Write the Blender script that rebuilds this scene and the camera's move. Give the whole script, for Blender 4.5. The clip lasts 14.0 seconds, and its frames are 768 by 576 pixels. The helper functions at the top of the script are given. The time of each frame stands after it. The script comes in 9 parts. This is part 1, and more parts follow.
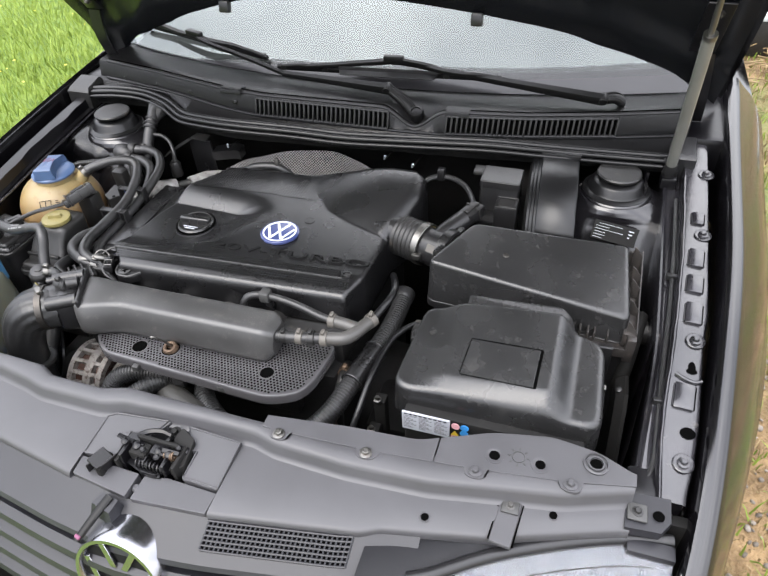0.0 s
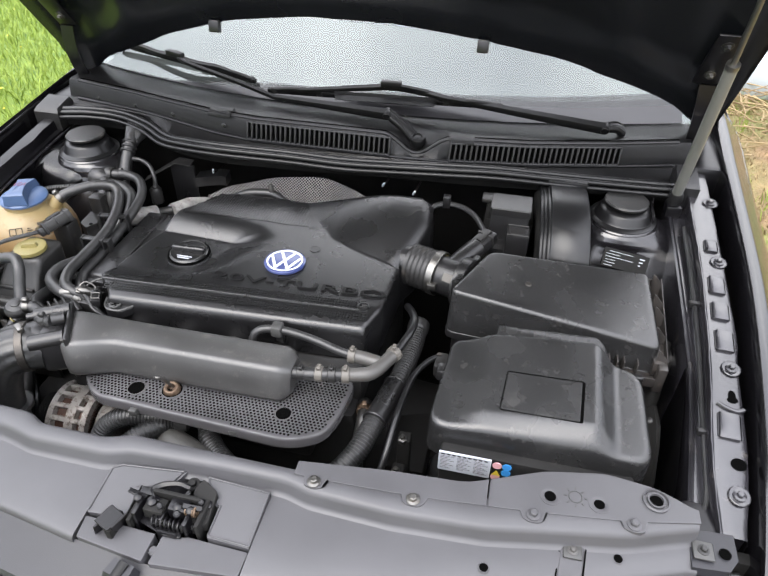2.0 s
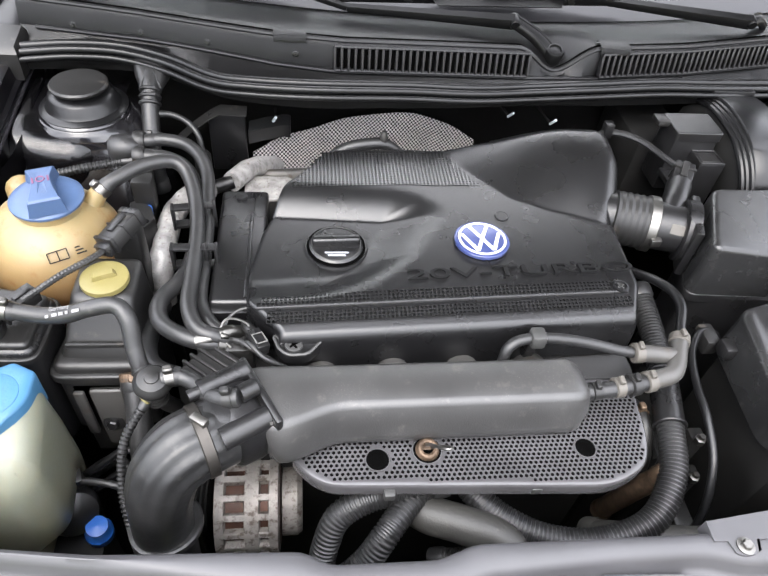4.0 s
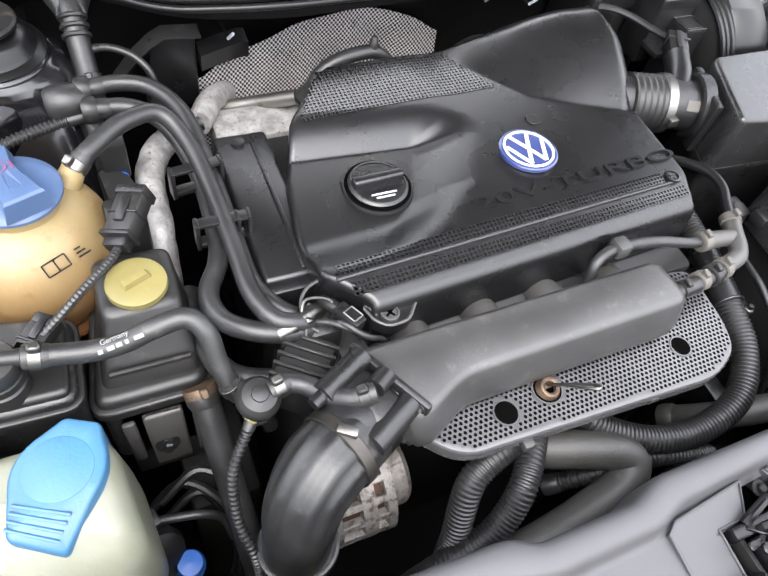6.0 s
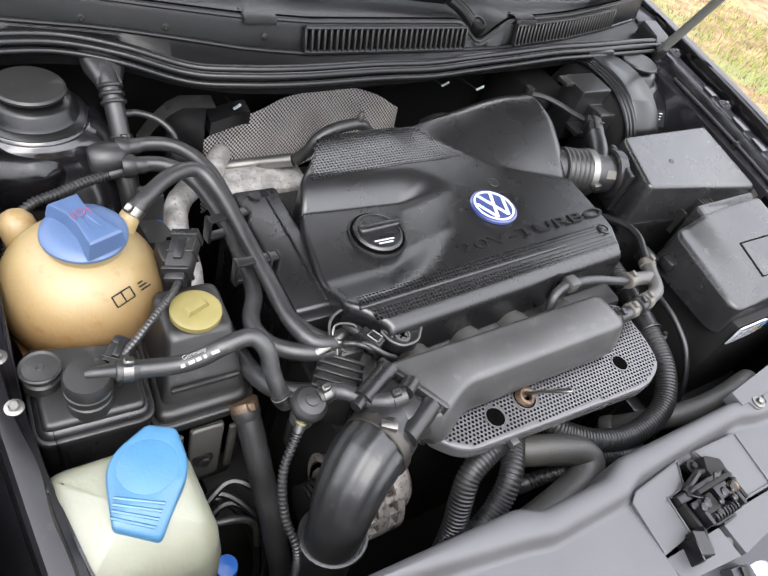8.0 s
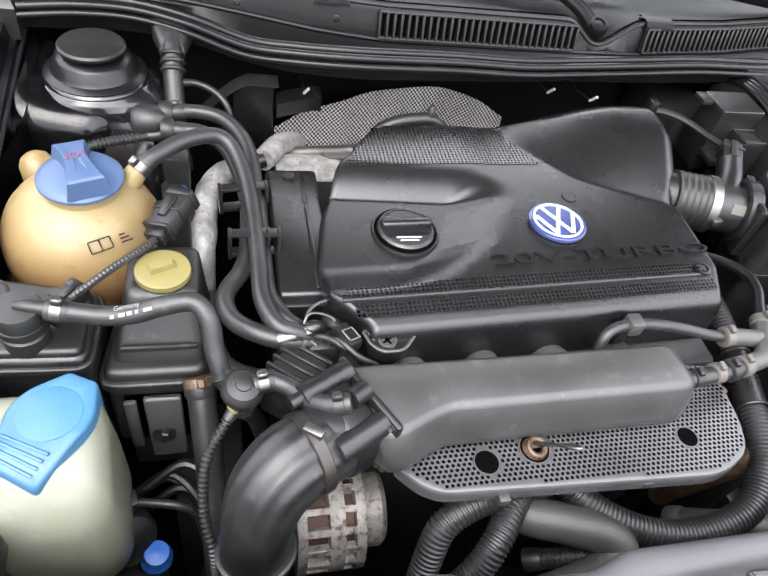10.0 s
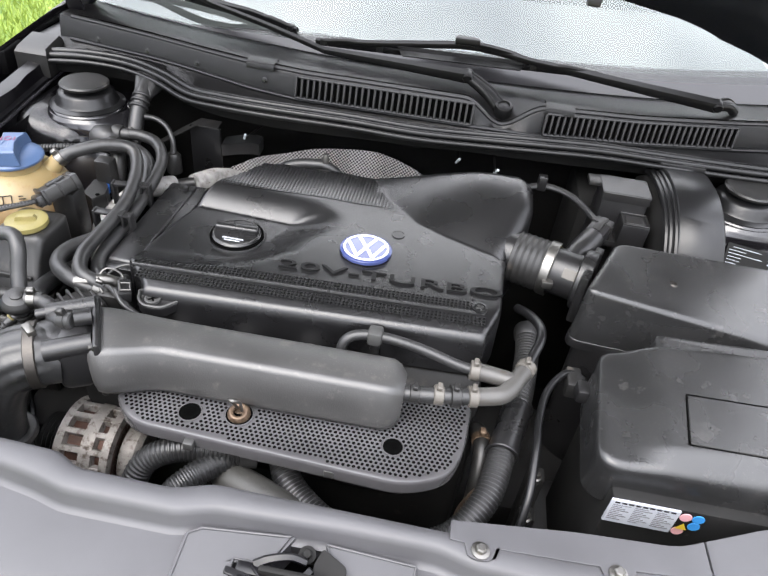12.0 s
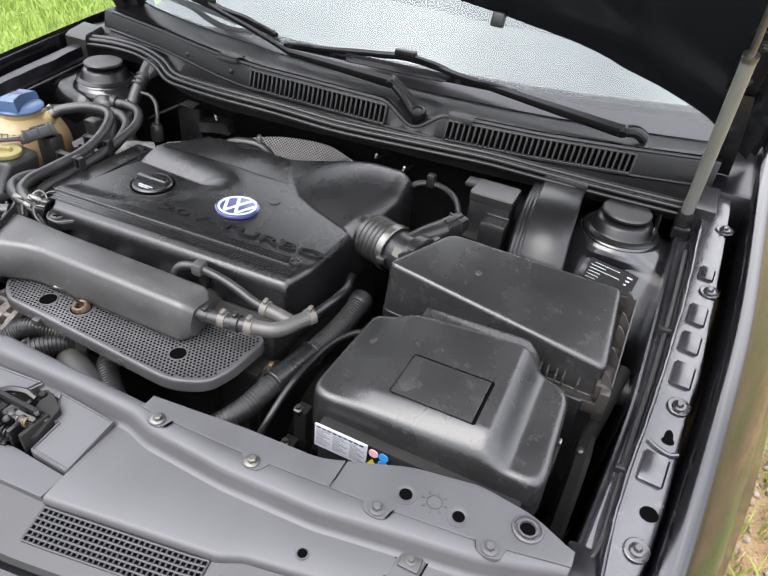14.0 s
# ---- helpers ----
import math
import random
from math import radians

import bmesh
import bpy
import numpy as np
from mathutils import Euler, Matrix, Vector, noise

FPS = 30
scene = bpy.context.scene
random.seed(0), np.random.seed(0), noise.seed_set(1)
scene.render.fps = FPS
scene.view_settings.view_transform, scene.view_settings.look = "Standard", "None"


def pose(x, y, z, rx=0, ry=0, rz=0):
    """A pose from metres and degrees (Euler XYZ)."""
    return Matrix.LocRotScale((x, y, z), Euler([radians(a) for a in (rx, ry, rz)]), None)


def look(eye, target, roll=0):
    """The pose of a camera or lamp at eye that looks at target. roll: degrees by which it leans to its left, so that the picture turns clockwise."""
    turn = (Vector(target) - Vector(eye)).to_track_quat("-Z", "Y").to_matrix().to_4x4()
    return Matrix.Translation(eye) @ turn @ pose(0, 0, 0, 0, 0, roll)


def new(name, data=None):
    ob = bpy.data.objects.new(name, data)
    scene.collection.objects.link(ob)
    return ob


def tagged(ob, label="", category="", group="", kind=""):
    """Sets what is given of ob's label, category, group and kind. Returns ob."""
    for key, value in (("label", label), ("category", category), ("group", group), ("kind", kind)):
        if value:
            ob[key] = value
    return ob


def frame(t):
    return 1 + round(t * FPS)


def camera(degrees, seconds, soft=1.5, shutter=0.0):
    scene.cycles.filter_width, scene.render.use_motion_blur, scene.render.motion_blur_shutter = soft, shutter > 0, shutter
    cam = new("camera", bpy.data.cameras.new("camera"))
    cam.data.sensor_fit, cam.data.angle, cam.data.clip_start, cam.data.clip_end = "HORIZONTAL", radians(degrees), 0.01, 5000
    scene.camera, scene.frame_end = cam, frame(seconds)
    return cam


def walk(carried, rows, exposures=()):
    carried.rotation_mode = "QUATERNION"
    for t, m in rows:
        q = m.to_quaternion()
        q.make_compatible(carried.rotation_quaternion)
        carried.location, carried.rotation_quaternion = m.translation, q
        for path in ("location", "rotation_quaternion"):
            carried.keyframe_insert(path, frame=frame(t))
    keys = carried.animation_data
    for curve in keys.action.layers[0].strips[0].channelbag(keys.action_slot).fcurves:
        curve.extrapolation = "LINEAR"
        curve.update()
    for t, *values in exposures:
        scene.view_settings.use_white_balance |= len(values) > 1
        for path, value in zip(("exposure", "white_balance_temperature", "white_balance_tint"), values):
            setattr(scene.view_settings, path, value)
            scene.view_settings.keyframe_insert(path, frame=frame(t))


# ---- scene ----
cam = camera(62.3, 14.0)
PATH = [
    (0, (0.469, -0.102, 1.508), (-0.043, 1.307, 0.184), -3.3),
    (0.5, (0.472, -0.103, 1.506), (-0.035, 1.319, 0.194), -3.0),
    (1, (0.466, -0.1, 1.503), (-0.017, 1.346, 0.209), -2.5),
    (1.5, (0.438, -0.096, 1.492), (0.006, 1.403, 0.24), -0.8),
    (2, (0.324, -0.098, 1.474), (-0.004, 1.426, 0.222), 1.1),
    (2.5, (0.156, -0.105, 1.459), (-0.009, 1.452, 0.214), 1.8),
    (3, (0.02, -0.076, 1.423), (-0.015, 1.451, 0.132), 4.0),
    (3.5, (-0.117, 0.057, 1.38), (-0.006, 1.522, 0.023), 4.9),
    (4, (-0.256, 0.137, 1.362), (-0.013, 1.493, -0.088), 7.1),
    (4.2, (-0.325, 0.137, 1.359), (0.042, 1.453, -0.101), 8.0),
    (6.3, (-0.502, 0.312, 1.302), (0.22, 1.253, -0.309), 16.3),
    (6.5, (-0.526, 0.304, 1.315), (0.243, 1.247, -0.272), 16.7),
    (7, (-0.591, 0.287, 1.342), (0.287, 1.231, -0.187), 18.7),
    (7.5, (-0.627, 0.275, 1.363), (0.335, 1.224, -0.111), 21.0),
    (8, (-0.649, 0.264, 1.357), (0.352, 1.248, -0.068), 22.3),
    (8.2, (-0.649, 0.264, 1.338), (0.34, 1.271, -0.08), 21.8),
    (10.3, (-0.378, 0.178, 1.297), (0.016, 1.518, -0.134), 11.4),
    (10.5, (-0.348, 0.136, 1.311), (0.0, 1.525, -0.086), 10.0),
    (11, (-0.264, -0.013, 1.351), (0.029, 1.494, 0.069), 9.0),
    (11.5, (-0.139, -0.035, 1.364), (-0.028, 1.531, 0.125), 7.8),
    (12, (0.058, 0.023, 1.329), (-0.067, 1.573, 0.072), 7.1),
    (12.5, (0.166, 0.002, 1.34), (-0.122, 1.55, 0.107), 5.7),
    (13, (0.315, -0.087, 1.36), (-0.039, 1.472, 0.159), 6.4),
    (13.5, (0.439, -0.099, 1.384), (-0.002, 1.442, 0.188), 6.8),
    (14, (0.538, -0.005, 1.367), (-0.055, 1.469, 0.153), 6.1),
]
walk(cam, [(t, look(eye, target, roll)) for t, eye, target, roll in PATH], [(0, 1.69), (2.5, 1.79), (3.5, 1.99), (4, 2.22), (6.4, 2.22), (7.2, 2.09), (8.2, 1.99), (10.4, 2.17), (11, 1.93), (12, 2.05), (12.6, 2.04), (13.2, 1.93), (14, 1.87)])

# ---- light ----
world = bpy.data.worlds.new("overcast_sky")
scene.world = world
world.use_nodes = True
wn, wl = world.node_tree.nodes, world.node_tree.links
wn.clear()
w_out = wn.new("ShaderNodeOutputWorld")
w_bg = wn.new("ShaderNodeBackground")
w_sky = wn.new("ShaderNodeTexSky")
w_sky.sky_type, w_sky.sun_disc = "NISHITA", False
w_sky.sun_elevation, w_sky.sun_rotation = radians(52), radians(200)
w_gain = wn.new("ShaderNodeMix")
w_gain.data_type, w_gain.blend_type = "RGBA", "MULTIPLY"
w_gain.inputs["Factor"].default_value = 1.0
w_gain.inputs[7].default_value = (0.16, 0.16, 0.16, 1)
wl.new(w_sky.outputs[0], w_gain.inputs[6])
w_co = wn.new("ShaderNodeTexCoord")
w_cloud = wn.new("ShaderNodeTexNoise")
w_cloud.inputs["Scale"].default_value, w_cloud.inputs["Detail"].default_value = 1.7, 3.0
wl.new(w_co.outputs["Generated"], w_cloud.inputs["Vector"])
w_ramp = wn.new("ShaderNodeValToRGB")
w_ramp.color_ramp.elements[0].position, w_ramp.color_ramp.elements[0].color = 0.34, (0.63, 0.625, 0.66, 1)
w_ramp.color_ramp.elements[1].position, w_ramp.color_ramp.elements[1].color = 0.68, (1.275, 1.255, 1.265, 1)
wl.new(w_cloud.outputs["Fac"], w_ramp.inputs[0])
w_mix = wn.new("ShaderNodeMix")
w_mix.data_type = "RGBA"
w_mix.inputs["Factor"].default_value = 0.8
wl.new(w_gain.outputs[2], w_mix.inputs[6])
wl.new(w_ramp.outputs[0], w_mix.inputs[7])
w_sep = wn.new("ShaderNodeSeparateXYZ")
wl.new(w_co.outputs["Generated"], w_sep.inputs[0])
w_rise = wn.new("ShaderNodeMapRange")          # an overcast sky is brightest overhead
w_rise.inputs["From Min"].default_value, w_rise.inputs["From Max"].default_value = 0.0, 1.0
w_rise.inputs["To Min"].default_value, w_rise.inputs["To Max"].default_value = 0.36, 2.35
wl.new(w_sep.outputs["Z"], w_rise.inputs["Value"])
w_dome = wn.new("ShaderNodeMix")
w_dome.data_type, w_dome.blend_type = "RGBA", "MULTIPLY"
w_dome.inputs["Factor"].default_value = 1.0
wl.new(w_mix.outputs[2], w_dome.inputs[6])
wl.new(w_rise.outputs[0], w_dome.inputs[7])
wl.new(w_dome.outputs[2], w_bg.inputs["Color"])
w_bg.inputs["Strength"].default_value = 1.0
wl.new(w_bg.outputs[0], w_out.inputs["Surface"])

sun = new("sun", bpy.data.lights.new("sun", "SUN"))
sun.data.energy, sun.data.angle, sun.data.color = 0.8, radians(40), (1.0, 0.96, 0.9)
sun.matrix_world = look((-1.2, -2.0, 4.0), (0, 0.5, 0))


# ---- materials ----
def material(name, colour, rough=0.5, metal=0.0, vary=0.25, scale=14.0, bump=0.15, grain=400.0, coat=0.0, dirt=None, dirt_at=0.62, spec=0.5, specks=0.0, speck_scale=160.0):
    """A surface with two scales of variation: patches of tone and gloss, and a fine grain in the relief."""
    m = bpy.data.materials.new(name)
    m.use_nodes = True
    n, l = m.node_tree.nodes, m.node_tree.links
    b = n["Principled BSDF"]
    b.inputs["Metallic"].default_value = metal
    b.inputs["Coat Weight"].default_value = coat
    b.inputs["Coat Roughness"].default_value = 0.06
    b.inputs["Specular IOR Level"].default_value = spec
    co = n.new("ShaderNodeTexCoord")
    big = n.new("ShaderNodeTexNoise")
    big.inputs["Scale"].default_value, big.inputs["Detail"].default_value = scale, 6.0
    l.new(co.outputs["Object"], big.inputs["Vector"])
    fine = n.new("ShaderNodeTexNoise")
    fine.inputs["Scale"].default_value, fine.inputs["Detail"].default_value = grain, 3.0
    l.new(co.outputs["Object"], fine.inputs["Vector"])
    ramp = n.new("ShaderNodeValToRGB")
    lo = [max(0.0, c * (1 - vary)) for c in colour]
    hi = [min(1.0, c * (1 + vary)) for c in colour]
    ramp.color_ramp.elements[0].position, ramp.color_ramp.elements[0].color = 0.3, (*lo, 1)
    ramp.color_ramp.elements[1].position, ramp.color_ramp.elements[1].color = 0.7, (*hi, 1)
    l.new(big.outputs["Fac"], ramp.inputs[0])
    last = ramp.outputs[0]
    if dirt:
        spots = n.new("ShaderNodeTexNoise")
        spots.inputs["Scale"].default_value, spots.inputs["Detail"].default_value = scale * 3.1, 8.0
        spots.inputs["Roughness"].default_value = 0.65
        l.new(co.outputs["Object"], spots.inputs["Vector"])
        edge = n.new("ShaderNodeMapRange")
        edge.inputs["From Min"].default_value, edge.inputs["From Max"].default_value = dirt_at, dirt_at + 0.14
        l.new(spots.outputs["Fac"], edge.inputs["Value"])
        mix = n.new("ShaderNodeMix")
        mix.data_type = "RGBA"
        l.new(edge.outputs[0], mix.inputs["Factor"])
        l.new(last, mix.inputs[6])
        mix.inputs[7].default_value = (*dirt, 1)
        last = mix.outputs[2]
    if specks:
        cells = n.new("ShaderNodeTexVoronoi")
        cells.inputs["Scale"].default_value = speck_scale
        l.new(co.outputs["Object"], cells.inputs["Vector"])
        dots = n.new("ShaderNodeMapRange")
        dots.inputs["From Min"].default_value, dots.inputs["From Max"].default_value = 0.24, 0.10
        dots.inputs["To Max"].default_value = specks
        l.new(cells.outputs["Distance"], dots.inputs["Value"])
        where = n.new("ShaderNodeMapRange")
        where.inputs["From Min"].default_value, where.inputs["From Max"].default_value = 0.50, 0.66
        l.new(big.outputs["Fac"], where.inputs["Value"])
        both = n.new("ShaderNodeMath")
        both.operation = "MULTIPLY"
        l.new(dots.outputs[0], both.inputs[0])
        l.new(where.outputs[0], both.inputs[1])
        dust = n.new("ShaderNodeMix")
        dust.data_type = "RGBA"
        l.new(both.outputs[0], dust.inputs["Factor"])
        l.new(last, dust.inputs[6])
        dust.inputs[7].default_value = (0.34, 0.32, 0.29, 1)
        last = dust.outputs[2]
    l.new(last, b.inputs["Base Color"])
    rr = n.new("ShaderNodeMapRange")
    rr.inputs["To Min"].default_value, rr.inputs["To Max"].default_value = max(0.02, rough * 0.8), min(1.0, rough * 1.2)
    l.new(big.outputs["Fac"], rr.inputs["Value"])
    l.new(rr.outputs[0], b.inputs["Roughness"])
    if bump:
        bp = n.new("ShaderNodeBump")
        bp.inputs["Strength"].default_value, bp.inputs["Distance"].default_value = bump, 0.001
        l.new(fine.outputs["Fac"], bp.inputs["Height"])
        l.new(bp.outputs[0], b.inputs["Normal"])
    return m


M_PLASTIC = material("black_moulded_plastic", (0.0105, 0.0103, 0.0107), 0.29, vary=0.25, bump=0.25, grain=900, dirt=(0.03, 0.028, 0.026), dirt_at=0.66)
M_COVER = material("engine_cover_plastic", (0.0062, 0.0061, 0.0065), 0.28, vary=0.15, bump=0.2, grain=1100, spec=0.65)
M_LID = material("grained_box_plastic", (0.0170, 0.0170, 0.0173), 0.27, vary=0.3, bump=0.2, grain=700, dirt=(0.036, 0.035, 0.034), dirt_at=0.58, spec=0.6, specks=0.08, speck_scale=300)
M_DECK = material("slam_panel_plastic", (0.047, 0.0463, 0.0500), 0.5, vary=0.12, bump=0.06, grain=900, dirt=(0.062, 0.062, 0.064), dirt_at=0.72, spec=0.55)
M_WIPER = material("wiper_black", (0.0035, 0.0035, 0.0037), 0.4, vary=0.2, bump=0.1, spec=0.25)
M_GRILLE = material("grille_plastic", (0.016, 0.016, 0.019), 0.42, vary=0.15, bump=0.15, grain=900, spec=0.4)
M_COWL = material("scuttle_plastic", (0.0115, 0.0114, 0.0122), 0.32, vary=0.15, bump=0.2, grain=900, dirt=(0.026, 0.026, 0.026), dirt_at=0.7, spec=0.48)
M_PERF = material("perforated_cover_plastic", (0.056, 0.0545, 0.057), 0.25, vary=0.15, bump=0.1, grain=900, spec=0.8)
M_PLENUM = material("dusty_manifold_casting", (0.033, 0.0323, 0.0318), 0.40, vary=0.25, bump=0.18, grain=500, dirt=(0.075, 0.071, 0.065), dirt_at=0.58, specks=0.35, speck_scale=480, spec=0.75)
M_VENT = material("vent_lattice_plastic", (0.013, 0.013, 0.0135), 0.24, vary=0.1, bump=0.0, spec=0.7)
M_TEXT = material("moulded_lettering", (0.0035, 0.0035, 0.0037), 0.5, vary=0.1, bump=0.0, spec=0.27)
# near-black for deep and sunken parts: much of the bay's shade is in this colour
M_DARK = material("recess_shade_black", (0.0085, 0.0083, 0.008), 0.7, vary=0.4, dirt=(0.026, 0.023, 0.021), spec=0.22)
# near-black without gloss: the shade in holes, slots and gaps is put into this colour
M_HOLE_SHADE = material("hole_shade_black", (0.002, 0.002, 0.002), 1.0, vary=0.1, bump=0.0, spec=0.0)
M_GRIMY = material("grimy_brown_plastic", (0.024, 0.0215, 0.020), 0.40, vary=0.4, scale=30, bump=0.15, dirt=(0.050, 0.042, 0.036), dirt_at=0.54)
M_DUSTY = material("dusty_black_plastic", (0.012, 0.0117, 0.0114), 0.42, vary=0.3, bump=0.12, dirt=(0.06, 0.052, 0.044), dirt_at=0.6)
M_PAINT = material("black_car_paint", (0.003, 0.0028, 0.0033), 0.13, vary=0.2, scale=6, bump=0.0, coat=0.0, spec=0.8)
M_PAINT_IN = material("inner_wing_paint", (0.005, 0.0047, 0.0058), 0.3, vary=0.5, scale=10, bump=0.1, grain=120, coat=0.0, dirt=(0.035, 0.032, 0.03), dirt_at=0.6, spec=0.36)
M_BONNET = material("bonnet_inner_paint", (0.0055, 0.0062, 0.0078), 0.26, vary=0.25, scale=4, bump=0.06, grain=60, spec=0.55)
M_DASH = material("dashboard_plastic", (0.03, 0.03, 0.031), 0.6, vary=0.15, scale=5, bump=0.2)
# enamel at the glass foot, with the dark reflection there painted in
M_FOOT_BAND = material("enamel_and_dark_reflection", (0.012, 0.0115, 0.013), 0.30, vary=0.25, scale=9, bump=0.05, spec=0.5)
M_PALE = material("pale_weathered_plastic", (0.42, 0.46, 0.48), 0.5, vary=0.15, scale=6, bump=0.1, dirt=(0.25, 0.22, 0.18), dirt_at=0.66)
M_RAIL = material("wing_flange_paint", (0.014, 0.0135, 0.016), 0.20, vary=0.5, scale=12, bump=0.55, grain=45, dirt=(0.05, 0.046, 0.044), dirt_at=0.58, spec=0.9)
M_TOWER = material("dusty_tower_paint", (0.006, 0.0057, 0.0066), 0.15, vary=0.4, scale=7, bump=0.12, grain=60, dirt=(0.024, 0.020, 0.017), dirt_at=0.62, spec=0.8)
M_RUBBER = material("hose_rubber", (0.016, 0.016, 0.0163), 0.40, vary=0.35, scale=22, bump=0.25, dirt=(0.038, 0.036, 0.034), dirt_at=0.58, spec=0.55)
M_ELBOW = material("fluted_hose_rubber", (0.013, 0.013, 0.0132), 0.36, vary=0.35, scale=30, bump=0.15, dirt=(0.036, 0.035, 0.033), dirt_at=0.58)
M_RUBBER_GREY = material("grey_hose_rubber", (0.036, 0.035, 0.032), 0.5, vary=0.25, bump=0.3, dirt=(0.085, 0.078, 0.068))
M_SEAL = material("rubber_seal", (0.007, 0.007, 0.0075), 0.3, vary=0.2, bump=0.15, spec=0.4)
M_STEEL = material("bright_steel", (0.25, 0.24, 0.225), 0.48, 1.0, vary=0.2, bump=0.1, dirt=(0.13, 0.11, 0.09), dirt_at=0.6)
M_ZINC = material("zinc_plated_steel", (0.17, 0.165, 0.155), 0.38, 1.0, vary=0.3, dirt=(0.11, 0.085, 0.06))
M_ALU = material("weathered_cast_aluminium", (0.22, 0.205, 0.19), 0.55, 0.4, vary=0.3, scale=40, bump=0.7, grain=300, dirt=(0.075, 0.058, 0.046), dirt_at=0.50)
M_FOIL = material("aluminised_sleeve", (0.36, 0.35, 0.34), 0.45, 0.3, vary=0.4, scale=60, bump=1.5, grain=160, dirt=(0.17, 0.145, 0.125), dirt_at=0.55)
M_GAS = material("satin_grey_strut", (0.16, 0.16, 0.148), 0.32, 0.25, vary=0.1, bump=0.05)
M_CLAMP = material("dull_clamp_steel", (0.06, 0.055, 0.05), 0.4, 0.8, vary=0.4, dirt=(0.1, 0.08, 0.06))
M_TEE = material("grey_breather_plastic", (0.052, 0.05, 0.047), 0.42, vary=0.2, bump=0.2, dirt=(0.05, 0.04, 0.03), dirt_at=0.6)
M_LAMP = material("lamp_reflector", (0.24, 0.245, 0.26), 0.30, 1.0, vary=0.3, scale=40, bump=0.0)
M_COPPER = material("rusty_copper_brown", (0.05, 0.022, 0.014), 0.55, 0.4, vary=0.5, scale=60)
M_RUST = material("rusty_clip", (0.11, 0.075, 0.05), 0.5, 0.6, vary=0.5, scale=80)
M_CHROME = material("chrome", (0.36, 0.36, 0.39), 0.20, 1.0, vary=0.05, bump=0.0)
M_BLUE = material("coolant_cap_blue", (0.05, 0.086, 0.17), 0.42, vary=0.12, bump=0.2, dirt=(0.085, 0.13, 0.23), dirt_at=0.66)
M_BLUE_LIGHT = material("washer_cap_blue", (0.034, 0.108, 0.195), 0.42, vary=0.2, bump=0.2, dirt=(0.07, 0.15, 0.26), dirt_at=0.64)
M_BLUE_FIT = material("blue_fitting", (0.018, 0.11, 0.42), 0.4, vary=0.1)
M_CREAM = material("aged_yellow_cap", (0.17, 0.145, 0.05), 0.5, vary=0.15, bump=0.25, dirt=(0.2, 0.16, 0.07))
M_WHITE = material("label_white", (0.40, 0.42, 0.46), 0.35, vary=0.06, bump=0.0)
M_PRINT = material("print_black", (0.008, 0.008, 0.008), 0.6, bump=0.0, spec=0.12)
M_PRINT_PALE = material("print_pale", (0.2, 0.2, 0.2), 0.5, bump=0.0)
M_PRINT_GREY = material("print_grey", (0.13, 0.13, 0.14), 0.5, bump=0.0)
M_BADGE_BLUE = material("badge_blue", (0.032, 0.045, 0.135), 0.22, vary=0.05, bump=0.0, coat=0.5)
M_BADGE_WHITE = material("badge_white", (0.62, 0.64, 0.72), 0.25, vary=0.03, bump=0.0, coat=0.5)
M_MARK = material("faded_red_print", (0.16, 0.045, 0.10), 0.5, bump=0.0)
M_SIGN_BLUE = material("warning_blue", (0.05, 0.3, 0.72), 0.4, bump=0.0)
M_YELLOW = material("warning_yellow", (0.75, 0.55, 0.04), 0.4, bump=0.0)
M_PINK = material("warning_pink", (0.78, 0.42, 0.45), 0.4, bump=0.0)
M_BEIGE = material("faded_hose_clip", (0.085, 0.078, 0.068), 0.5, vary=0.2)
M_PLUM = material("fresh_moulding_grey", (0.035, 0.035, 0.034), 0.45, bump=0.1)


def translucent(name, colour, low, level, rough=0.4, blotch=None):
    """A waxy plastic tank: light enters and scatters; stained below a height."""
    m = material(name, colour, rough, vary=0.12, scale=13, bump=0.2, grain=220, dirt=blotch or [c * 0.8 for c in colour], dirt_at=0.56 if blotch else 0.74)
    n, l = m.node_tree.nodes, m.node_tree.links
    b = n["Principled BSDF"]
    b.inputs["Subsurface Weight"].default_value = 0.35
    b.inputs["Subsurface Radius"].default_value = (0.02, 0.014, 0.008)
    b.inputs["Subsurface Scale"].default_value = 0.6
    was = b.inputs["Base Color"].links[0].from_socket
    geo = n.new("ShaderNodeNewGeometry")
    sep = n.new("ShaderNodeSeparateXYZ")
    l.new(geo.outputs["Position"], sep.inputs[0])
    rg = n.new("ShaderNodeMapRange")
    rg.inputs["From Min"].default_value, rg.inputs["From Max"].default_value = level
    l.new(sep.outputs["Z"], rg.inputs["Value"])
    mix = n.new("ShaderNodeMix")
    mix.data_type = "RGBA"
    l.new(rg.outputs[0], mix.inputs["Factor"])
    mix.inputs[6].default_value = (*low, 1)
    l.new(was, mix.inputs[7])
    l.new(mix.outputs[2], b.inputs["Base Color"])
    return m


M_FLUID = material("red_coolant", (0.14, 0.012, 0.006), 0.3, vary=0.3, scale=20, bump=0.0)
M_COOLANT = translucent("coolant_tank_plastic", (0.235, 0.178, 0.085), (0.150, 0.046, 0.007), (0.685, 0.825), blotch=(0.19, 0.112, 0.040))
M_WASHER = translucent("washer_tank_plastic", (0.160, 0.165, 0.125), (0.145, 0.13, 0.09), (0.52, 0.72))


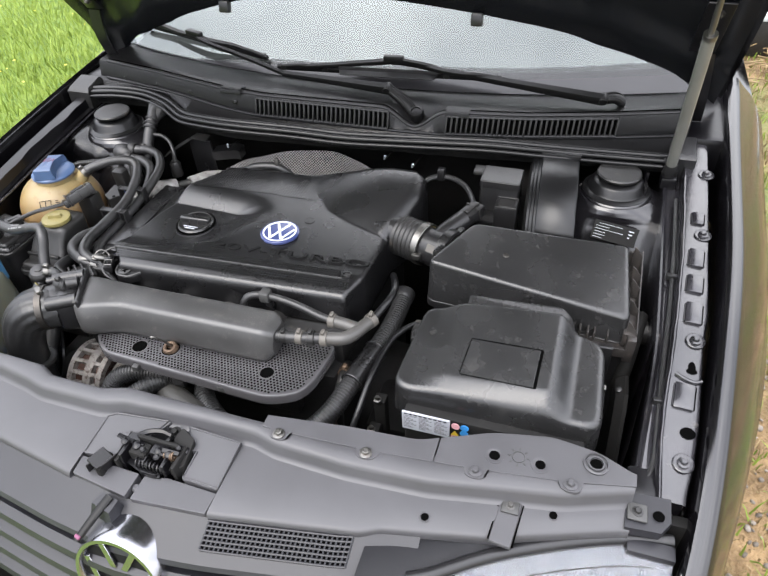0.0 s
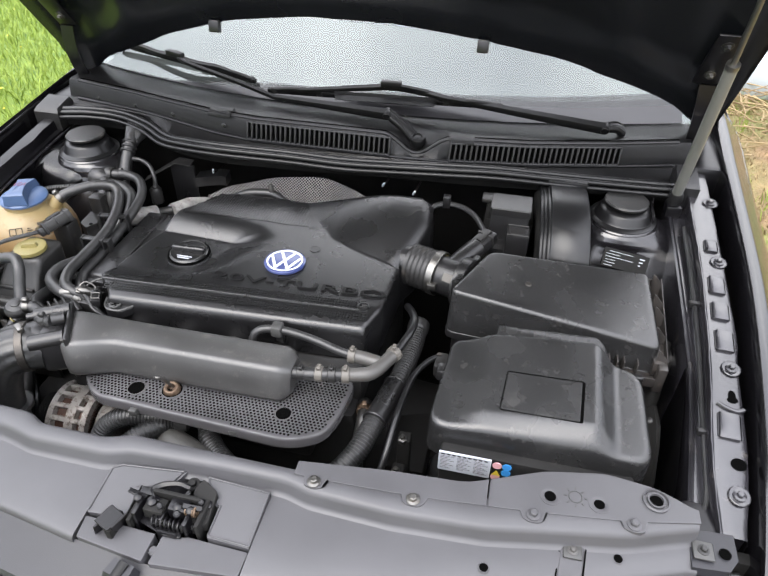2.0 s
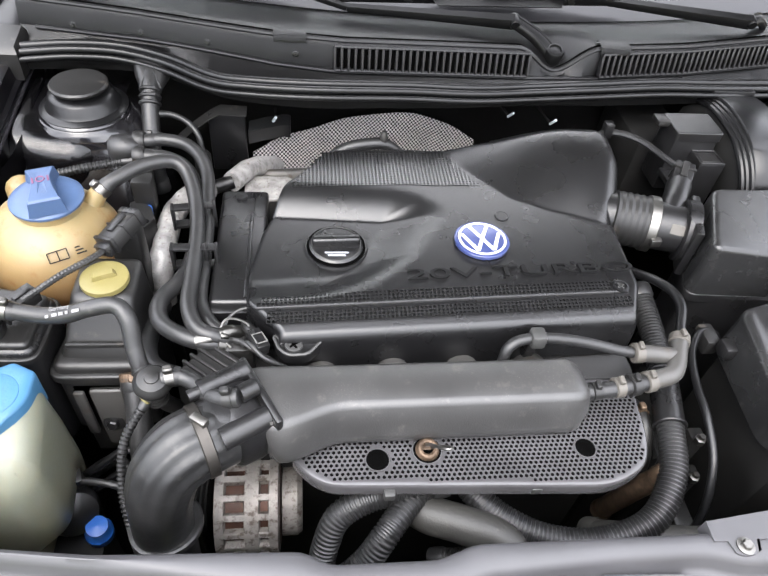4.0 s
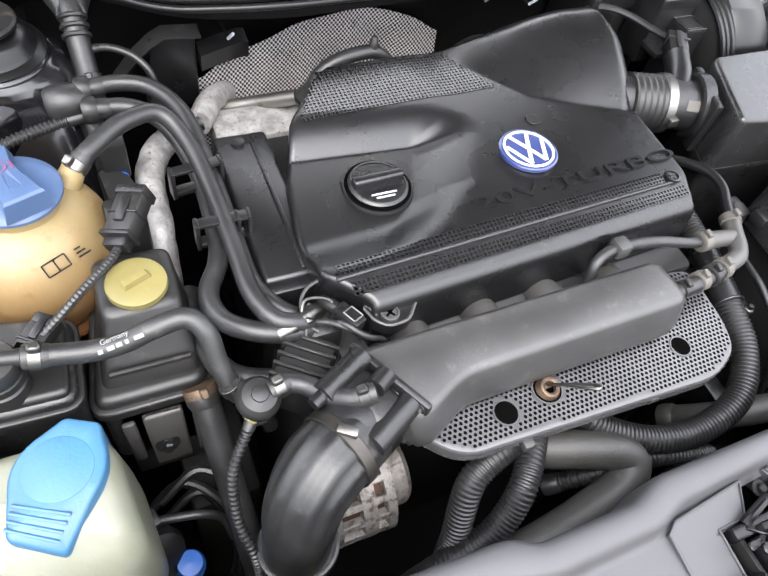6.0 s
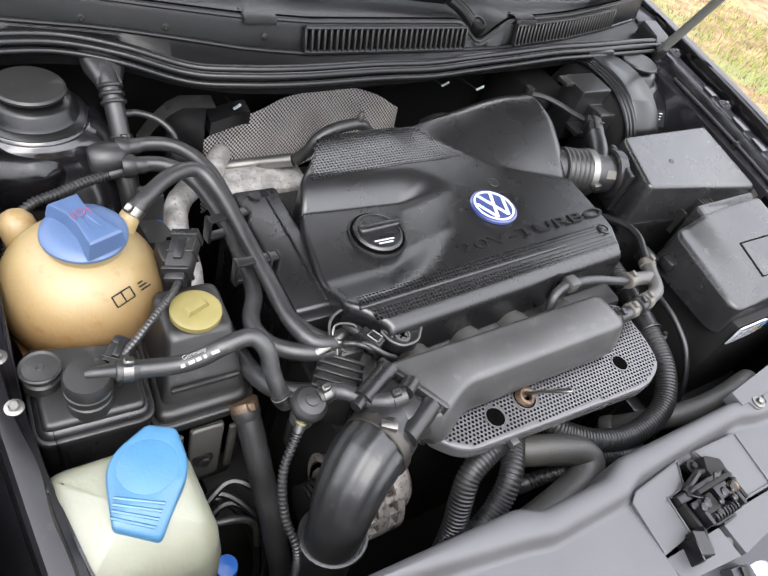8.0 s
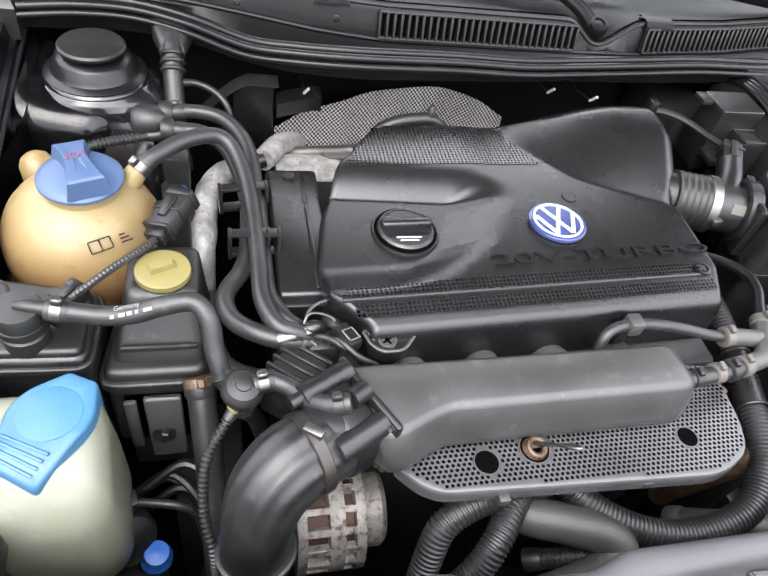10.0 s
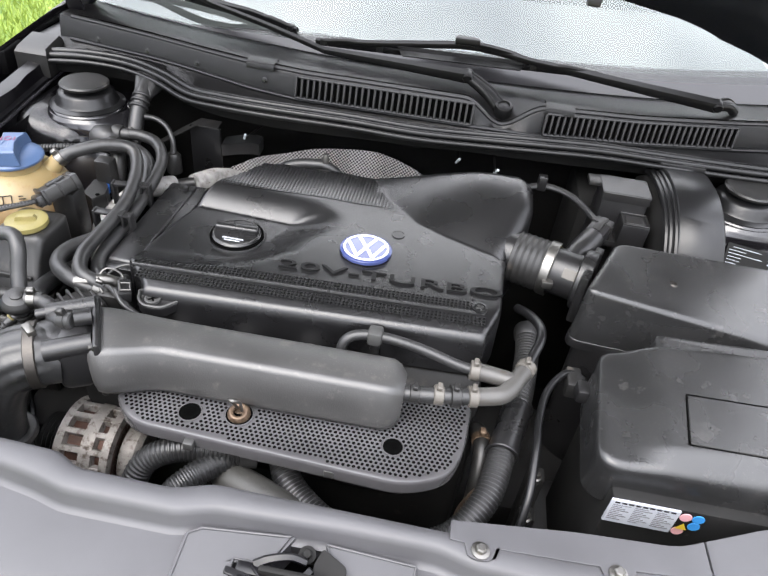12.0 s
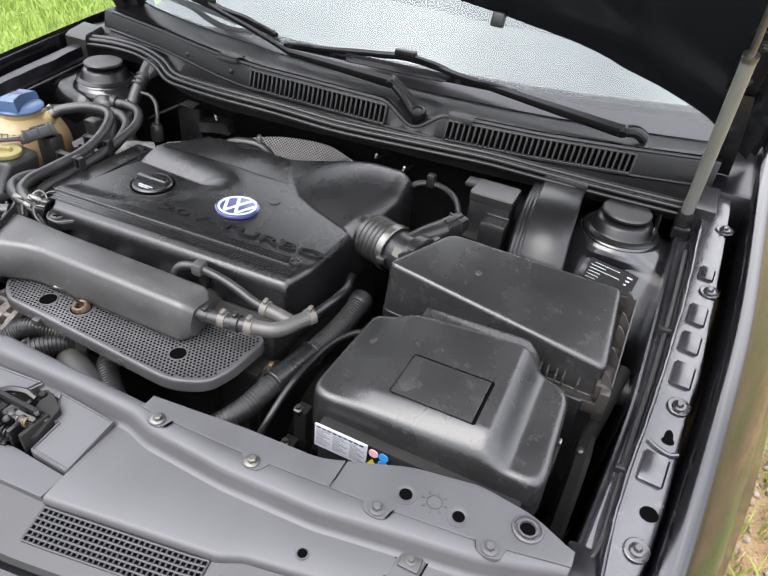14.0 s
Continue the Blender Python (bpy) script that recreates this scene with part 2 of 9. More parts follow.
def woven(name):
    """Embossed aluminium heat shield: a tight diamond dimple pattern."""
    m = material(name, (0.72, 0.69, 0.67), 0.42, 0.5, vary=0.2, bump=0.0, dirt=(0.1, 0.09, 0.08), dirt_at=0.62)
    n, l = m.node_tree.nodes, m.node_tree.links
    b = n["Principled BSDF"]
    co = n.new("ShaderNodeTexCoord")
    mp = n.new("ShaderNodeMapping")
    mp.inputs["Rotation"].default_value = (0, 0, radians(4))
    l.new(co.outputs["UV"], mp.inputs["Vector"])
    ck = n.new("ShaderNodeTexChecker")
    ck.inputs["Scale"].default_value = 300.0
    l.new(mp.outputs[0], ck.inputs["Vector"])
    was = b.inputs["Base Color"].links[0].from_socket
    mix = n.new("ShaderNodeMix")
    mix.data_type, mix.blend_type = "RGBA", "MULTIPLY"
    mix.inputs["Factor"].default_value = 1.0
    dark = n.new("ShaderNodeMix")
    dark.data_type = "RGBA"
    l.new(ck.outputs["Fac"], dark.inputs["Factor"])
    dark.inputs[6].default_value, dark.inputs[7].default_value = (0.05, 0.05, 0.05, 1), (1, 1, 1, 1)
    l.new(was, mix.inputs[6])
    l.new(dark.outputs[2], mix.inputs[7])
    l.new(mix.outputs[2], b.inputs["Base Color"])
    bp = n.new("ShaderNodeBump")
    bp.inputs["Strength"].default_value, bp.inputs["Distance"].default_value = 0.6, 0.001
    l.new(ck.outputs["Fac"], bp.inputs["Height"])
    l.new(bp.outputs[0], b.inputs["Normal"])
    return m


M_WOVEN = woven("dimpled_heat_shield")


def glass(name, tint=(0.9, 0.95, 0.93)):
    m = bpy.data.materials.new(name)
    m.use_nodes = True
    b = m.node_tree.nodes["Principled BSDF"]
    b.inputs["Base Color"].default_value = (*tint, 1)
    b.inputs["Transmission Weight"].default_value = 1.0
    b.inputs["Roughness"].default_value = 0.02
    b.inputs["IOR"].default_value = 1.52
    return m


def pane(name):
    """A thin pane: clear, with a mirror gloss that grows towards grazing views."""
    m = bpy.data.materials.new(name)
    m.use_nodes = True
    n, l = m.node_tree.nodes, m.node_tree.links
    n.remove(n["Principled BSDF"])
    clear, gloss = n.new("ShaderNodeBsdfTransparent"), n.new("ShaderNodeBsdfGlossy")
    clear.inputs["Color"].default_value = (0.80, 0.86, 0.83, 1)
    gloss.inputs["Roughness"].default_value = 0.0
    gloss.inputs["Color"].default_value = (0.93, 1.0, 0.965, 1)
    fres = n.new("ShaderNodeFresnel")
    fres.inputs["IOR"].default_value = 1.90
    mix = n.new("ShaderNodeMixShader")
    l.new(fres.outputs[0], mix.inputs[0])
    l.new(clear.outputs[0], mix.inputs[1])
    l.new(gloss.outputs[0], mix.inputs[2])
    l.new(mix.outputs[0], n["Material Output"].inputs["Surface"])
    return m


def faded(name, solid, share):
    """The band thinned out: part of the glass shows through, so its painted dark reflection fades."""
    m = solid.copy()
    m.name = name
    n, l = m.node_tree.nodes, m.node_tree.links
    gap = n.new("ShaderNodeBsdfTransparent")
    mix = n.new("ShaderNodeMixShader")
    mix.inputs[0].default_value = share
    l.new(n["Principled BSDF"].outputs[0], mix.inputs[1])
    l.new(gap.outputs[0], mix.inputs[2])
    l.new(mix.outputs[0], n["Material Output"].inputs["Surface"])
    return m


M_GLASS = pane("windscreen_glass")
M_FOOT_FADE = [faded("fading_enamel_reflection", M_FOOT_BAND, 0.22), faded("faint_enamel_reflection", M_FOOT_BAND, 0.5)]
M_LENS = glass("lamp_lens", (0.8, 0.81, 0.83))
M_LENS.node_tree.nodes["Principled BSDF"].inputs["IOR"].default_value = 1.5
M_LENS.node_tree.nodes["Principled BSDF"].inputs["Roughness"].default_value = 0.05
flute = M_LENS.node_tree.nodes.new("ShaderNodeTexWave")
flute.inputs["Scale"].default_value = 60.0
flute_co = M_LENS.node_tree.nodes.new("ShaderNodeTexCoord")
flute_up = M_LENS.node_tree.nodes.new("ShaderNodeBump")
flute_up.inputs["Strength"].default_value, flute_up.inputs["Distance"].default_value = 0.10, 0.002
M_LENS.node_tree.links.new(flute_co.outputs["Object"], flute.inputs["Vector"])
M_LENS.node_tree.links.new(flute.outputs["Fac"], flute_up.inputs["Height"])
M_LENS.node_tree.links.new(flute_up.outputs[0], M_LENS.node_tree.nodes["Principled BSDF"].inputs["Normal"])


def ground_material():
    """Lawn on one side of the car, dry straw, soil and gravel on the other."""
    m = bpy.data.materials.new("lawn_and_soil")
    m.use_nodes = True
    n, l = m.node_tree.nodes, m.node_tree.links
    b = n["Principled BSDF"]
    b.inputs["Roughness"].default_value = 0.9
    geo = n.new("ShaderNodeNewGeometry")
    noises = []
    for s, d in ((1.3, 6.0), (9.0, 8.0), (70.0, 4.0)):
        t = n.new("ShaderNodeTexNoise")
        t.inputs["Scale"].default_value, t.inputs["Detail"].default_value = s, d
        l.new(geo.outputs["Position"], t.inputs["Vector"])
        noises.append(t)

    def ramp(src, a, b2, p0=0.35, p1=0.65):
        r = n.new("ShaderNodeValToRGB")
        r.color_ramp.elements[0].position, r.color_ramp.elements[0].color = p0, (*a, 1)
        r.color_ramp.elements[1].position, r.color_ramp.elements[1].color = p1, (*b2, 1)
        l.new(src.outputs["Fac"], r.inputs[0])
        return r
    lawn = ramp(noises[1], (0.08, 0.14, 0.02), (0.17, 0.24, 0.035))
    soil = ramp(noises[1], (0.12, 0.075, 0.035), (0.30, 0.20, 0.10))
    patch = ramp(noises[0], (0, 0, 0), (1, 1, 1), 0.46, 0.62)
    tuft = ramp(noises[2], (0.09, 0.13, 0.03), (0.2, 0.19, 0.07))
    right = n.new("ShaderNodeMix")
    right.data_type = "RGBA"
    l.new(patch.outputs[0], right.inputs["Factor"])
    l.new(soil.outputs[0], right.inputs[6])
    l.new(tuft.outputs[0], right.inputs[7])
    sep = n.new("ShaderNodeSeparateXYZ")
    l.new(geo.outputs["Position"], sep.inputs[0])
    side = n.new("ShaderNodeMapRange")
    side.inputs["From Min"].default_value, side.inputs["From Max"].default_value = -0.9, 0.6
    l.new(sep.outputs["X"], side.inputs["Value"])
    mix = n.new("ShaderNodeMix")
    mix.data_type = "RGBA"
    l.new(side.outputs[0], mix.inputs["Factor"])
    l.new(lawn.outputs[0], mix.inputs[6])
    l.new(right.outputs[2], mix.inputs[7])
    l.new(mix.outputs[2], b.inputs["Base Color"])
    bp = n.new("ShaderNodeBump")
    bp.inputs["Strength"].default_value, bp.inputs["Distance"].default_value = 0.8, 0.03
    l.new(noises[2].outputs["Fac"], bp.inputs["Height"])
    l.new(bp.outputs[0], b.inputs["Normal"])
    return m


def island_material(name, a, b2, rough=0.7):
    """A material whose tone changes from one joined piece to the next."""
    m = bpy.data.materials.new(name)
    m.use_nodes = True
    n, l = m.node_tree.nodes, m.node_tree.links
    g = n.new("ShaderNodeNewGeometry")
    r = n.new("ShaderNodeValToRGB")
    r.color_ramp.elements[0].color, r.color_ramp.elements[1].color = (*a, 1), (*b2, 1)
    l.new(g.outputs["Random Per Island"], r.inputs[0])
    l.new(r.outputs[0], n["Principled BSDF"].inputs["Base Color"])
    n["Principled BSDF"].inputs["Roughness"].default_value = rough
    return m


M_GROUND = ground_material()
M_BLADE = island_material("grass_blades", (0.135, 0.20, 0.022), (0.225, 0.295, 0.045))
M_STRAW = island_material("straw_blades", (0.15, 0.10, 0.045), (0.32, 0.24, 0.12))
M_PEBBLE = island_material("pebbles", (0.09, 0.075, 0.06), (0.24, 0.21, 0.18), 0.8)
M_PETAL = island_material("yellow_petals", (0.7, 0.5, 0.02), (0.8, 0.7, 0.1))


# ---- mesh helpers ----
def thing(name, at, label, category, group="", kind=""):
    e = new(name)
    e.empty_display_size = 0.05
    e.location = at
    return tagged(e, label, category, group, kind)


def part(name, bm, mats, parent=None, label="", angle=38.0):
    """Links a bmesh in world coordinates as one mesh object, under a thing or a part."""
    me = bpy.data.meshes.new(name)
    bmesh.ops.recalc_face_normals(bm, faces=bm.faces[:])
    bm.to_mesh(me)
    bm.free()
    for m in mats if isinstance(mats, (list, tuple)) else (mats,):
        me.materials.append(m)
    me.set_sharp_from_angle(angle=radians(angle))
    me.polygons.foreach_set("use_smooth", [p.loop_total <= 6 for p in me.polygons])    # flat lids and ends stay flat
    ob = new(name, me)
    if parent is not None:
        ob.parent = parent
        if parent.type == "EMPTY":
            ob.matrix_parent_inverse = Matrix.Translation(-Vector(parent.location))
    return tagged(ob, label)


def solo(name, bm, mats, label, category, group="", kind="", angle=38.0):
    return tagged(part(name, bm, mats, None, label, angle), label, category, group, kind)


def loft(rings, closed=True, caps=True, bm=None, mi=0):
    bm = bm or bmesh.new()
    vs = [[bm.verts.new(p) for p in r] for r in rings]
    n = len(vs[0])
    for a, b in zip(vs, vs[1:]):
        for i in range(n if closed else n - 1):
            j = (i + 1) % n
            f = bm.faces.new((a[i], a[j], b[j], b[i]))
            f.material_index = mi
    if caps and closed:
        lid(bm, vs[0], mi)
        lid(bm, list(reversed(vs[-1])), mi)
    return bm


def lid(bm, ring, mi=0):
    """Closes a ring: a flat fan about its middle where the outline allows, else one face."""
    if len(ring) > 6:
        mid = sum((v.co for v in ring), Vector()) / len(ring)
        crosses = [(a.co - mid).cross(b.co - mid) for a, b in zip(ring, ring[1:] + ring[:1])]
        total = sum(crosses, Vector())
        if total.length > 1e-8:
            axis = total.normalized()
            back = -sum(min(0.0, c.dot(axis)) for c in crosses)
            if back < 0.02 * total.length:
                own = [bm.verts.new(v.co) for v in ring]
                hub = bm.verts.new(mid)
                for a, b in zip(own, own[1:] + own[:1]):
                    bm.faces.new((a, b, hub)).material_index = mi
                return
    bm.faces.new(ring).material_index = mi


def box(x0, x1, y0, y1, z0, z1, r=0.004, seg=2, bm=None, m=None):
    own = bmesh.new()
    bmesh.ops.create_cube(own, size=1.0, matrix=Matrix.Translation(((x0 + x1) / 2, (y0 + y1) / 2, (z0 + z1) / 2)) @ Matrix.Diagonal((x1 - x0, y1 - y0, z1 - z0, 1)))
    if r:
        bmesh.ops.bevel(own, geom=own.edges[:], offset=r, segments=seg, profile=0.5, affect="EDGES")
    return joined(bm, own, m)


def joined(bm, own, m=None):
    """Adds own to bm (moved by m), or returns own when there is none."""
    if m is not None:
        own.transform(m)
    if bm is None:
        return own
    me = bpy.data.meshes.new("tmp")
    own.to_mesh(me)
    own.free()
    bm.from_mesh(me)
    bpy.data.meshes.remove(me)
    return bm


def spline(pts, per=8):
    """A smooth curve through the points."""
    p = [Vector(q) for q in pts]
    p = [p[0] * 2 - p[1]] + p + [p[-1] * 2 - p[-2]]
    out = []
    for i in range(1, len(p) - 2):
        a, b, c, d = p[i - 1:i + 3]
        for k in range(per):
            t = k / per
            out.append(0.5 * (2 * b + (c - a) * t + (2 * a - 5 * b + 4 * c - d) * t * t + (3 * b - a - 3 * c + d) * t ** 3))
    out.append(p[-2])
    return out


def frames(path):
    up = Vector((0, 0, 1))
    t0 = (path[1] - path[0]).normalized()
    if abs(t0.dot(up)) > 0.95:
        up = Vector((1, 0, 0))
    nrm = (up - t0 * up.dot(t0)).normalized()
    out = []
    for i, p in enumerate(path):
        t = (path[min(i + 1, len(path) - 1)] - path[max(i - 1, 0)]).normalized()
        nrm = (nrm - t * nrm.dot(t)).normalized()
        out.append((p, nrm, t.cross(nrm)))
    return out


def tube(pts, r, n=14, per=8, bm=None, straight=False):
    """A round tube along a curve; r is a number or a function of the fraction along it."""
    path = [Vector(p) for p in pts] if straight else spline(pts, per)
    rad = r if callable(r) else (lambda u: r)
    rings = []
    for i, (p, a, b) in enumerate(frames(path)):
        q = rad(i / (len(path) - 1))
        rings.append([p + (a * math.cos(k * math.tau / n) + b * math.sin(k * math.tau / n)) * q for k in range(n)])
    return loft(rings, bm=bm)


def ribbed(pts, r, pitch=0.005, depth=0.0016, n=16):
    """Corrugated conduit: rings of raised ribs along a curve."""
    raw = spline(pts, 24)
    length = [0.0]
    for a, b in zip(raw, raw[1:]):
        length.append(length[-1] + (b - a).length)
    steps = max(8, int(length[-1] / pitch) * 4)
    path, rads, k = [], [], 0
    for i in range(steps + 1):
        s = length[-1] * i / steps
        while k < len(raw) - 2 and length[k + 1] < s:
            k += 1
        f = (s - length[k]) / max(1e-9, length[k + 1] - length[k])
        path.append(raw[k].lerp(raw[k + 1], f))
        rads.append(r - depth * (1.0 if i % 4 in (0, 3) else 0.0))
    rings = [[p + (a * math.cos(j * math.tau / n) + b * math.sin(j * math.tau / n)) * q for j in range(n)] for (p, a, b), q in zip(frames(path), rads)]
    return loft(rings)


def lathe(profile, at, axis=(0, 0, 1), n=32, bm=None, caps=True):
    """A turned body: profile of (radius, height) along an axis from a point."""
    z = Vector(axis).normalized()
    x = z.orthogonal().normalized()
    y = z.cross(x)
    c = Vector(at)
    rings = [[c + z * h + (x * math.cos(k * math.tau / n) + y * math.sin(k * math.tau / n)) * max(r, 1e-5) for k in range(n)] for r, h in profile]
    return loft(rings, caps=caps, bm=bm)


def ring(at, axis, r, thick, n=28, k=8, bm=None):
    z = Vector(axis).normalized()
    x = z.orthogonal().normalized()
    y = z.cross(x)
    c = Vector(at)
    rings = []
    for i in range(n + 1):
        d = x * math.cos(i * math.tau / n) + y * math.sin(i * math.tau / n)
        rings.append([c + d * (r + thick * math.cos(j * math.tau / k)) + z * thick * math.sin(j * math.tau / k) for j in range(k)])
    return loft(rings, caps=False, bm=bm)


def fillet(pts, r, n=5):
    """Rounds the corners of a closed outline."""
    out = []
    for i, p in enumerate(pts):
        a, b, c = Vector(pts[i - 1]), Vector(p), Vector(pts[(i + 1) % len(pts)])
        q = r[i] if isinstance(r, (list, tuple)) else r
        q = min(q, (a - b).length * 0.48, (c - b).length * 0.48)
        s, e = b + (a - b).normalized() * q, b + (c - b).normalized() * q
        for k in range(n + 1):
            t = k / n
            out.append(tuple(s * (1 - t) ** 2 + b * 2 * t * (1 - t) + e * t * t))
    return out


def offset(pts, d):
    """Moves a closed outline inwards by d (outwards when negative)."""
    area = sum(a[0] * b[1] - b[0] * a[1] for a, b in zip(pts, pts[1:] + pts[:1]))
    sg = 1 if area > 0 else -1
    out = []
    for i, p in enumerate(pts):
        a, c = Vector(pts[i - 1][:2]), Vector(pts[(i + 1) % len(pts)][:2])
        t = (c - a).normalized()
        out.append((p[0] - sg * t.y * d, p[1] + sg * t.x * d))
    return out


def prism(pts, z0, z1, bev=0.004, taper=0.0, top=None, bm=None, seg=3):
    """An upright body on an outline with a rounded upper edge; top(x, y) gives the height of its lid."""
    zt = top or (lambda x, y: z1)
    rings = [[(x, y, z0) for x, y in pts]]
    body = offset(pts, taper) if taper else pts
    for k in range(seg + 1):
        a = math.pi / 2 * k / seg
        o = offset(body, bev * (1 - math.cos(a)))
        rings.append([(x, y, zt(x, y) - bev * (1 - math.sin(a))) for x, y in o])
    last = rings[-1]
    cx, cy = sum(p[0] for p in last) / len(last), sum(p[1] for p in last) / len(last)
    rings.append([(x + (cx - x) * 0.04, y + (cy - y) * 0.04, zt(x + (cx - x) * 0.04, y + (cy - y) * 0.04)) for x, y, z in last])
    return loft(rings, bm=bm)


def finer(pts, step):
    """A closed outline with no edge longer than step."""
    out = []
    for a, b in zip(pts, pts[1:] + pts[:1]):
        n = max(1, int(math.hypot(b[0] - a[0], b[1] - a[1]) / step))
        out += [(a[0] + (b[0] - a[0]) * k / n, a[1] + (b[1] - a[1]) * k / n) for k in range(n)]
    return out


def domed(pts, z0, top, bev, rings_in=8):
    """Like prism, for a lid that follows a curved surface."""
    rings = [[(x, y, z0) for x, y in pts]]
    for k in range(4):
        a = math.pi / 2 * k / 3
        rings.append([(x, y, top(x, y) - bev * (1 - math.sin(a))) for x, y in offset(pts, bev * (1 - math.cos(a)))])
    o = offset(pts, bev)
    cx, cy = sum(p[0] for p in o) / len(o), sum(p[1] for p in o) / len(o)
    for k in range(1, rings_in):
        f = k / rings_in
        rings.append([(x + (cx - x) * f, y + (cy - y) * f, top(x + (cx - x) * f, y + (cy - y) * f)) for x, y in o])
    return loft(rings)


def inside(pts, x, y):
    hit = False
    for a, b in zip(pts, pts[1:] + pts[:1]):
        if (a[1] > y) != (b[1] > y) and x < (b[0] - a[0]) * (y - a[1]) / (b[1] - a[1]) + a[0]:
            hit = not hit
    return hit


def sheet(nx, ny, f, bm=None, thick=None):
    """A grid of (u, v) in 0..1 placed by f."""
    bm = bm or bmesh.new()
    vs = [[bm.verts.new(f(i / nx, j / ny)) for j in range(ny + 1)] for i in range(nx + 1)]
    for i in range(nx):
        for j in range(ny):
            bm.faces.new((vs[i][j], vs[i + 1][j], vs[i + 1][j + 1], vs[i][j + 1]))
    if thick:
        bmesh.ops.solidify(bm, geom=bm.faces[:], thickness=thick)
    return bm


def smooth(a, b, x):
    t = min(1.0, max(0.0, (x - a) / (b - a)))
    return t * t * (3 - 2 * t)


def along(table, x):
    """Piecewise linear value from (x, value) pairs."""
    if x <= table[0][0]:
        return table[0][1]
    for (a, p), (b, q) in zip(table, table[1:]):
        if x <= b:
            return p + (q - p) * (x - a) / (b - a)
    return table[-1][1]


def soft_along(table, x, w=0.02):
    return sum(along(table, x + w * k) for k in (-1, -0.5, 0, 0.5, 1)) / 5


def perforated(place, ok, x0, x1, y0, y1, pitch, rad, depth=0.0015, stagger=True, n=8):
    """A plate of small holes: each cell is a ring of faces round a shallow pit, its shade painted by the second
    material.
    """
    bm = bmesh.new()
    ry = pitch * (0.87 if stagger else 1.0)
    rows = int((y1 - y0) / ry)
    cols = int((x1 - x0) / pitch)
    for j in range(rows):
        for i in range(cols):
            cx = x0 + (i + 0.5) * pitch + (pitch / 2 if stagger and j % 2 else 0)
            cy = y0 + (j + 0.5) * ry
            if not ok(cx, cy):
                continue
            outer, rim, low = [], [], []
            for k in range(n):
                a = math.tau * k / n + math.pi / 4
                c, s = math.cos(a), math.sin(a)
                q = 1 / max(abs(c), abs(s))
                outer.append(bm.verts.new(place(cx + c * q * pitch / 2, cy + s * q * ry / 2, 0)))
                rim.append(bm.verts.new(place(cx + c * rad, cy + s * rad, 0)))
                low.append(bm.verts.new(place(cx + c * rad, cy + s * rad, -depth)))
            for k in range(n):
                m = (k + 1) % n
                bm.faces.new((outer[k], outer[m], rim[m], rim[k]))
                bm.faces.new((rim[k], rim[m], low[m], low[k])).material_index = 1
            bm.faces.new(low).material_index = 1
    return bm


def bolt(at, axis=(0, 0, 1), r=0.008, bm=None):
    """A flanged hexagon screw."""
    bm = lathe([(0, 0.0), (r, 0.0), (r, r * 0.18), (r * 0.62, r * 0.26), (r * 0.6, r * 0.3)], at, axis, 20, bm)
    return lathe([(0, r * 0.2), (r * 0.58, r * 0.2), (r * 0.58, r * 0.72), (r * 0.45, r * 0.85), (0, r * 0.85)], at, axis, 6, bm)


def screw(at, axis, r, parent, name="screw", m=None):
    return part(name, bolt(at, axis, r), m or M_ZINC, parent)


def letters(name, text, size, depth, m, mat, parent, label=""):
    """Raised lettering in the built-in font."""
    cu = bpy.data.curves.new(name, "FONT")
    cu.body, cu.size, cu.extrude, cu.align_x = text, size, depth, "LEFT"
    tmp = new("tmp_text", cu)
    me = bpy.data.meshes.new_from_object(tmp.evaluated_get(bpy.context.evaluated_depsgraph_get()))
    bpy.data.objects.remove(tmp)
    bpy.data.curves.remove(cu)
    me.transform(m)
    bm = bmesh.new()
    bm.from_mesh(me)
    bpy.data.meshes.remove(me)
    return part(name, bm, mat, parent, label)


# ---- ground ----
def ground_height(x, y):
    return 0.02 * noise.noise((x * 0.9, y * 0.9, 3.1)) + (0.05 * noise.noise((x * 0.15, y * 0.15, 8.0)) if abs(x) > 3 else 0.0)


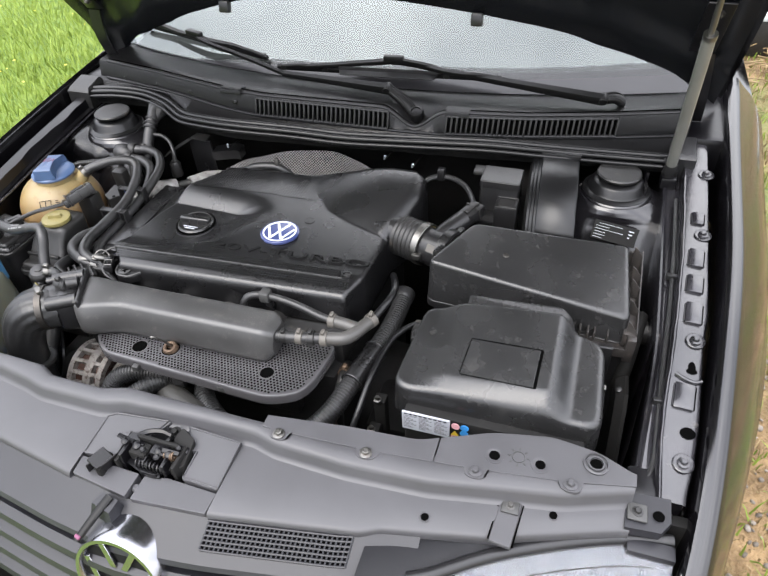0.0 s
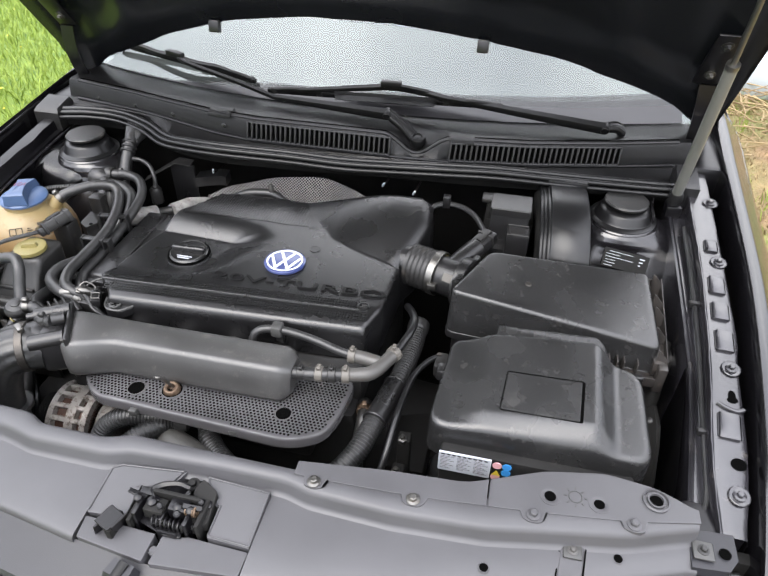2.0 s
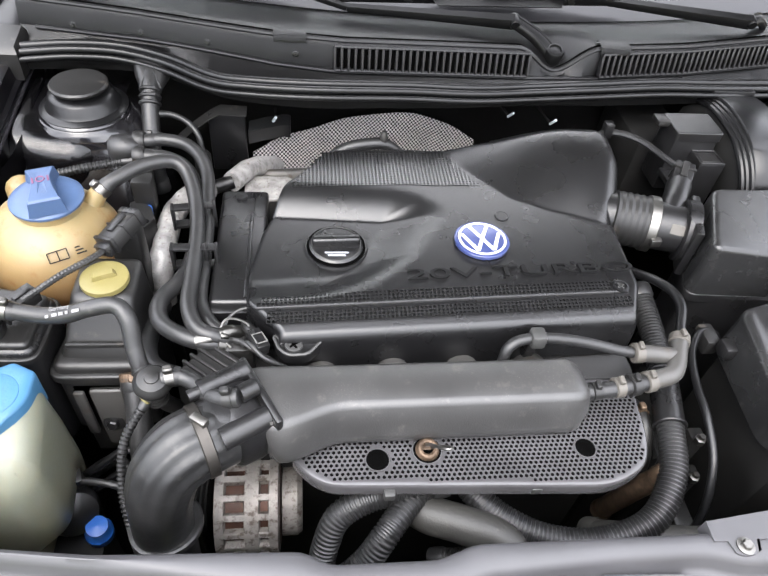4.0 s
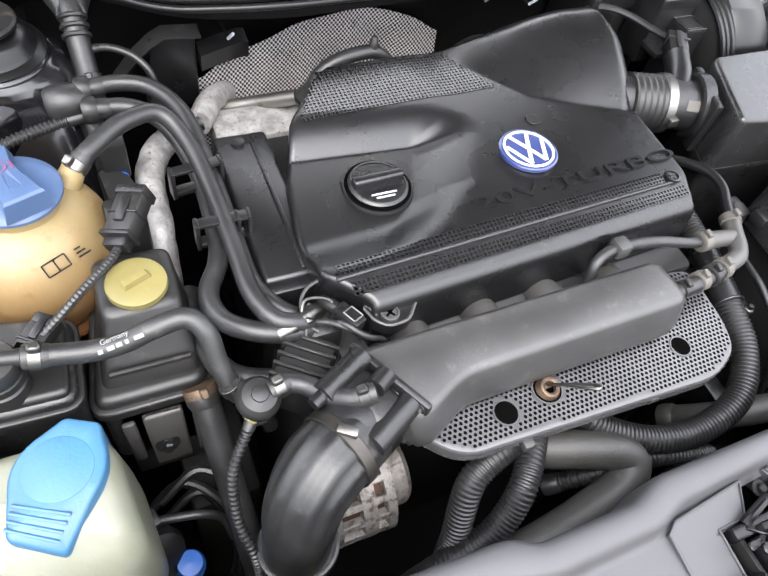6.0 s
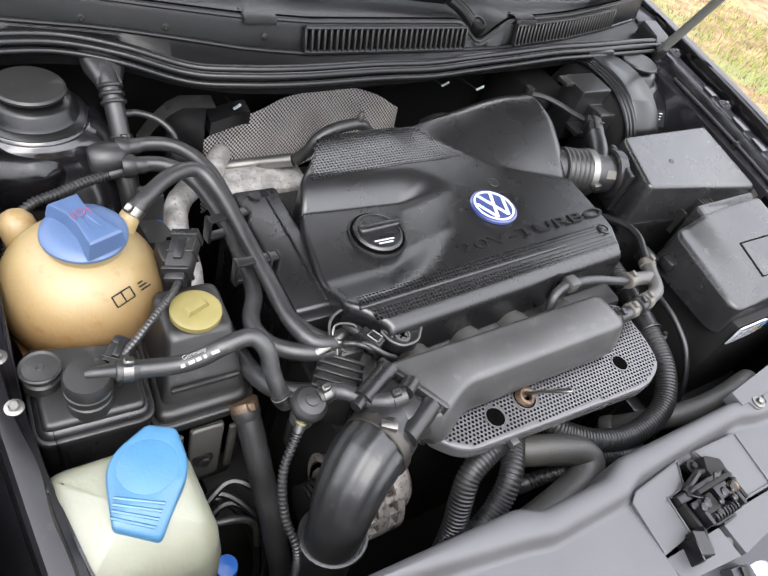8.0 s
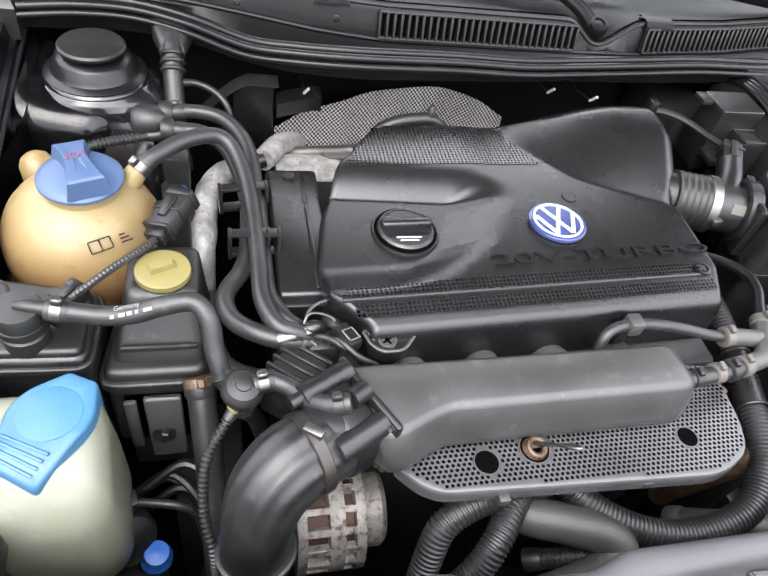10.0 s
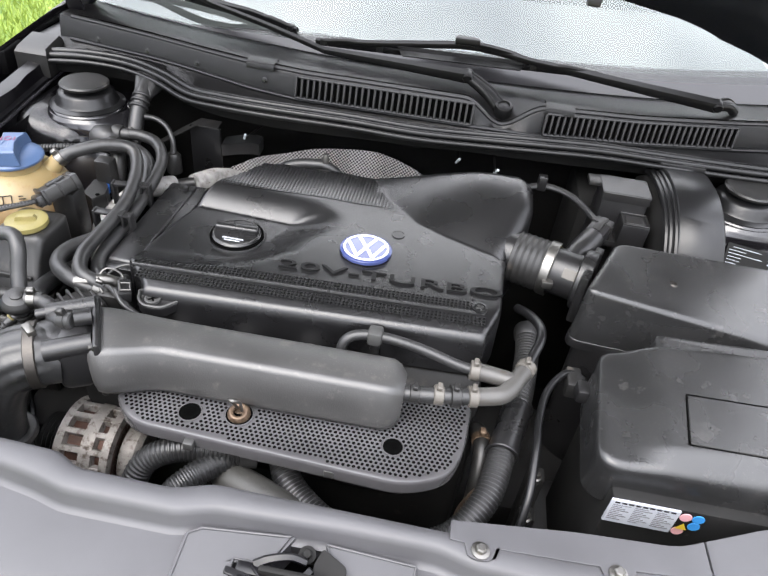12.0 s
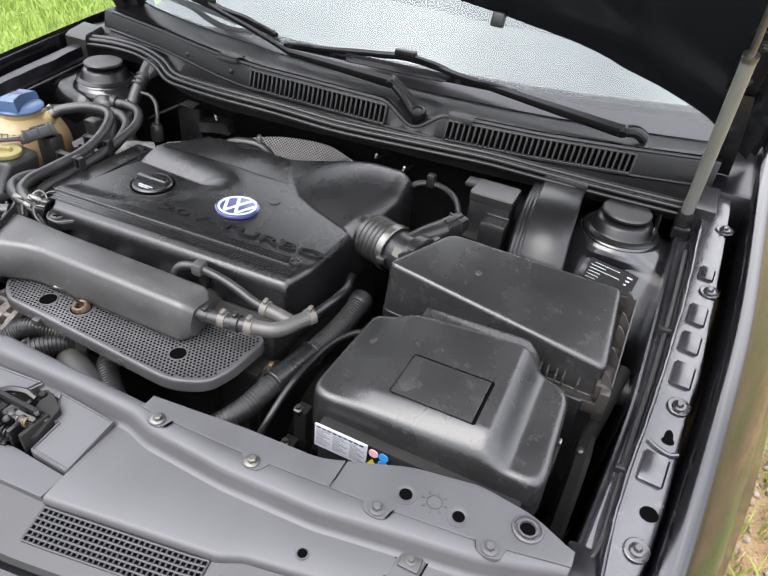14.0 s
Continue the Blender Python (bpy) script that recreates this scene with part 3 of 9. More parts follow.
def build_ground():
    xs = [-400, -150, -60, -25] + [-12 + 0.5 * i for i in range(49)] + [25, 60, 150, 400]
    bm = bmesh.new()
    vs = [[bm.verts.new((x, y, ground_height(x, y))) for y in xs] for x in xs]
    for i in range(len(xs) - 1):
        for j in range(len(xs) - 1):
            bm.faces.new((vs[i][j], vs[i + 1][j], vs[i + 1][j + 1], vs[i][j + 1]))
    solo("ground", bm, M_GROUND, "lawn and dry strawy soil under the parked car", "ground", kind="structure")

    rnd = random.Random(4)

    def blades(name, mat, count, place, tall, wide, label, category):
        pts, fcs = [], []
        for _ in range(count):
            x, y = place()
            z = ground_height(x, y)
            a, h = rnd.uniform(0, math.tau), rnd.uniform(0.5, 1.0) * tall
            dx, dy = math.cos(a) * wide, math.sin(a) * wide
            lx, ly = rnd.gauss(0, 0.45) * h, rnd.gauss(0, 0.45) * h
            k = len(pts)
            pts += [(x - dx, y - dy, z), (x + dx, y + dy, z), (x + lx * 0.4 + dx * 0.7, y + ly * 0.4 + dy * 0.7, z + h * 0.6),
                    (x + lx * 0.4 - dx * 0.7, y + ly * 0.4 - dy * 0.7, z + h * 0.6), (x + lx, y + ly, z + h)]
            fcs += [(k, k + 1, k + 2, k + 3), (k + 3, k + 2, k + 4)]
        me = bpy.data.meshes.new(name)
        me.from_pydata(pts, [], fcs)
        me.materials.append(mat)
        tagged(new(name, me), label, category, kind="stuff")

    def lawn():
        u = rnd.random() ** 1.6
        return -1.05 - 5.5 * u, rnd.uniform(0.3, 7.5)

    def verge():
        while True:
            x, y = rnd.uniform(0.98, 4.6), rnd.uniform(0.2, 6.5)
            if noise.noise((x * 1.3, y * 1.3, 0.5)) > -0.02:
                return x, y
    blades("grass", M_BLADE, 60000, lawn, 0.10, 0.0035, "short green lawn grass beside the car", "grass")
    blades("verge_grass", M_BLADE, 7000, verge, 0.07, 0.003, "thin patchy grass beside the car", "grass")
    blades("straw", M_STRAW, 26000, lambda: (rnd.uniform(0.98, 4.6), rnd.uniform(0.2, 6.5)), 0.03, 0.003, "dry straw scattered over bare soil", "straw")
    bm = bmesh.new()
    for _ in range(1100):
        x, y = rnd.uniform(0.95, 2.2), rnd.uniform(0.1, 1.6)
        s = rnd.uniform(0.004, 0.012)
        own = bmesh.new()
        bmesh.ops.create_icosphere(own, subdivisions=1, radius=1.0)
        joined(bm, own, Matrix.Translation((x, y, ground_height(x, y) + s * 0.3)) @ Euler((rnd.random(), rnd.random(), rnd.random() * 6)).to_matrix().to_4x4() @ Matrix.Diagonal((s, s * rnd.uniform(0.6, 1), s * 0.6, 1)))
    solo("gravel", bm, M_PEBBLE, "loose grey and brown pebbles on the soil", "gravel", kind="stuff", angle=60)
    pts, fcs = [], []
    for _ in range(500):
        x, y = lawn()
        z, s = ground_height(x, y) + rnd.uniform(0.05, 0.1), rnd.uniform(0.005, 0.009)
        k = len(pts)
        pts += [(x + s * math.cos(i * math.tau / 6), y + s * math.sin(i * math.tau / 6), z) for i in range(6)]
        fcs.append(tuple(range(k, k + 6)))
    me = bpy.data.meshes.new("buttercups")
    me.from_pydata(pts, [], fcs)
    me.materials.append(M_PETAL)
    tagged(new("buttercups", me), "small yellow flowers in the lawn", "flowers", kind="stuff")


build_ground()

crate = thing("crate", (1.33, 4.0, 0.0), "dark weathered crate with a pale lid on the soil", "crate")
part("crate_body", box(1.08, 1.42, 3.95, 4.35, 0.0, 0.20, 0.01), M_DUSTY, crate)
part("crate_lid", box(1.06, 1.44, 3.93, 4.37, 0.20, 0.235, 0.008), M_PALE, crate, "pale grey lid")
block = thing("foam_block", (1.75, 4.1, 0.0), "pale blue-white block lying on the ground", "block")
part("block_body", box(1.60, 1.98, 4.0, 4.35, 0.0, 0.19, 0.012), M_PALE, block)
pipe_w = thing("plastic_pipe", (1.84, 3.6, 0.06), "white plastic pipe lying on the soil", "pipe")
part("pipe_body", lathe([(0.052, 0), (0.060, 0), (0.060, 0.75), (0.052, 0.75)], (1.95, 3.25, 0.07), (-0.16, 0.98, 0.0), 28, caps=False), M_PALE, pipe_w)
part("pipe_socket", lathe([(0.060, 0), (0.068, 0.002), (0.068, 0.10), (0.060, 0.104)], (1.95, 3.25, 0.07), (-0.16, 0.98, 0.0), 28, caps=False), M_PALE, pipe_w)
rt = random.Random(21)
bm = bmesh.new()
for _ in range(220):
    x, y = rt.gauss(1.75, 0.28), rt.gauss(3.75, 0.35)
    if x < 1.05:
        continue
    a, n, z = rt.uniform(0, math.tau), rt.uniform(0.10, 0.32), rt.uniform(0.02, 0.10)
    d = Vector((math.cos(a), math.sin(a), rt.uniform(-0.15, 0.25))) * n
    tube([Vector((x, y, z)), Vector((x, y, z)) + d * 0.5 + Vector((rt.gauss(0, 0.02), rt.gauss(0, 0.02), 0.01)), Vector((x, y, z)) + d], lambda u: 0.005 - 0.003 * u, 5, 3, bm)
solo("twigs", bm, M_STRAW, "dry brown twigs scattered over the soil", "twigs", kind="stuff")

# ---- car body ----
CX = -0.008                       # centre line of the car
car = thing("car", (CX, 0.9, 0.0), "black hatchback with its bonnet open, parked on a lawn", "car")

CROWN = [(0.10, 0.700), (0.25, 0.753), (0.45, 0.812), (0.63, 0.850), (0.86, 0.876), (1.1, 0.898), (1.35, 0.915), (2.2, 0.93)]
CROWN_X = [(0.10, 0.640), (0.32, 0.688), (0.45, 0.704), (0.615, 0.718), (0.756, 0.732), (0.85, 0.737), (1.11, 0.746), (1.35, 0.760), (2.2, 0.79)]


def fender(side):
    def ringat(y):
        z, x = soft_along(CROWN, y, 0.06), soft_along(CROWN_X, y, 0.06)
        bulge = 0.02 * smooth(0.2, 0.8, y)
        w = along([(0.1, 0.03), (0.35, 0.042), (0.51, 0.062), (0.91, 0.085), (1.4, 0.09)], y)
        g = 0.0 if side == 1 else 0.013
        prof = [(x - 0.019 + g, z - 0.13), (x - 0.019 + g, z - 0.010), (x - 0.016 + g, z - 0.003), (x - 0.008 + 0.7 * g, z), (x + 0.002, z - 0.0015), (x + 0.008, z - 0.006), (x + 0.05 * w + 0.011, z - 0.015), (x + 0.38 * w + 0.004, z - 0.035),
                (x + 0.62 * w + 0.003, z - 0.062), (x + 0.85 * w + 0.004, z - 0.10), (x + 1.1 * w, z - 0.17), (x + 1.25 * w + bulge, z - 0.26), (x + 1.2 * w + bulge, z - 0.42), (x + w, 0.22),
                (x + 0.5 * w, 0.22), (x + 0.7 * w, z - 0.42), (x + 0.5 * w, z - 0.2), (x + 0.005, z - 0.09)]
        return [(CX + side * (px - CX * side), y, pz) for px, pz in prof]
    ys = [0.13 + 0.04 * i for i in range(32)]
    return loft([ringat(y) for y in ys])


for side in (1, -1):
    part("fender", fender(side), M_PAINT, car, "glossy black front wing")


INNER_EDGE = {1: [(0.385, 0.592), (0.472, 0.612), (0.61, 0.632), (0.854, 0.655), (1.2, 0.665)], -1: [(0.385, 0.608), (0.459, 0.630), (0.555, 0.646), (0.613, 0.652), (0.738, 0.650), (0.854, 0.656), (1.2, 0.665)]}


LIP_X = [(0.405, 0.640), (0.467, 0.637), (0.54, 0.641), (0.62, 0.648), (0.718, 0.654), (0.83, 0.660), (0.96, 0.662), (1.2, 0.664)]
OUT_X = [(0.405, 0.672), (0.445, 0.679), (0.514, 0.685), (0.589, 0.687), (0.648, 0.689), (0.680, 0.695), (0.84, 0.699), (0.97, 0.702), (1.2, 0.706)]
WALL_X = [(0.405, 0.608), (0.463, 0.612), (0.538, 0.619), (0.638, 0.626), (0.782, 0.628), (1.2, 0.630)]


def rail_z(y):
    return soft_along(CROWN, y, 0.06) - 0.024


def rail(side):
    """Stamped flange that the wing is bolted to, with a raised inner lip and a channel for the cable."""
    bm = bmesh.new()
    ys = [0.393 + 0.012 * i for i in range(63)]
    rows = []
    for y in ys:
        z = rail_z(y)
        if side == 1:
            xi, xl, xo = soft_along(WALL_X, y, 0.02), soft_along(LIP_X, y, 0.012), soft_along(OUT_X, y, 0.012)
            wob = 0.0004 * math.sin(y * 57) + 0.0003 * math.sin(y * 143)
            rows.append([(xi + 0.004, z - 0.62), (xi + 0.002, z - 0.30), (xi, z - 0.036), (xi + 0.001, z - 0.029), (xi + 0.004, z - 0.0265), (xi + 0.007, z - 0.0285), (xi + 0.009, z - 0.031), (xl - 0.012, z - 0.031), (xl - 0.006 + wob, z - 0.024),
                         (xl - 0.004 + wob, z - 0.002), (xl - 0.0025 + wob, z + 0.0008), (xl - 0.0008 + wob, z + 0.0004), (xl + 0.001, z - 0.0015), (xo - 0.008, z - 0.0015 + 0.6 * wob), (xo - 0.003, z - 0.003), (xo, z - 0.010), (xo + 0.003, z - 0.06)])
        else:
            xo = soft_along(CROWN_X, y, 0.06) - 0.024
            xi = along(INNER_EDGE[side], y)
            xm = xi + (xo - xi) * 0.42
            wob = 0.0025 * math.sin(y * 31) + 0.0015 * math.sin(y * 77)
            bay = 0.030 * math.exp(-((y - 0.775) / 0.08) ** 2)
            rows.append([(xi + 0.004 + bay, z - 0.62), (xi + 0.006 + bay, z - 0.30), (xi + 0.008 + bay, z - 0.050), (xi + 0.009, z - 0.034), (xi + 0.013, z - 0.030), (xm - 0.012, z - 0.026), (xm - 0.006, z - 0.022),
                         (xm - 0.003 + wob, z - 0.002), (xm + 0.005 + wob, z), (xo - 0.014, z), (xo - 0.010, z - 0.004), (xo - 0.006, z - 0.045), (xo + 0.022, z - 0.062), (xo + 0.024, z - 0.12)])
    vs = [[bm.verts.new((CX + side * (x - CX * side), y, z)) for x, z in r] for r, y in zip(rows, ys)]
    for a, b in zip(vs, vs[1:]):
        for i in range(len(a) - 1):
            bm.faces.new((a[i], a[i + 1], b[i + 1], b[i]))
    return bm


def mirrored(side, x):
    return CX + side * (x - CX * side)


for side in (1, -1):
    wing_rail = part("wing_rail", rail(side), M_RAIL if side == 1 else M_PAINT_IN, car, "black stamped inner wing flange", 30)
    for xa, xb, ya, yb in ((0.671, 0.690, 0.885, 0.915), (0.666, 0.688, 0.782, 0.822), (0.663, 0.686, 0.725, 0.762), (0.661, 0.684, 0.662, 0.703), (0.649, 0.675, 0.518, 0.558))[:5 if side == 1 else 0]:
        x, y = (xa + xb) / 2, (ya + yb) / 2
        slope = math.atan2(rail_z(y + 0.05) - rail_z(y - 0.05), 0.1)
        pad_at = Matrix.Translation((mirrored(side, x), y, rail_z(y))) @ Euler((slope, 0, -0.07 * side)).to_matrix().to_4x4()
        w, h = xb - xa, yb - ya
        pad = part("pressed_pad", joined(None, box(-w / 2, w / 2, -h / 2, h / 2, -0.003, 0.0030, 0.0016, 2), pad_at), M_RAIL, wing_rail)
        for k in (-1, 1):
            part("pad_slit", joined(None, box(k * (w / 2 + 0.0008) - 0.0009, k * (w / 2 + 0.0008) + 0.0009, -h * 0.44, h * 0.44, -0.001, 0.0003, 0), pad_at), M_HOLE_SHADE if k > 0 else M_PAINT_IN, pad)
    for y, x in ((1.03, 0.697), (0.86, 0.688), (0.632, 0.675), (0.444, 0.664))[:4 if side == 1 else 0]:
        p = (mirrored(side, x), y, rail_z(y))
        part("bolt_washer", lathe([(0, -0.001), (0.0135, -0.001), (0.0135, 0.0008), (0.0125, 0.0013), (0.0105, 0.0008), (0, 0.0008)], p, (0, -0.14, 1), 28), M_RAIL, wing_rail)
        part("wing_bolt", bolt((p[0], p[1], p[2] + 0.001), (0, -0.14, 1), 0.0078), M_RAIL, wing_rail)
    if side == 1:
        for y, x, rx, ry in ((0.486, 0.668, 0.0098, 0.0085), (0.586, 0.671, 0.0050, 0.0095), (0.580, 0.671, 0.0072, 0.0050)):
            slope = math.atan2(rail_z(y + 0.05) - rail_z(y - 0.05), 0.1)
            own = lathe([(0, -0.001), (1, -0.001), (1, 0.0002), (0, 0.0002)], (0, 0, 0), n=24)
            own.transform(Matrix.Translation((x, y, rail_z(y) - 0.0008)) @ Matrix.Rotation(slope, 4, "X") @ Matrix.Diagonal((rx, ry, 1, 1)))
            part("rail_hole", own, M_HOLE_SHADE, wing_rail)
        fold = [(0.650, 0.572), (0.660, 0.566), (0.674, 0.562), (0.684, 0.566)]
        part("pressed_bead", tube([(x, y, rail_z(y)) for x, y in fold], 0.003, 8), M_RAIL, wing_rail)
        fold = loft([[(x, y, z) for x in (0.604, 0.622, 0.640, 0.652)] for y, z in ((0.432, 0.738), (0.424, 0.752), (0.416, 0.757), (0.404, 0.7560), (0.396, 0.750), (0.393, 0.735))], closed=False)
        bmesh.ops.solidify(fold, geom=fold.faces[:], thickness=0.002)
        part("rail_fold", fold, M_TOWER, wing_rail, "glossy folded end of the flange", 60)
    if side == -1:
        lip = [(mirrored(side, along(INNER_EDGE[side], 0.41 + 0.03 * i) + 0.008), 0.41 + 0.03 * i, soft_along(CROWN, 0.41 + 0.03 * i, 0.06) - 0.055) for i in range(24)]
        part("flange_lip", tube(lip, 0.0028, 8, 2), M_RAIL, wing_rail, "folded edge of the inner wing")
    if side == 1:
        cable_x = [(0.405, 0.610), (0.425, 0.624), (0.452, 0.632), (0.509, 0.634), (0.578, 0.636), (0.685, 0.642), (0.84, 0.648), (0.972, 0.650)]
    else:
        cable_x = [(y, along(INNER_EDGE[side], y) + 0.026 - 0.010 * smooth(0.6, 0.4, y)) for y in (0.385, 0.42, 0.47, 0.61, 0.854)]
    bm = tube([(mirrored(side, x), y, soft_along(CROWN, y, 0.06) - 0.043 + (0.0 if 0.4 < y else -0.01)) for y, x in cable_x], 0.0035, 8)
    part("bonnet_cable", bm, M_RUBBER, car, "thin black cable clipped along the wing flange")
    for y in (0.535, 0.77):
        x = along(cable_x, y)
        z = soft_along(CROWN, y, 0.06) - 0.042
        part("cable_clip", box(-0.010, 0.010, -0.004, 0.004, -0.004, 0.007, 0.002, 2, m=Matrix.Translation((mirrored(side, x), y, z))), M_PLASTIC, car)


def inner_wing(side):
    def f(u, v):
        y = 0.38 + 0.74 * u
        z = 0.15 + (soft_along(CROWN, y, 0.06) - 0.06 - 0.15) * v
        x = along(INNER_EDGE[side], y) - 0.010 + 0.006 * math.sin(u * 9 + v * 4) * (1 - v) + (0.034 * math.exp(-((y - 0.775) / 0.08) ** 2) if side == -1 else 0.0)
        return (mirrored(side, x), y, z)
    return sheet(24, 8, f, thick=0.003)


for side in (1, -1):
    part("inner_wing", inner_wing(side), M_PAINT_IN, car, "black painted inner wing panel")
    c = (0.547 if side == 1 else -0.578, 1.005, 0)

    # reach inwards, outwards, forwards, backwards; height; squareness
    body = [(0.050, 0.050, 0.050, 0.050, 0.828, 0.0), (0.066, 0.066, 0.064, 0.060, 0.8255, 0.0), (0.076, 0.078, 0.068, 0.062, 0.820, 0.0), (0.084, 0.095, 0.071, 0.062, 0.812, 0.15), (0.089, 0.120, 0.072, 0.062, 0.802, 0.4),
            (0.092, 0.150, 0.077, 0.062, 0.790, 0.6), (0.094, 0.160, 0.088, 0.062, 0.770, 0.75), (0.096, 0.165, 0.105, 0.062, 0.740, 0.85), (0.100, 0.17, 0.125, 0.062, 0.70, 0.9), (0.110, 0.17, 0.155, 0.062, 0.60, 1.0)]

    def tower(u, v, side=side, c=c, body=body):
        a = math.tau * u
        c4, s4 = math.cos(a), math.sin(a)
        k = v * (len(body) - 1)
        i = min(int(k), len(body) - 2)
        ri, ro, rf, rb, z, q = [p + (n - p) * (k - i) for p, n in zip(body[i], body[i + 1])]
        sq = 1 + ((abs(c4) ** 5 + abs(s4) ** 5) ** -0.2 - 1) * q
        x = c[0] + sq * c4 * (ro if c4 * side > 0 else ri)
        if side * (x - CX) > 0.662:
            x = CX + side * 0.662
        return (x, min(c[1] + sq * s4 * (rf if s4 < 0 else rb), 1.075), z)
    towr = part("strut_tower", sheet(80, 54, tower), M_TOWER, car, "rounded black suspension tower, dusty on top", 60)
    part("tower_plate", lathe([(0, 0.0), (0.063, 0.0), (0.064, 0.003), (0.062, 0.006), (0.056, 0.008), (0, 0.008)], (c[0], c[1], 0.824), n=40), M_TOWER, towr)
    part("bearing_rubber", lathe([(0.061, -0.001), (0.062, 0.002), (0.057, 0.005), (0.053, 0.006), (0.050, 0.010), (0.046, 0.021), (0.043, 0.024), (0.036, 0.0255), (0.026, 0.027), (0.026, 0.034), (0, 0.034)], (c[0], c[1], 0.830), n=36), M_SEAL, towr)
    part("strut_cap", lathe([(0, 0), (0.024, 0), (0.029, 0.003), (0.0395, 0.006), (0.0405, 0.010), (0.038, 0.0125), (0.020, 0.0115), (0, 0.011)], (c[0], c[1], 0.856), n=36), M_DUSTY, towr, "matt black rubber cap")
    if side == 1:
        part("tower_tab", box(0.594, 0.600, 0.985, 1.05, 0.80, 0.852, 0.002), M_TOWER, towr)
        part("tower_seam", tube([(0.606, 0.99, 0.822), (0.60, 1.02, 0.838), (0.601, 1.05, 0.853)], 0.0025, 8), M_RAIL, towr)

shelf = []
for y, z in ((1.072, 0.819), (1.03, 0.820), (0.985, 0.820), (0.950, 0.819), (0.932, 0.816), (0.920, 0.808), (0.911, 0.794), (0.905, 0.77), (0.900, 0.72), (0.895, 0.60)):
    shelf.append([(-0.535 - 0.132 * j / 20, y + 0.012 * (j / 20) + 0.045 * max(0.0, 1 - j / 9) ** 2, z + 0.010 * smooth(0.4, 1.0, j / 20) - 0.006 * max(0.0, 1 - j / 6)) for j in range(21)])
shelf = loft(shelf, closed=False)
bmesh.ops.solidify(shelf, geom=shelf.faces[:], thickness=0.002)
part("tower_shoulder", shelf, M_TOWER, car, "glossy black shoulder between tower and wing", 60)
for side in (1, -1):
    part("front_corner_panel", box(min(mirrored(side, 0.55), mirrored(side, 0.70)), max(mirrored(side, 0.55), mirrored(side, 0.70)), 0.375, 0.392, 0.14, 0.748, 0.004), M_DARK, car, "dark panel closing the corner of the bay")
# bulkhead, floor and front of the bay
# bulkhead, undertray and radiator take the shade-darkened bay colour
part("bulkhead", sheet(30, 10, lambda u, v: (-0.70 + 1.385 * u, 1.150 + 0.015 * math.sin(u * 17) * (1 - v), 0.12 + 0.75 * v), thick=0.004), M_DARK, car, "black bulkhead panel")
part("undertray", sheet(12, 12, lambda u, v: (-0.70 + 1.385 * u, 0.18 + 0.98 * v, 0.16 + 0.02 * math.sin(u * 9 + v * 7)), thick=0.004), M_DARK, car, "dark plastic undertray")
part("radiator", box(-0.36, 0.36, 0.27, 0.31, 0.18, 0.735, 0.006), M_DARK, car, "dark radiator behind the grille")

SEAL = [(-0.672, 1.062), (-0.60, 1.070), (-0.53, 1.071), (-0.46, 1.050), (-0.39, 1.004), (-0.33, 0.985), (-0.24, 0.976), (-0.11, 0.985), (0.0, 0.992), (0.10, 1.003), (0.2, 1.008), (0.3, 1.017), (0.4, 1.027), (0.53, 1.041), (0.645, 1.046)]


def seal_strip():
    path = spline([(x, y, 0.881 + 0.004 * math.sin(i * 1.3)) for i, (x, y) in enumerate(SEAL)], 12)
    beads = []
    for off, up, r in ((0.0085, 0.0045, 0.0058), (-0.0025, 0.0005, 0.0054), (-0.0115, -0.0065, 0.0042)):
        pts = []
        for i, p in enumerate(path):
            t = (path[min(i + 1, len(path) - 1)] - path[max(i - 1, 0)]).normalized()
            pts.append(p + Vector((-t.y, t.x, 0)).normalized() * off + Vector((0, 0, up)))
        beads.append(tube(pts, r, 12, straight=True))
    return beads


part("seal_flange", sheet(60, 3, lambda u, v: (-0.67 + 1.315 * u, soft_along(SEAL, -0.67 + 1.315 * u, 0.02) + 0.002 + 0.004 * v, 0.876 - 0.026 * v), thick=0.003), M_DARK, car, "black bulkhead flange under the seal")
seal = None
for bead in seal_strip():
    if seal is None:
        seal = part("bonnet_seal", bead, M_SEAL, car, "ribbed black rubber seal across the bulkhead", 50)
    else:
        part("seal_bead", bead, M_SEAL, seal, "", 50)


def front_of_cowl(x):
    return along([(-0.68, 1.125), (-0.5, 1.095), (-0.3, 1.052), (-0.2, 1.040), (0.09, 1.042), (0.2, 1.047), (0.36, 1.072), (0.53, 1.113), (0.66, 1.15)], x)


def back_of_cowl(x):
    return 1.142 + 0.25 * (x - CX) ** 2


def seal_y(x):
    return along(SEAL, x)


def notch(x):
    """The V-shaped dip round the wiper pivot."""
    return smooth(0.0, 1.0, 1 - abs(x - 0.136) / 0.068) if abs(x - 0.136) < 0.068 else 0.0


def cowl_top(x):
    return 0.926 + 0.006 * smooth(0.3, 0.7, abs(x)) - 0.004 * smooth(0.2, 0.6, x) - 0.036 * notch(x)


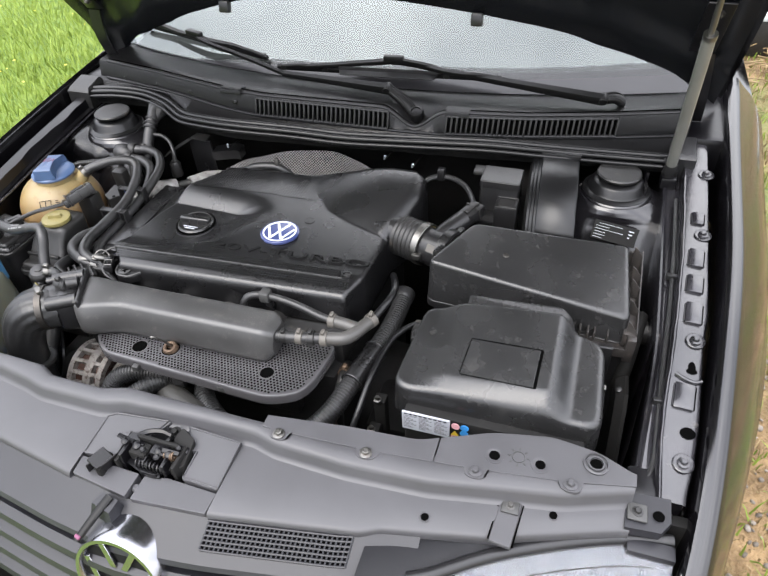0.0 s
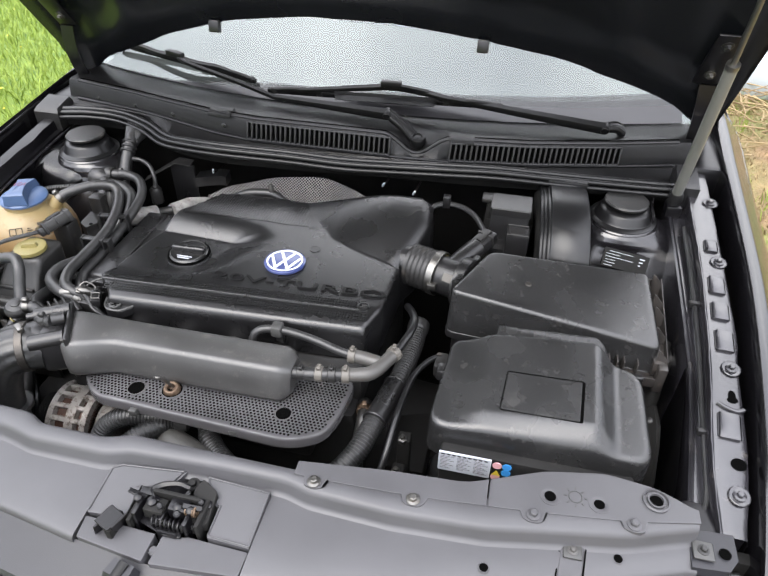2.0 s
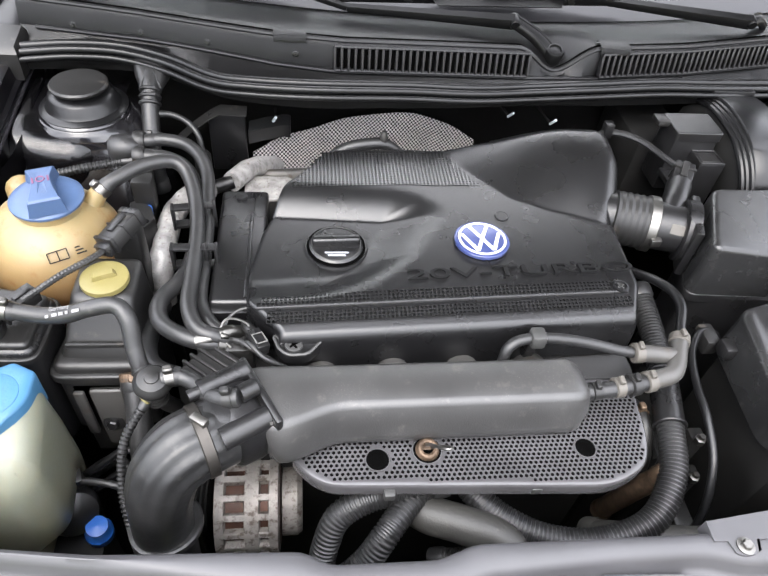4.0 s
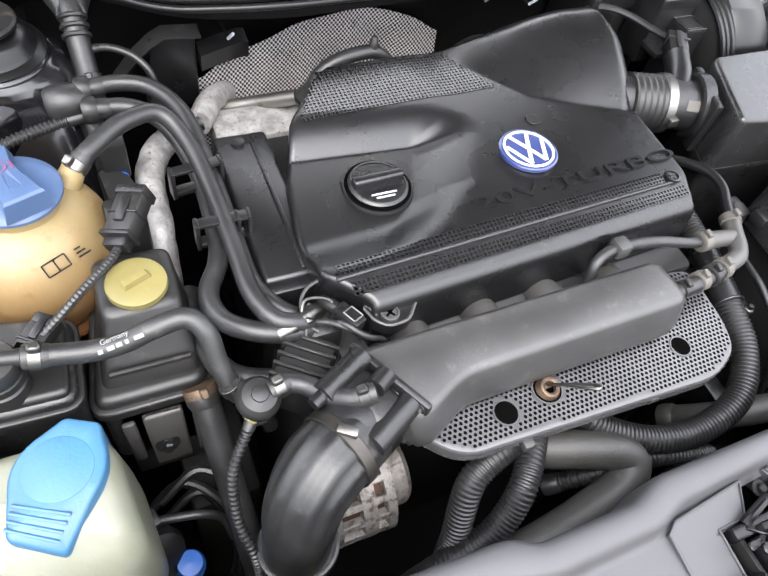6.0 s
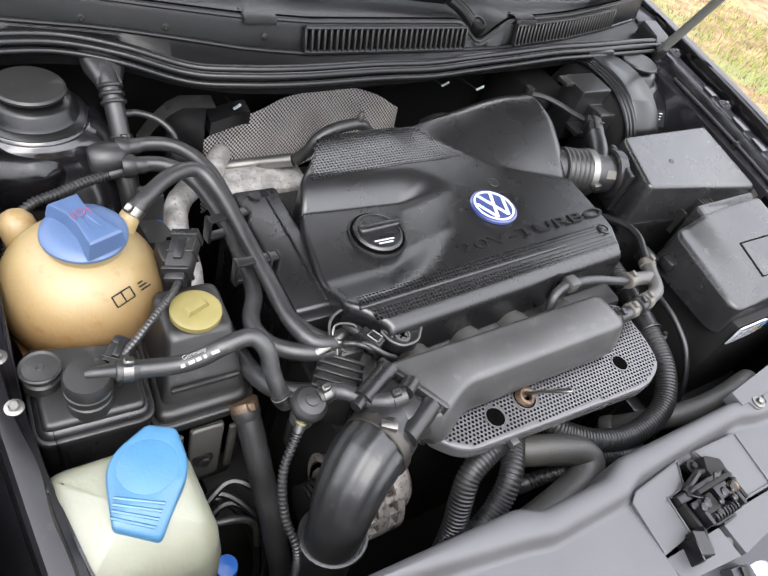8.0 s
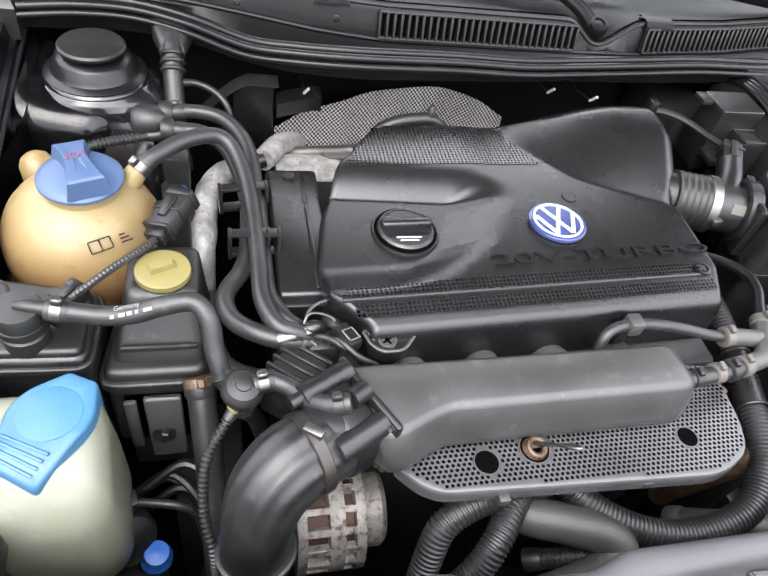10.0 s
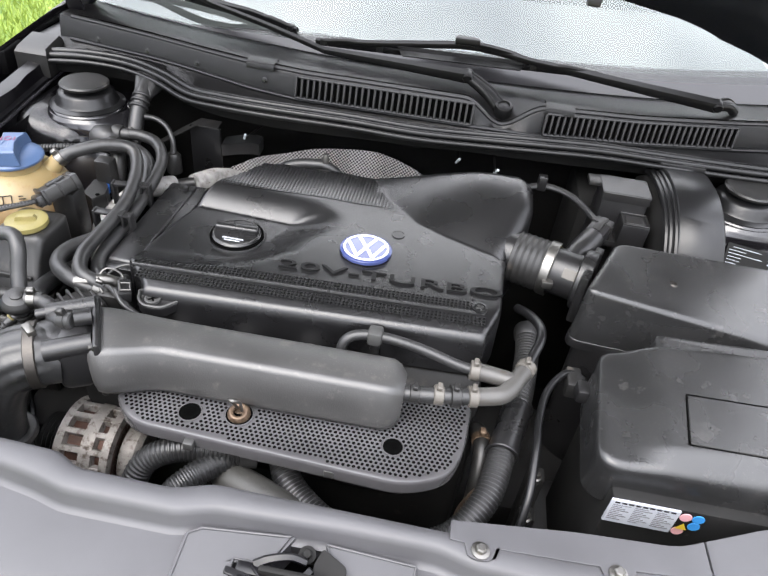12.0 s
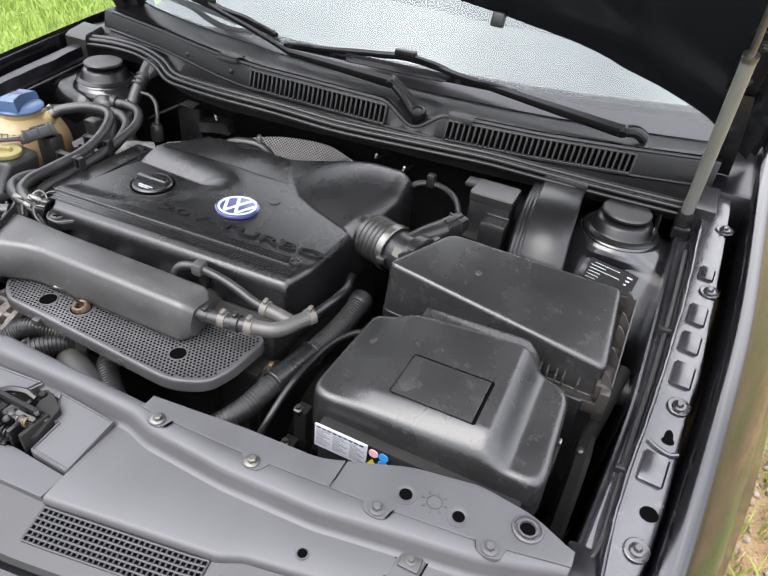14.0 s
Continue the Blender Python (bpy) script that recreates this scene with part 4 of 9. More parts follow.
def cowl(x0, x1, n):
    """Scuttle panel: ledge behind the seal, upright front, and a top that meets the windscreen."""
    def row(x):
        ys, yf, yb = seal_y(x) + 0.012, front_of_cowl(x), back_of_cowl(x)
        zt = cowl_top(x)
        zm = zt + 0.024 * notch(x)
        lo = 0.868 + 0.012 * smooth(0.2, 0.5, -x)
        return [(x, ys + 0.004, lo - 0.012), (x, ys + 0.010, lo - 0.004), (x, yf - 0.012, lo + 0.010), (x, yf - 0.005, lo + 0.016), (x, yf + 0.002, zt - 0.008), (x, yf + 0.006, zt - 0.002), (x, yf + 0.013, zt),
                (x, yf + 0.4 * (yb - yf), zm - 0.001), (x, yb - 0.012, 0.9215), (x, yb + 0.008, 0.9205), (x, yb + 0.016, 0.916)]
    bm = bmesh.new()
    rows = [[bm.verts.new(p) for p in row(x0 + (x1 - x0) * i / n)] for i in range(n + 1)]
    for a, b in zip(rows, rows[1:]):
        for i in range(len(a) - 1):
            bm.faces.new((a[i], a[i + 1], b[i + 1], b[i]))
    bmesh.ops.solidify(bm, geom=bm.faces[:], thickness=0.003)
    return bm


scuttle = part("scuttle_panel", cowl(-0.68, 0.665, 190), M_COWL, car, "dark grey plastic scuttle panel under the windscreen", 30)


XS = [-0.655 + 1.295 * i / 160 for i in range(161)]
part("scuttle_ridge", tube([(x, front_of_cowl(x) + 0.007, cowl_top(x) - 0.0005) for x in XS], 0.0036, 8, 1), M_COWL, scuttle)
part("scuttle_ridge", tube([(x, front_of_cowl(x) - 0.009, 0.8845 + 0.012 * smooth(0.2, 0.5, -x)) for x in XS], 0.0028, 8, 1), M_COWL, scuttle)
# flat near-black strips draw the shade of the two grooves
bm = bmesh.new()
loft([[(x, front_of_cowl(x) + 0.012, cowl_top(x) + 0.0012), (x, front_of_cowl(x) + 0.017, cowl_top(x) + 0.0014)] for x in XS], closed=False, bm=bm)
loft([[(x, back_of_cowl(x) + 0.001, 0.9222), (x, back_of_cowl(x) + 0.006, 0.9222)] for x in XS], closed=False, bm=bm)
part("scuttle_groove", bm, M_HOLE_SHADE, scuttle)


def vent(x0, x1, count, tilt):
    """A row of upright slats between two thin rails, over a near-black sheet for the gap's shade."""
    dk = bmesh.new()
    w = (x1 - x0) / count * 0.20
    own = box(-w, w, -0.0065, 0.004, -0.017, 0.016, 0.001, 1)
    slat = part("vent_slat", own, M_COWL, scuttle)
    for i in range(count + 1):
        x = x0 + (x1 - x0) * i / count
        ob = slat if i == 0 else new("vent_slat", slat.data)
        ob.parent = scuttle
        ob.matrix_basis = Matrix.Translation((x, front_of_cowl(x) - 0.006, 0.905)) @ Euler((radians(-14), radians(tilt), 0)).to_matrix().to_4x4()
    for s in (-1, 1):
        pts = [(x0 + (x1 - x0) * i / 16, front_of_cowl(x0 + (x1 - x0) * i / 16) - 0.008 + s * 0.004, 0.905 + s * 0.0165) for i in range(17)]
        part("vent_rail", tube(pts, 0.003, 8, 3), M_COWL, scuttle)
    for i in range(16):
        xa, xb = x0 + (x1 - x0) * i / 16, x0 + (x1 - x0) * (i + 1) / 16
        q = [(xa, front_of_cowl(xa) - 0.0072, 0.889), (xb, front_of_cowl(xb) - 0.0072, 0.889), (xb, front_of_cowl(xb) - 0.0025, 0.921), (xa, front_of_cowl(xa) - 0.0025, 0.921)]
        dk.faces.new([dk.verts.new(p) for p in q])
    part("vent_gap_shade", dk, M_HOLE_SHADE, scuttle)


vent(-0.212, 0.086, 29, 0)
vent(0.206, 0.530, 32, 2)
for x, w in ((-0.278, 0.024), (0.226, 0.024)):
    y, z = front_of_cowl(x), cowl_top(x)
    tab = loft([[(x + a * w, y + b, z + c) for a in (-1, -0.86, 0.86, 1)] for b, c in ((0.026, 0.001), (0.022, 0.0055), (0.004, 0.0062), (-0.003, 0.004), (-0.0055, -0.001), (-0.006, -0.005))], closed=False)
    bmesh.ops.solidify(tab, geom=tab.faces[:], thickness=0.004)
    part("scuttle_clip", tab, M_COWL, scuttle, "folded tab over the scuttle edge")
for x in (-0.60, -0.50, -0.40, -0.27):
    part("scuttle_screw", bolt((x, front_of_cowl(x) - 0.0035, 0.903), (0, -1, 0.2), 0.005), M_PLASTIC, scuttle)


# windscreen and the dark cabin behind it
def screen_point(x, s):
    return Vector((x, back_of_cowl(x) + 0.004 + s * 0.86, 0.9195 + s * 0.535 - 0.05 * s * s))


windscreen = part("windscreen", sheet(40, 24, lambda u, v: screen_point(-0.70 + 1.385 * u, v * 0.95)), M_GLASS, car, "raked windscreen reflecting a cloudy sky")
windscreen.visible_shadow = False


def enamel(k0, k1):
    """A stretch of the dark band at the foot of the glass, enamel and dark reflection laid on as colour; narrow at its
    left end.
    """
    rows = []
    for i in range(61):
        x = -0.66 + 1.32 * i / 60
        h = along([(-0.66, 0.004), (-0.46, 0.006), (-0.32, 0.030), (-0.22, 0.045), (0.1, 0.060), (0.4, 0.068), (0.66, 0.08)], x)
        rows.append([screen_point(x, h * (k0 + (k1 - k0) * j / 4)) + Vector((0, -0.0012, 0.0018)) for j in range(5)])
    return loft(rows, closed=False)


# three strips paint the glass foot's dark reflection over the enamel, fading upwards
part("dark_foot_band", enamel(0.02, 0.58), M_FOOT_BAND, windscreen, "black enamel band and painted dark reflection along the glass edge")
part("dark_foot_band", enamel(0.58, 0.80), M_FOOT_FADE[0], windscreen)
part("dark_foot_band", enamel(0.80, 1.0), M_FOOT_FADE[1], windscreen)
part("dashboard", sheet(20, 8, lambda u, v: (-0.70 + 1.385 * u, 1.16 + 0.25 * ((-0.70 + 1.385 * u) - CX) ** 2 + 0.64 * v, 0.900 + 0.03 * math.sin(v * 3))), M_DASH, car, "dark dashboard top")
def round_box(w, ya, yb, z, k=0.12):
    return [(CX + a * w, b, z) for a, b in ((-1, ya + k), (-1 + k, ya + k * 0.25), (-1 + 2 * k, ya), (1 - 2 * k, ya), (1 - k, ya + k * 0.25), (1, ya + k), (1, yb - k), (1 - k, yb - k * 0.25), (1 - 2 * k, yb), (-1 + 2 * k, yb), (-1 + k, yb - k * 0.25), (-1, yb - k))]


cab = loft([round_box(w, ya, yb, z) for w, ya, yb, z in ((0.76, 1.92, 3.52, 0.22), (0.80, 1.90, 3.60, 0.34), (0.82, 1.90, 3.62, 0.62), (0.79, 1.90, 3.58, 0.90), (0.75, 1.94, 3.52, 0.99), (0.735, 2.02, 3.48, 1.01))])
cabin = part("cabin", cab, M_PAINT, car, "black doors and tail", 40)
part("roof", loft([round_box(w, ya, yb, z) for w, ya, yb, z in ((0.70, 2.02, 3.46, 1.005), (0.65, 2.04, 3.40, 1.20), (0.60, 2.07, 3.26, 1.37), (0.55, 2.12, 3.12, 1.425), (0.42, 2.25, 2.95, 1.44))]), M_PAINT, cabin, "black roof", 40)
for side in (1, -1):
    part("door_front", box(min(mirrored(side, 0.75), mirrored(side, 0.815)), max(mirrored(side, 0.75), mirrored(side, 0.815)), 1.36, 1.96, 0.24, 0.870, 0.02), M_PAINT, cabin, "front edge of the black door")
    for y in (0.66, 3.05):
        wheel = part("wheel", lathe([(0.10, -0.085), (0.27, -0.085), (0.298, -0.07), (0.302, 0.0), (0.298, 0.045), (0.27, 0.055), (0.20, 0.05), (0.10, 0.04)], (mirrored(side, 0.725), y, 0.302), (side, 0, 0), 40), M_SEAL, car, "black tyre")
        part("rim", lathe([(0, 0.03), (0.05, 0.035), (0.17, 0.045), (0.195, 0.05), (0.195, 0.0), (0, 0.0)], (mirrored(side, 0.725), y, 0.302), (side, 0, 0), 36), M_ZINC, wheel, "dull steel rim")
for side in (1, -1):
    part("windscreen_pillar", tube([(mirrored(side, 0.72), 1.36, 0.92), (mirrored(side, 0.69), 1.75, 1.2), (mirrored(side, 0.62), 2.1, 1.40)], 0.035, 10), M_PAINT, car)
    mirror = part("door_mirror", lathe([(0, 0), (0.075, 0.0), (0.085, 0.02), (0.078, 0.07), (0.04, 0.11), (0, 0.12)], (mirrored(side, 0.93), 1.86, 1.0), (0, -1, 0), 24), M_PAINT, car, "black door mirror housing")
    part("mirror_foot", tube([(mirrored(side, 0.74), 1.85, 0.96), (mirrored(side, 0.86), 1.83, 0.98)], 0.022, 10), M_PLASTIC, mirror)


# bonnet, open
def bonnet_point(x, s, up=0.0):
    bow = 0.018 * (1 - ((x - CX) / 0.7) ** 2)
    y, z = 1.2105 - 0.602 * s, 0.95 + 0.799 * s
    return Vector((x, y + 0.799 * (up + bow), z + 0.602 * (up + bow)))


REAR = [(-0.74, -0.09), (-0.68, -0.05), (-0.62, 0.0), (-0.53, 0.045), (-0.43, 0.094), (-0.27, 0.153), (-0.1, 0.182), (0.08, 0.182), (0.23, 0.160), (0.39, 0.128), (0.54, 0.074), (0.63, 0.018), (0.69, -0.04), (0.74, -0.09)]


def bonnet_xs(u, v):
    half = 0.735 - 0.065 * v * v
    x = CX + half * (2 * u - 1)
    s0 = soft_along(REAR, x, 0.02)
    return x, s0 + (0.99 - 0.10 * (2 * u - 1) ** 4 - s0) * v


bm = sheet(40, 24, lambda u, v: bonnet_point(*bonnet_xs(u, v), 0.028))
bmesh.ops.solidify(bm, geom=bm.faces[:], thickness=0.002)
bonnet = part("bonnet", bm, M_PAINT, car, "open black bonnet", 50)


def bonnet_inner(u, v):
    x, s = bonnet_xs(0.012 + 0.976 * u, 0.01 + 0.98 * v)
    e = min(u, 1 - u) * 1.3
    rim = 0.016 * (1 - smooth(0.03, 0.075, e)) + 0.018 * (1 - smooth(0.05, 0.13, v)) + 0.016 * smooth(0.9, 0.97, v)
    rib = 0.015 * (math.exp(-((abs(u - 0.5) - 0.36 + 0.20 * v) / 0.030) ** 2) + math.exp(-((v - 0.33) / 0.04) ** 2) * (0.2 < u < 0.8))
    return bonnet_point(x, s, 0.022 - min(0.022, rim + rib))


part("inner_frame", sheet(80, 50, bonnet_inner), M_BONNET, bonnet, "pressed inner frame of the bonnet", 60)
for x, s in ((0.242, 0.168), (-0.30, 0.158)):
    p = bonnet_point(x, s, 0)
    own = box(-0.011, 0.011, -0.006, 0.012, -0.020, 0.004, 0.003)
    own.transform(Matrix.Translation(p) @ Euler((radians(-15), 0, 0)).to_matrix().to_4x4())
    part("bonnet_stop", own, M_SEAL, bonnet, "black rubber stop")
for side in (1, -1):
    a, b = Vector((mirrored(side, 0.675), 1.20, 0.89)), bonnet_point(mirrored(side, 0.655), 0.12, 0.0)
    strap = []
    for k in range(9):
        p = a.lerp(b, k / 8) + Vector((0, -0.02 * math.sin(math.pi * k / 8), 0))
        strap.append([p + Vector((dx * side, 0, 0)) + (b - a).normalized().cross(Vector((1, 0, 0))) * dz for dx, dz in ((-0.016, -0.002), (0.014, -0.002), (0.014, 0.002), (-0.016, 0.002))])
    hinge = part("bonnet_hinge", loft(strap), M_PAINT_IN, bonnet, "flat black hinge arm")
    leaf = Matrix.Translation(bonnet_point(mirrored(side, 0.645), 0.20, 0.0)) @ Euler((math.atan2(0.799, -0.602), 0, 0)).to_matrix().to_4x4()
    part("hinge_leaf", joined(None, box(-0.022, 0.022, -0.075, 0.060, -0.002, 0.003, 0.002), leaf), M_PAINT_IN, hinge)
    part("hinge_bolt", bolt(leaf @ Vector((0.0, 0.035, 0.003)), leaf.to_3x3() @ Vector((0, 0, 1)), 0.010), M_PLASTIC, hinge)
    part("hinge_bolt", bolt(leaf @ Vector((0.0, -0.045, 0.003)), leaf.to_3x3() @ Vector((0, 0, 1)), 0.010), M_ZINC, hinge)
    ex, hw = (mirrored(side, 0.655), 0.022) if side == 1 else (mirrored(side, 0.697), 0.030)
    bm = loft([[(ex - hw, 1.045, 0.845), (ex + hw, 1.045, 0.845), (ex + hw, 1.105, 0.850), (ex - hw, 1.105, 0.850)], [(ex - hw, 1.046, 0.884), (ex + hw, 1.046, 0.884), (ex + hw, 1.105, 0.894), (ex - hw, 1.105, 0.894)], [(ex - hw * 0.86, 1.054, 0.893), (ex + hw * 0.86, 1.054, 0.893), (ex + hw * 0.86, 1.102, 0.902), (ex - hw * 0.86, 1.102, 0.902)]])
    part("scuttle_end", bm, M_DUSTY if side == -1 else M_COWL, car, "moulded scuttle end piece")

gas_low, gas_mid = Vector((0.634, 1.03, 0.868)), Vector((0.6200, 0.9208, 1.153))
gas_dir = (gas_mid - gas_low).normalized()
gas = part("gas_strut", tube([gas_low + gas_dir * 0.012, gas_mid], 0.0095, 20, straight=True), M_GAS, car, "grey metal gas strut holding up the bonnet")
part("strut_collar", tube([gas_mid - gas_dir * 0.004, gas_mid + gas_dir * 0.004], 0.0103, 20, straight=True), M_ZINC, gas)
part("strut_rod", tube([gas_mid, gas_mid + gas_dir * 0.24], 0.0045, 12, straight=True), M_ZINC, gas)
part("strut_socket", lathe([(0, -0.012), (0.013, -0.010), (0.015, 0.0), (0.013, 0.012), (0.009, 0.02)], gas_low, gas_dir, 16), M_PLASTIC, gas)
part("strut_bracket", box(0.622, 0.650, 1.015, 1.045, 0.835, 0.858, 0.004), M_PAINT_IN, car)
for side in (1, -1):
    part("wing_end_panel", box(min(mirrored(side, 0.66), mirrored(side, 0.745)), max(mirrored(side, 0.66), mirrored(side, 0.745)), 1.13, 1.75, 0.70, 0.888, 0.012), M_PAINT_IN, car, "black panel between wing and windscreen")


# wipers
def flat_bar(pts, w, h, per=6, straight=False):
    """A pressed bar along a line, lying on the glass: width and height change along it."""
    path = [Vector(p) for p in pts] if straight else spline([Vector(p) for p in pts], per)
    rings = []
    for i, p in enumerate(path):
        u = i / (len(path) - 1)
        t = (path[min(i + 1, len(path) - 1)] - path[max(i - 1, 0)]).normalized()
        side = t.cross(Vector((0, -0.5, 0.86))).normalized()
        up = side.cross(t)
        a, b = w(u) / 2, h(u) / 2
        rings.append([p + side * (a * x) + up * (b * z) for x, z in ((-1, -1), (-1, 0.3), (-0.6, 1), (0.6, 1), (1, 0.3), (1, -1))])
    return loft(rings)


def wiper(pivot, elbow, bend, join, tip, blade_a, blade_b, name_label, spoiler=None):
    head = [pivot, Vector(pivot).lerp(Vector(elbow), 0.45) + Vector((0, 0, 0.006)), elbow]
    arm = part("wiper_arm", flat_bar(head, lambda u: 0.023 - 0.006 * u, lambda u: 0.011), M_WIPER, car, name_label, 50)
    for k in (0.0085, -0.0085):
        side = (Vector(elbow) - Vector(pivot)).cross(Vector((0, -0.5, 0.86))).normalized() * k
        part("arm_edge", tube([Vector(p) + side * (1 - 0.2 * i) + Vector((0, 0, 0.0055)) for i, p in enumerate(head)], 0.0022, 8), M_WIPER, arm)
    if not spoiler:
        part("pivot_nut", lathe([(0, -0.01), (0.015, -0.01), (0.016, 0.006), (0.014, 0.0095), (0.010, 0.0105), (0.009, 0.008), (0, 0.009)], Vector(pivot) + Vector((0, 0, 0.005)), (0, -0.35, 1), 24), M_WIPER, arm)
    part("arm_hinge", joined(None, lathe([(0, -0.011), (0.007, -0.011), (0.0085, -0.009), (0.0085, 0.009), (0.007, 0.011), (0, 0.011)], (0, 0, 0), (0, 1, 0.3), 16), Matrix.Translation(elbow)), M_WIPER, arm)
    part("arm_channel", flat_bar([elbow, Vector(elbow).lerp(Vector(bend), 0.5), bend], lambda u: 0.020 - 0.009 * u, lambda u: 0.017 - 0.008 * u), M_WIPER, arm, "", 50)
    part("arm_rod", flat_bar([bend, Vector(bend).lerp(Vector(join), 0.5) + Vector((0, 0, 0.002)), join, tip], lambda u: 0.010 - 0.002 * u, lambda u: 0.008), M_WIPER, arm, "", 50)
    a, b = Vector(blade_a), Vector(blade_b)
    n, lift = (b - a).normalized(), Vector((0, -0.006, 0.010))
    blade = part("wiper_blade", flat_bar([a, a.lerp(b, 0.5) + Vector((0, 0, -0.001)), b], lambda u: 0.009, lambda u: 0.010), M_WIPER, arm, "black rubber wiper blade")
    top = Vector(tip) - Vector((0, 0, 0.004))
    k = (top - a).dot(n) / (b - a).length
    at = [a.lerp(b, 0.08) + lift * 0.4, a.lerp(b, 0.22) + lift * 1.1, a.lerp(b, k - 0.12).lerp(top, 0.80) - n * 0.045, top, a.lerp(b, k + 0.12).lerp(top, 0.80) + n * 0.045, a.lerp(b, 0.78) + lift * 1.1, a.lerp(b, 0.92) + lift * 0.4]
    part("blade_bridge", flat_bar(at, lambda u: 0.008 + 0.005 * math.sin(math.pi * u), lambda u: 0.006 + 0.003 * math.sin(math.pi * u)), M_WIPER, blade, "", 50)
    for t0, t1 in ((0.02, 0.24), (0.76, 0.98)):
        part("blade_yoke", flat_bar([a.lerp(b, t0) + lift * 0.35, a.lerp(b, (t0 + t1) / 2) + lift * 0.95, a.lerp(b, t1) + lift * 0.35], lambda u: 0.008, lambda u: 0.005), M_WIPER, blade, "", 50)
    turned = n.to_track_quat("X", "Z").to_matrix().to_4x4()
    for t in (0.03, 0.23, 0.36, 0.64, 0.77, 0.97):
        part("blade_claw", joined(None, box(-0.007, 0.007, -0.006, 0.006, -0.006, 0.007, 0.002, 1), Matrix.Translation(a.lerp(b, t)) @ turned), M_WIPER, blade)
    part("blade_clip", joined(None, box(-0.022, 0.022, -0.008, 0.008, -0.006, 0.007, 0.003, 2), Matrix.Translation(Vector(tip) + Vector((0, 0, 0.002))) @ turned), M_WIPER, blade, "moulded clip holding the blade")
    if spoiler:
        p, q = Vector(spoiler[0]), Vector(spoiler[1])
        d = (q - p).normalized()
        down = Vector((0, -0.030, -0.006))
        rows = [[p + down * k + d * (0.012 * k), q + down * k - d * (0.012 * k)] for k in (0.0, 0.2, 0.85, 1.0)]
        plate = loft([[r[0].lerp(r[1], j / 8) + Vector((0, 0, 0.004 * (i in (0, 3)))) for j in range(9)] for i, r in enumerate(rows)], closed=False)
        bmesh.ops.solidify(plate, geom=plate.faces[:], thickness=0.003)
        part("blade_spoiler", plate, M_WIPER, blade, "flat black wind spoiler", 20)


wiper((0.136, 1.070, 0.902), (0.068, 1.094, 0.946), (-0.190, 1.140, 0.936), (-0.413, 1.194, 0.970), (-0.452, 1.214, 0.978), (-0.252, 1.187, 0.948), (-0.655, 1.287, 0.968), "black wiper arm on the middle pivot")
wiper((0.535, 1.165, 0.930), (0.496, 1.145, 0.942), (0.170, 1.166, 0.962), (0.095, 1.168, 0.974), (0.058, 1.172, 0.975), (0.292, 1.166, 0.956), (-0.208, 1.150, 0.946), "black wiper arm on the outer pivot", ((0.165, 1.160, 0.958), (-0.06, 1.148, 0.956)))

# ---- front end ----
Y_IN = [(-0.62, 0.405), (-0.53, 0.372), (-0.44, 0.361), (-0.26, 0.354), (-0.237, 0.341), (-0.14, 0.340), (-0.104, 0.352), (0.118, 0.350), (0.25, 0.352), (0.42, 0.372), (0.60, 0.405)]
Y_RIDGE = [(-0.62, 0.385), (-0.52, 0.360), (-0.42, 0.346), (-0.268, 0.321), (-0.237, 0.313), (-0.128, 0.313), (-0.097, 0.323), (0.024, 0.328), (0.112, 0.328), (0.145, 0.319), (0.25, 0.315), (0.36, 0.321), (0.42, 0.332), (0.525, 0.35), (0.61, 0.38)]
Y_FRONT = [(-0.62, 0.345), (-0.45, 0.287), (-0.323, 0.256), (-0.306, 0.244), (-0.25, 0.234), (-0.12, 0.214), (CX, 0.203), (0.1, 0.214), (0.29, 0.246), (0.315, 0.258), (0.44, 0.284), (0.6, 0.340)]


def ridge_row(x):
    yi, yr = soft_along(Y_IN, x, 0.006), soft_along(Y_RIDGE, x, 0.006)
    return [(x, yi + 0.002, 0.735), (x, yi + 0.001, 0.782), (x, yi - 0.0005, 0.790), (x, yi - 0.003, 0.7945), (x, yi - 0.007, 0.7965), (x, (yi + yr) / 2, 0.7968), (x, yr + 0.006, 0.7960),
            (x, yr + 0.002, 0.7935), (x, yr - 0.001, 0.788), (x, yr - 0.003, 0.778), (x, yr - 0.006, 0.7735), (x, yr - 0.010, 0.772), (x, yr - 0.010, 0.735)]


def deck_row(x):
    yr, yf = soft_along(Y_RIDGE, x, 0.006) - 0.009, soft_along(Y_FRONT, x, 0.003)
    return [(x, yr, 0.7722), ] + [(x, yr + (yf + 0.006 - yr) * k / 4, 0.7718 - 0.0044 * k / 4 + 0.0014 * math.sin(math.pi * k / 4)) for k in range(1, 5)] + [(x, yf + 0.0025, 0.7662), (x, yf, 0.763), (x, yf - 0.001, 0.756), (x, yf, 0.742), (x, yr, 0.742)]


part("slam_panel_ridge", loft([ridge_row(-0.61 + 1.215 * i / 150) for i in range(151)]), M_DECK, car, "dark grey plastic slam panel ridge", 60)
for xa, xb in ((-0.61, -0.1165), (0.0955, 0.605)):
    part("slam_panel", loft([deck_row(xa + (xb - xa) * i / 60) for i in range(61)]), M_DECK, car, "dark grey plastic slam panel", 50)
lock_l = fillet([(-0.1165, 0.247), (-0.0685, 0.250), (-0.0685, 0.292), (-0.034, 0.292), (-0.018, 0.322), (-0.105, 0.313), (-0.1165, 0.306)], 0.002, 2)
